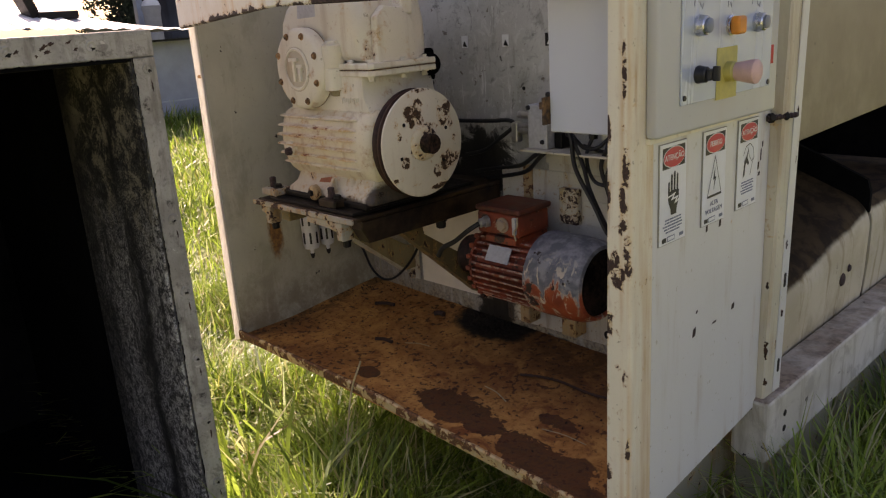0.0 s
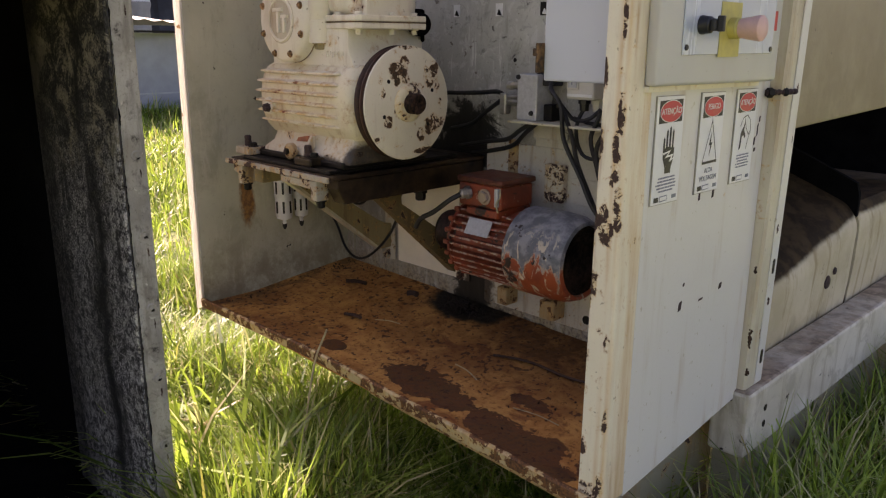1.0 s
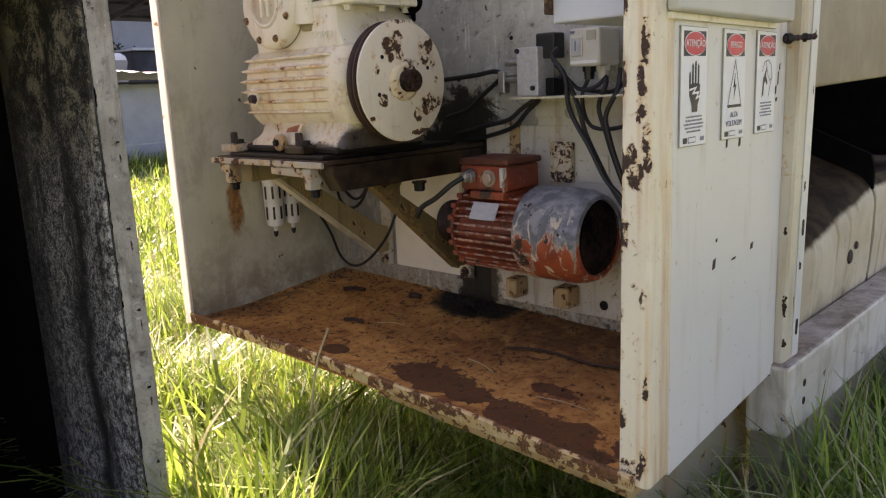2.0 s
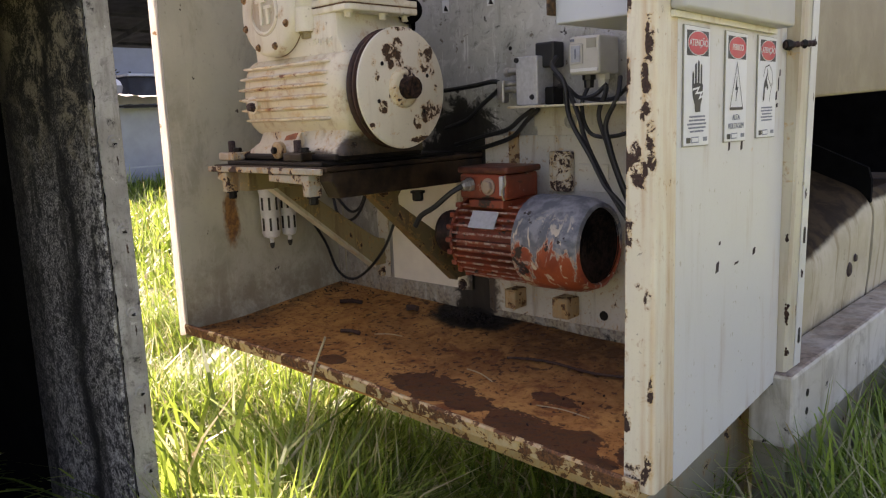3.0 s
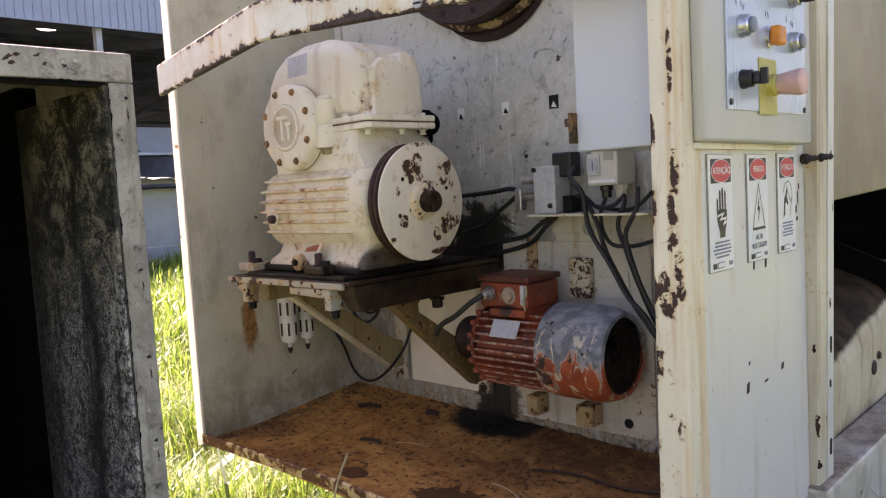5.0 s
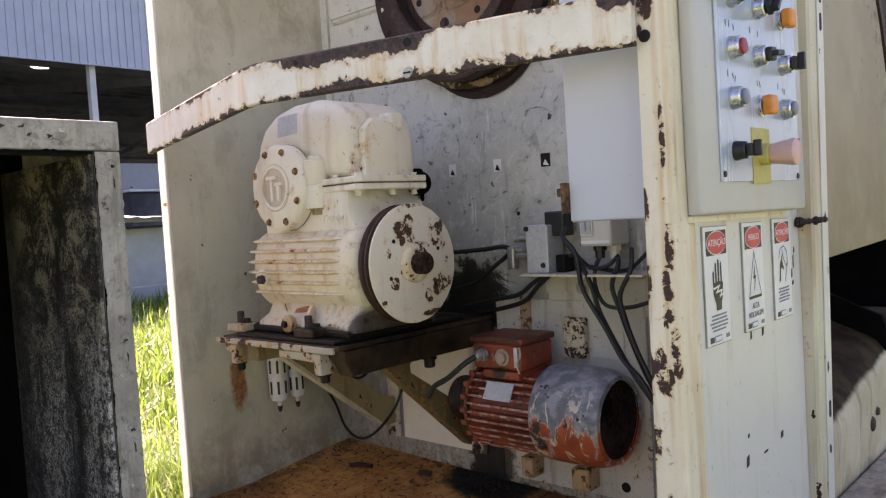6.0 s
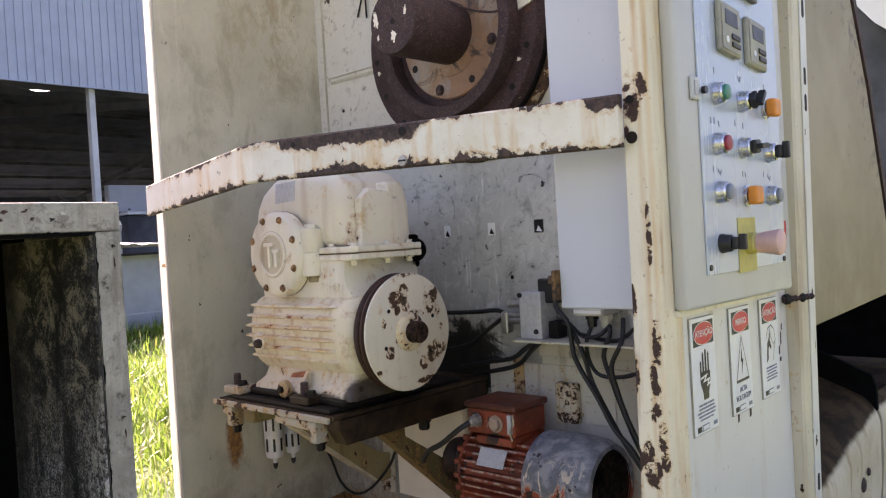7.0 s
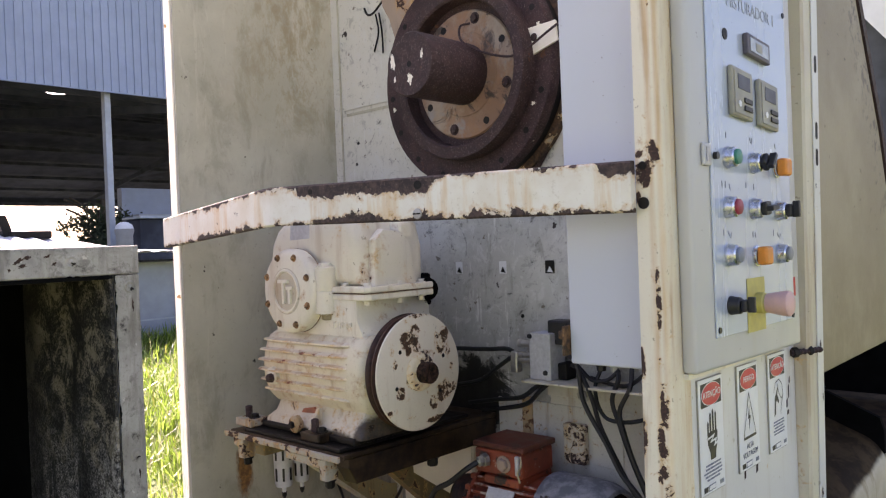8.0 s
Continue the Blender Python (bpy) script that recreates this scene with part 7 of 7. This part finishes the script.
    part("sheath", swept([(-1.27, 0.45, 0.70), (-1.25, 0.46, 0.66), (-1.22, 0.45, 0.61), (-1.175, 0.45, 0.59), (-1.13, 0.45, 0.61), (-1.105, 0.46, 0.66), (-1.12, 0.475, 0.67), (-1.15, 0.475, 0.625), (-1.19, 0.475, 0.612), (-1.235, 0.475, 0.64), (-1.27, 0.47, 0.68)], 0.0042, 6), "rubber", loop, "", True)
    loop = thing("thin_wire", "thin black wire drooping to the floor corner", "wire")
    part("sheath", swept([(-1.0, 0.47, 0.60), (-1.03, 0.45, 0.52), (-1.10, 0.44, 0.45), (-1.18, 0.45, 0.42), (-1.25, 0.46, 0.44), (-1.27, 0.44, 0.52), (-1.275, 0.38, 0.62)], 0.004, 6), "rubber", loop, "", True)

    for k, (yy, r) in enumerate(((0.232, 0.026), (0.290, 0.022))):
        f = thing("air_filter", "white air filter bowl with slots, hung on the side sheet", "air filter", "air filters")
        c = (-1.235, yy, 0.705)
        part("head", box(c[0] - 0.045, c[0] + 0.024, yy - 0.026, yy + 0.026, 0.70, 0.74, 0.004), "steel", f, "grey head")
        bowl = part("bowl", spun(c, (0, 0, -1), [(0, r), (0.012, r + 0.002), (0.02, r), (0.125, r * 0.93), (0.135, r * 0.8), (0.14, 0.006), (0.152, 0.005), (0.153, 0)], 24), "filter", f, "", True)
        part("drain_knob", spun((c[0], yy, 0.5535), (0, 0, -1), [(0, 0.007), (0.01, 0.006), (0.016, 0.003)], 12), "black", bowl)
        for zz in (0.66, 0.605):
            for a in (-60, -15, 30):
                u = Vector((math.cos(radians(a - 20)), math.sin(radians(a - 20)), 0))
                p = Vector(c) + u * (r + 0.0003)
                bm = box(-0.0006, 0.0006, -0.003, 0.003, -0.017, 0.017)
                bmesh.ops.transform(bm, matrix=Matrix.Translation((p.x, p.y, zz)) @ Matrix.Rotation(radians(a - 20), 4, "Z"), verts=bm.verts)
                part("slot", bm, "black", bowl)


build_gear()

# ---------------------------------------------------------------- litter on the floor sheet


def build_litter():
    rnd = random.Random(3)
    sticks = [((-0.53, 0.215), (-0.445, 0.195), "straw", 0.0014), ((-0.86, 0.25), (-0.79, 0.275), "straw", 0.0012), ((-0.31, 0.16), (-0.20, 0.17), "straw", 0.0011), ((-0.945, 0.215), (-0.89, 0.228), "twig", 0.005), ((-1.12, 0.36), (-1.06, 0.385), "twig", 0.006), ((-0.91, 0.41), (-0.88, 0.42), "twig", 0.008)]
    for (x0, y0), (x1, y1), mat, r in sticks:
        t = thing("straw" if mat == "straw" else "twig", "dry straw lying on the rusty floor sheet" if mat == "straw" else "dark twig lying on the rusty floor sheet", "straw" if mat == "straw" else "twig", "litter on the floor sheet")
        z0, z1 = floor_z(x0, y0) + r + 0.002, floor_z(x1, y1) + r + 0.002
        part("stalk", swept([(x0, y0, z0), ((x0 + x1) / 2, (y0 + y1) / 2 + 0.004, (z0 + z1) / 2 + 0.002), (x1, y1, z1)], r, 6, None, 4), mat, t)
    wire = thing("old_wire", "old rusty wire lying on the floor sheet", "wire")
    pts = [(-0.49 + 0.05 * k, 0.30 + 0.012 * math.sin(1.1 * k) + 0.01 * k, 0) for k in range(9)]
    part("strand", swept([(x, y, floor_z(x, y) + 0.006) for x, y, _ in pts], 0.0032, 6), "twig", wire, "", True)
    bm = bmesh.new()
    for _ in range(620):
        a, d = rnd.uniform(0, 6.28), abs(rnd.gauss(0, 1))
        x, y = -0.74 + 0.055 * d * math.cos(a), 0.455 + 0.026 * d * math.sin(a)
        y = min(y, 0.49)
        s = rnd.uniform(0.001, 0.0035)
        z = floor_z(x, y) + s * 0.6 + max(0, 0.016 - 0.2 * abs(x + 0.74)) * rnd.random()
        bmesh.ops.create_icosphere(bm, subdivisions=1, radius=s, matrix=Matrix.LocRotScale((x, y, z), Euler((a, d, 0)), (1, rnd.uniform(0.5, 1), 0.7)))
    tagged(part("dirt_heap", bm, "dirt"), "heap of greasy black dirt on the floor sheet", "dirt", kind="stuff")
    bm = bmesh.new()
    for _ in range(130):
        x, y = rnd.uniform(-1.27, -0.05), rnd.choice((rnd.uniform(0.0, 0.49), rnd.uniform(0.4, 0.49)))
        if rnd.random() < 0.4:
            x = -1.27 + abs(rnd.gauss(0, 0.03))
        s = rnd.uniform(0.0012, 0.004)
        bmesh.ops.create_icosphere(bm, subdivisions=1, radius=s, matrix=Matrix.LocRotScale((x, y, floor_z(x, y) + s * 0.5 + 0.001), Euler((x * 9, y * 9, 0)), (1, 0.7, 0.5)))
    tagged(part("floor_crumbs", bm, "twig"), "scattered rust flakes and crumbs", "dirt", kind="stuff")
    stalk = thing("dry_stalk", "dry grass stalk leaning on the floor lip", "grass stalk")
    part("stalk", swept([(-0.765, -0.10, 0.0), (-0.76, -0.05, 0.2), (-0.755, -0.02, 0.345), (-0.73, 0.0, 0.43)], 0.0024, 6), "straw", stalk)


build_litter()


# ---------------------------------------------------------------- far yard


def build_far():
    wall = thing("yard_wall", "low blue-grey yard wall with a pale band, grass at its foot", "wall")
    part("wall_body", box(-9.8, -9.5, -2, 12, -0.1, 1.12), "blue_wall", wall)
    part("band", box(-9.5, -9.494, -2, 12, 0.34, 0.36), "column", wall)
    for y in (0.6, 2.6, 4.6, 6.6):
        part("wall_joint", box(-9.499, -9.493, y, y + 0.03, 0, 1.12), "column", wall)
    sheet = thing("roofing_sheets", "bright corrugated roofing sheets lying over the yard wall", "roofing")
    for k in range(4):
        bm = bmesh.new()
        n, y0 = 40, -2.2 + 2.1 * k
        rows = [[bm.verts.new((x, y0 + 2.2 * j / n, 1.2 + h * max(0.12, min(1.0, (4.5 - y0 - 2.2 * j / n) / 1.8)) + 0.06 * max(0.0, 4.6 - y0 - 2.2 * j / n) + 0.012 * math.sin(j * 1.57) + 0.01 * k)) for j in range(n + 1)] for x, h in ((-9.3, 0.0), (-11.0, 0.33), (-13.0, 0.38))]
        for a, b in zip(rows, rows[1:]):
            for j in range(n):
                bm.faces.new((a[j], a[j + 1], b[j + 1], b[j]))
        part("sheet", bm, "bright_sheet", sheet, "", True)
    part("under_beam", box(-9.49, -9.3, -2.2, 6.3, 1.125, 1.15), "grease", sheet)
    scrap = thing("scrap_seat", "dark scrap seat lying on the roofing sheets", "scrap")
    part("base", box(-10.6, -10.1, 2.45, 2.95, 1.48, 1.58, 0.02), "grease", scrap)
    part("back", prism([(2.4, 1.50), (2.52, 1.50), (2.42, 1.78), (2.3, 1.78)], 0, -10.5, -10.15, 0.01), "grease", scrap)
    # Hall with an open side.
    hall = thing("industrial_hall", "open-sided industrial hall with blue-grey corrugated fascia", "hall")
    x = -23.7
    bm = bmesh.new()
    rows = [[], []]
    for j in range(240):
        for dy, dx in ((0, 0), (0.17, 0), (0.18, 0.045), (0.24, 0.045)):
            for row, z in zip(rows, (6.38, 9.9)):
                row.append(bm.verts.new((x + dx, -22 + 0.25 * j + dy, z)))
    for j in range(len(rows[0]) - 1):
        bm.faces.new((rows[0][j], rows[0][j + 1], rows[1][j + 1], rows[1][j]))
    part("fascia", bm, "blue_sheet", hall)
    # Unseen slab, added to keep sunlit ground from brightening the roof's underside.
    part("hall_floor", box(x - 38, x + 3, -22, 38, -0.05, 0.03), "hall_dark", hall, "unseen dark floor, added to cut bounced light")
    part("eave_flashing", box(x - 0.02, x + 0.06, -22, 38, 6.35, 6.385), "blue_sheet", hall)
    part("eave_beam", box(x - 0.4, x - 0.02, -22, 38, 6.46, 6.7), "hall_dark", hall)
    for y in (-18, -9, 9.88, 19.2, 28):
        part("column", box(x - 0.45, x - 0.2, y - 0.1, y + 0.1, -0.1, 6.45, 0.02), "column", hall)
    roof = prism([(x - 0.05, 6.6), (x - 18, 9.0), (x - 38, 5.9), (x - 38, 6.1), (x - 18, 9.2), (x - 0.05, 6.8)], 1, -22, 38)
    part("roof", roof, "hall_dark", hall)
    for k in range(11):
        dx = 1.5 + 3.3 * k
        z = 6.5 + 2.4 * dx / 18 if dx < 18 else 8.9 - 3.1 * (dx - 18) / 20
        part("purlin", box(x - dx - 0.08, x - dx + 0.08, -22, 38, z - 0.22, z - 0.02), "hall_dark", hall)
    for y in (-12, 0, 12, 24):
        part("truss", prism([(x - 0.05, 6.2), (x - 18, 8.6), (x - 37.9, 5.4), (x - 37.9, 5.2), (x - 18, 8.2), (x - 0.05, 5.95)], 1, y, y + 0.12), "hall_dark", hall)
    part("tie_beam", box(x - 20.1, x - 20, -22, 38, 4.3, 4.5), "hall_dark", hall)
    part("back_fascia", box(x - 38.2, x - 38, -22, 38, 5.3, 6.1), "hall_dark", hall)
    lamp = thing("hall_lamp", "round hanging hall lamp with milky glass", "lamp")
    part("shade", spun((x - 2.0, 9.06, 6.82), (0, 0, -1), [(0, 0.12), (0.1, 0.36), (0.18, 0.4)], 24), "column", lamp, "", True)
    part("glass", spun((x - 2.0, 9.06, 6.64), (0, 0, -1), [(0, 0.39), (0.06, 0.3), (0.09, 0)], 24), "lamp_glass", lamp, "", True)
    shed = thing("pale_blue_shed", "pale blue shed wall with dark opening", "shed")
    part("wall_body", box(-30.4, -30, 13.0, 30, -0.1, 3.95), "blue_sheet", shed)
    part("canopy", box(-30, -29.0, 13.2, 30, 2.75, 2.85), "column", shed)
    part("door_opening", box(-29.99, -29.9, 13.4, 19.5, -0.1, 2.7), "hall_dark", shed)
    bin_ = thing("dark_container", "dark grey container beside the shed", "container")
    part("body", box(-22.5, -21.5, 9.62, 13, -0.1, 2.3, 0.05), "hall_dark", bin_)
    part("lid", box(-22.6, -21.4, 9.58, 13.05, 2.3, 2.38, 0.02), "column", bin_)
    tank = thing("white_tank", "white round tank with domed lid", "tank")
    part("body", spun((-19.5, 8.22, -0.1), (0, 0, 1), [(0, 0.21), (1.85, 0.21), (1.95, 0.24), (2.03, 0.24)], 28), "pale_concrete", tank, "", True)
    part("lid", spun((-19.5, 8.22, 1.935), (0, 0, 1), [(0, 0.23), (0.1, 0.2), (0.17, 0.1), (0.19, 0)], 28), "sign_white", tank, "", True)
    # A tree beyond.
    rnd = random.Random(5)
    tree = thing("tree", "dark leafy tree beyond the hall", "tree")
    base = Vector((-27.5, 10.95, -0.1))
    bm = bmesh.new()
    swept([base, base + Vector((0.1, 0, 1.0)), base + Vector((0.0, 0.1, 2.2)), base + Vector((0.1, 0.2, 3.4))], 0.12, 8, bm, 3)
    for k in range(9):
        a = rnd.uniform(0, 6.28)
        s = base + Vector((0, 0, rnd.uniform(1.2, 2.8)))
        swept([s, s + Vector((0.5 * math.cos(a), 0.5 * math.sin(a), 0.4)), s + Vector((1.1 * math.cos(a), 1.1 * math.sin(a), 0.7))], 0.04, 6, bm, 2)
    part("trunk", bm, "bark", tree, "", True)
    verts, faces = [], []
    clumps = [base + Vector((rnd.gauss(0, 0.5), rnd.gauss(0, 0.42), rnd.uniform(1.3, 3.0))) for _ in range(46)]
    for c in clumps:
        for _ in range(60):
            p = c + Vector((rnd.gauss(0, 0.2), rnd.gauss(0, 0.2), rnd.gauss(0, 0.16)))
            u = Vector((rnd.gauss(0, 1), rnd.gauss(0, 1), rnd.gauss(0, 1))).normalized()
            w = u.orthogonal().normalized()
            i = len(verts)
            verts += [p - u * 0.1, p + w * 0.04, p + u * 0.1, p - w * 0.04]
            faces.append((i, i + 1, i + 2, i + 3))
    me = bpy.data.meshes.new("crown")
    me.from_pydata(verts, [], faces)
    me.materials.append(M["leaf"])
    crown = new("crown", me)
    crown.parent = tree
    # Workshop roof behind the trough.
    shop = thing("workshop_roof", "dark open workshop with a pale fascia behind the trough", "workshop")
    part("fascia", prism([(-8, 8.9), (-2.84, 4.35), (-2.5, 3.9), (0, 1.8), (3, 1.8), (3, 8), (-4, 10)], 1, 12, 12.2), "bright_sheet", shop)
    part("wall_body", prism([(-8, -0.1), (3, -0.1), (3, 4), (-8, 8.8)], 1, 12.3, 12.6), "hall_dark", shop)


build_far()

# ---------------------------------------------------------------- grass


def build_grass():
    rnd = random.Random(11)
    verts, faces = [], []

    def blade(x, y, h, w, lean, turn):
        i = len(verts)
        base = Vector((x, y, ground_height(x, y) - 0.01))
        away, side = Vector((math.cos(turn), math.sin(turn), 0)), Vector((-math.sin(turn), math.cos(turn), 0))
        steps = ((0, 1.0), (0.35, 0.95), (0.68, 0.7), (1.0, 0.0))
        for s, k in steps:
            c = base + Vector((0, 0, h * (s - 0.25 * lean * s * s))) + away * (h * lean * s * s)
            if k:
                verts.extend((c - side * w * k, c + side * w * k))
            else:
                verts.append(c)
        faces.extend(((i, i + 1, i + 3, i + 2), (i + 2, i + 3, i + 5, i + 4), (i + 4, i + 5, i + 6)))

    def free(x, y):
        if -2.02 < x < 0.2 and -1.45 < y < -0.40 or -2.02 < x < -0.8 and -1.45 < y < -0.34:
            return False
        return not (-0.66 < x < 0.04 and y > 0.5)

    def field(n, x0, x1, y0, y1, h0, h1, w):
        for _ in range(n):
            x, y = rnd.uniform(x0, x1), rnd.uniform(y0, y1)
            if not free(x, y):
                continue
            tuft = 0.55 + 0.75 * noise.noise((x * 2.2, y * 2.2, 0.3)) + 0.25
            h = max(0.04, rnd.uniform(h0, h1) * tuft)
            blade(x, y, h, w * rnd.uniform(0.6, 1.3), rnd.uniform(0.1, 1.15), rnd.uniform(0, 6.283))

    field(3300, -1.5, 0.05, -0.75, 0.0, 0.08, 0.27, 0.0046)
    field(3000, -1.1, -0.5, -0.45, 0.02, 0.1, 0.3, 0.0042)
    field(1500, -0.5, -0.02, -0.45, 0.0, 0.08, 0.24, 0.004)
    field(500, -1.1, -0.5, -0.36, -0.1, 0.2, 0.4, 0.0045)
    field(9000, -2.6, -0.05, 0.0, 0.7, 0.08, 0.26, 0.0032)
    field(4000, -2.6, -1.25, -0.36, 0.9, 0.1, 0.32, 0.0035)
    field(7000, -4.5, -1.4, -0.3, 2.4, 0.1, 0.3, 0.004)
    field(14000, -9.4, -3.5, -0.3, 5.5, 0.1, 0.3, 0.008)
    field(3000, -9.45, -8.9, 0, 6, 0.2, 0.5, 0.009)
    field(9500, 0.045, 0.8, -0.1, 2.6, 0.1, 0.34, 0.0032)
    field(9000, -6.5, -1.4, -1.9, 2.0, 0.06, 0.22, 0.005)
    field(14000, -7.0, 6.0, 0.9, 8.0, 0.08, 0.28, 0.008)
    field(9000, 0.9, 6.0, -4.0, 3.0, 0.06, 0.22, 0.008)
    field(7000, -5.0, 0.9, -6.0, -1.5, 0.06, 0.22, 0.009)
    field(2600, -1.0, -0.5, -0.14, 0.05, 0.12, 0.27, 0.0032)
    field(1700, -0.5, -0.03, -0.2, 0.02, 0.08, 0.26, 0.003)
    field(2500, -1.2, -0.03, 0.14, 0.5, 0.12, 0.27, 0.004)
    field(2600, -1.0, 0.0, -0.5, -0.1, 0.1, 0.3, 0.0022)
    for _ in range(26):
        blade(rnd.uniform(-0.98, -0.8), rnd.uniform(-0.34, -0.2), rnd.uniform(0.25, 0.45), 0.0075, rnd.uniform(0.1, 0.5), rnd.uniform(0, 6.28))
    # Broad bent blades in front of the duct, and dry stems fallen flat between the tufts.
    for _ in range(60):
        blade(rnd.uniform(-1.15, -0.55), rnd.uniform(-0.36, -0.02), rnd.uniform(0.25, 0.5), rnd.uniform(0.005, 0.008), rnd.uniform(0.5, 1.4), rnd.uniform(0, 6.28))
    for _ in range(5200):
        x, y, a, s = rnd.uniform(-1.9, -0.5), rnd.uniform(-0.34, 0.5), rnd.uniform(0, 6.28), rnd.uniform(0.04, 0.16)
        if not free(x, y):
            continue
        i = len(verts)
        d, z = Vector((math.cos(a), math.sin(a), 0)), ground_height(x, y) + rnd.uniform(0.02, 0.1)
        p, side, up = Vector((x, y, z)), Vector((-math.sin(a), math.cos(a), 0)) * 0.002, Vector((0, 0, rnd.uniform(-0.02, 0.05)))
        verts.extend((p - side, p + side, p + d * s + side + up, p + d * s - side + up))
        faces.append((i, i + 1, i + 2, i + 3))
    me = bpy.data.meshes.new("grass")
    me.from_pydata(verts, [], faces)
    me.materials.append(M["grass"])
    tagged(new("grass", me), "long uncut yellow-green grass with dry stalks", "grass", kind="stuff")


build_grass()
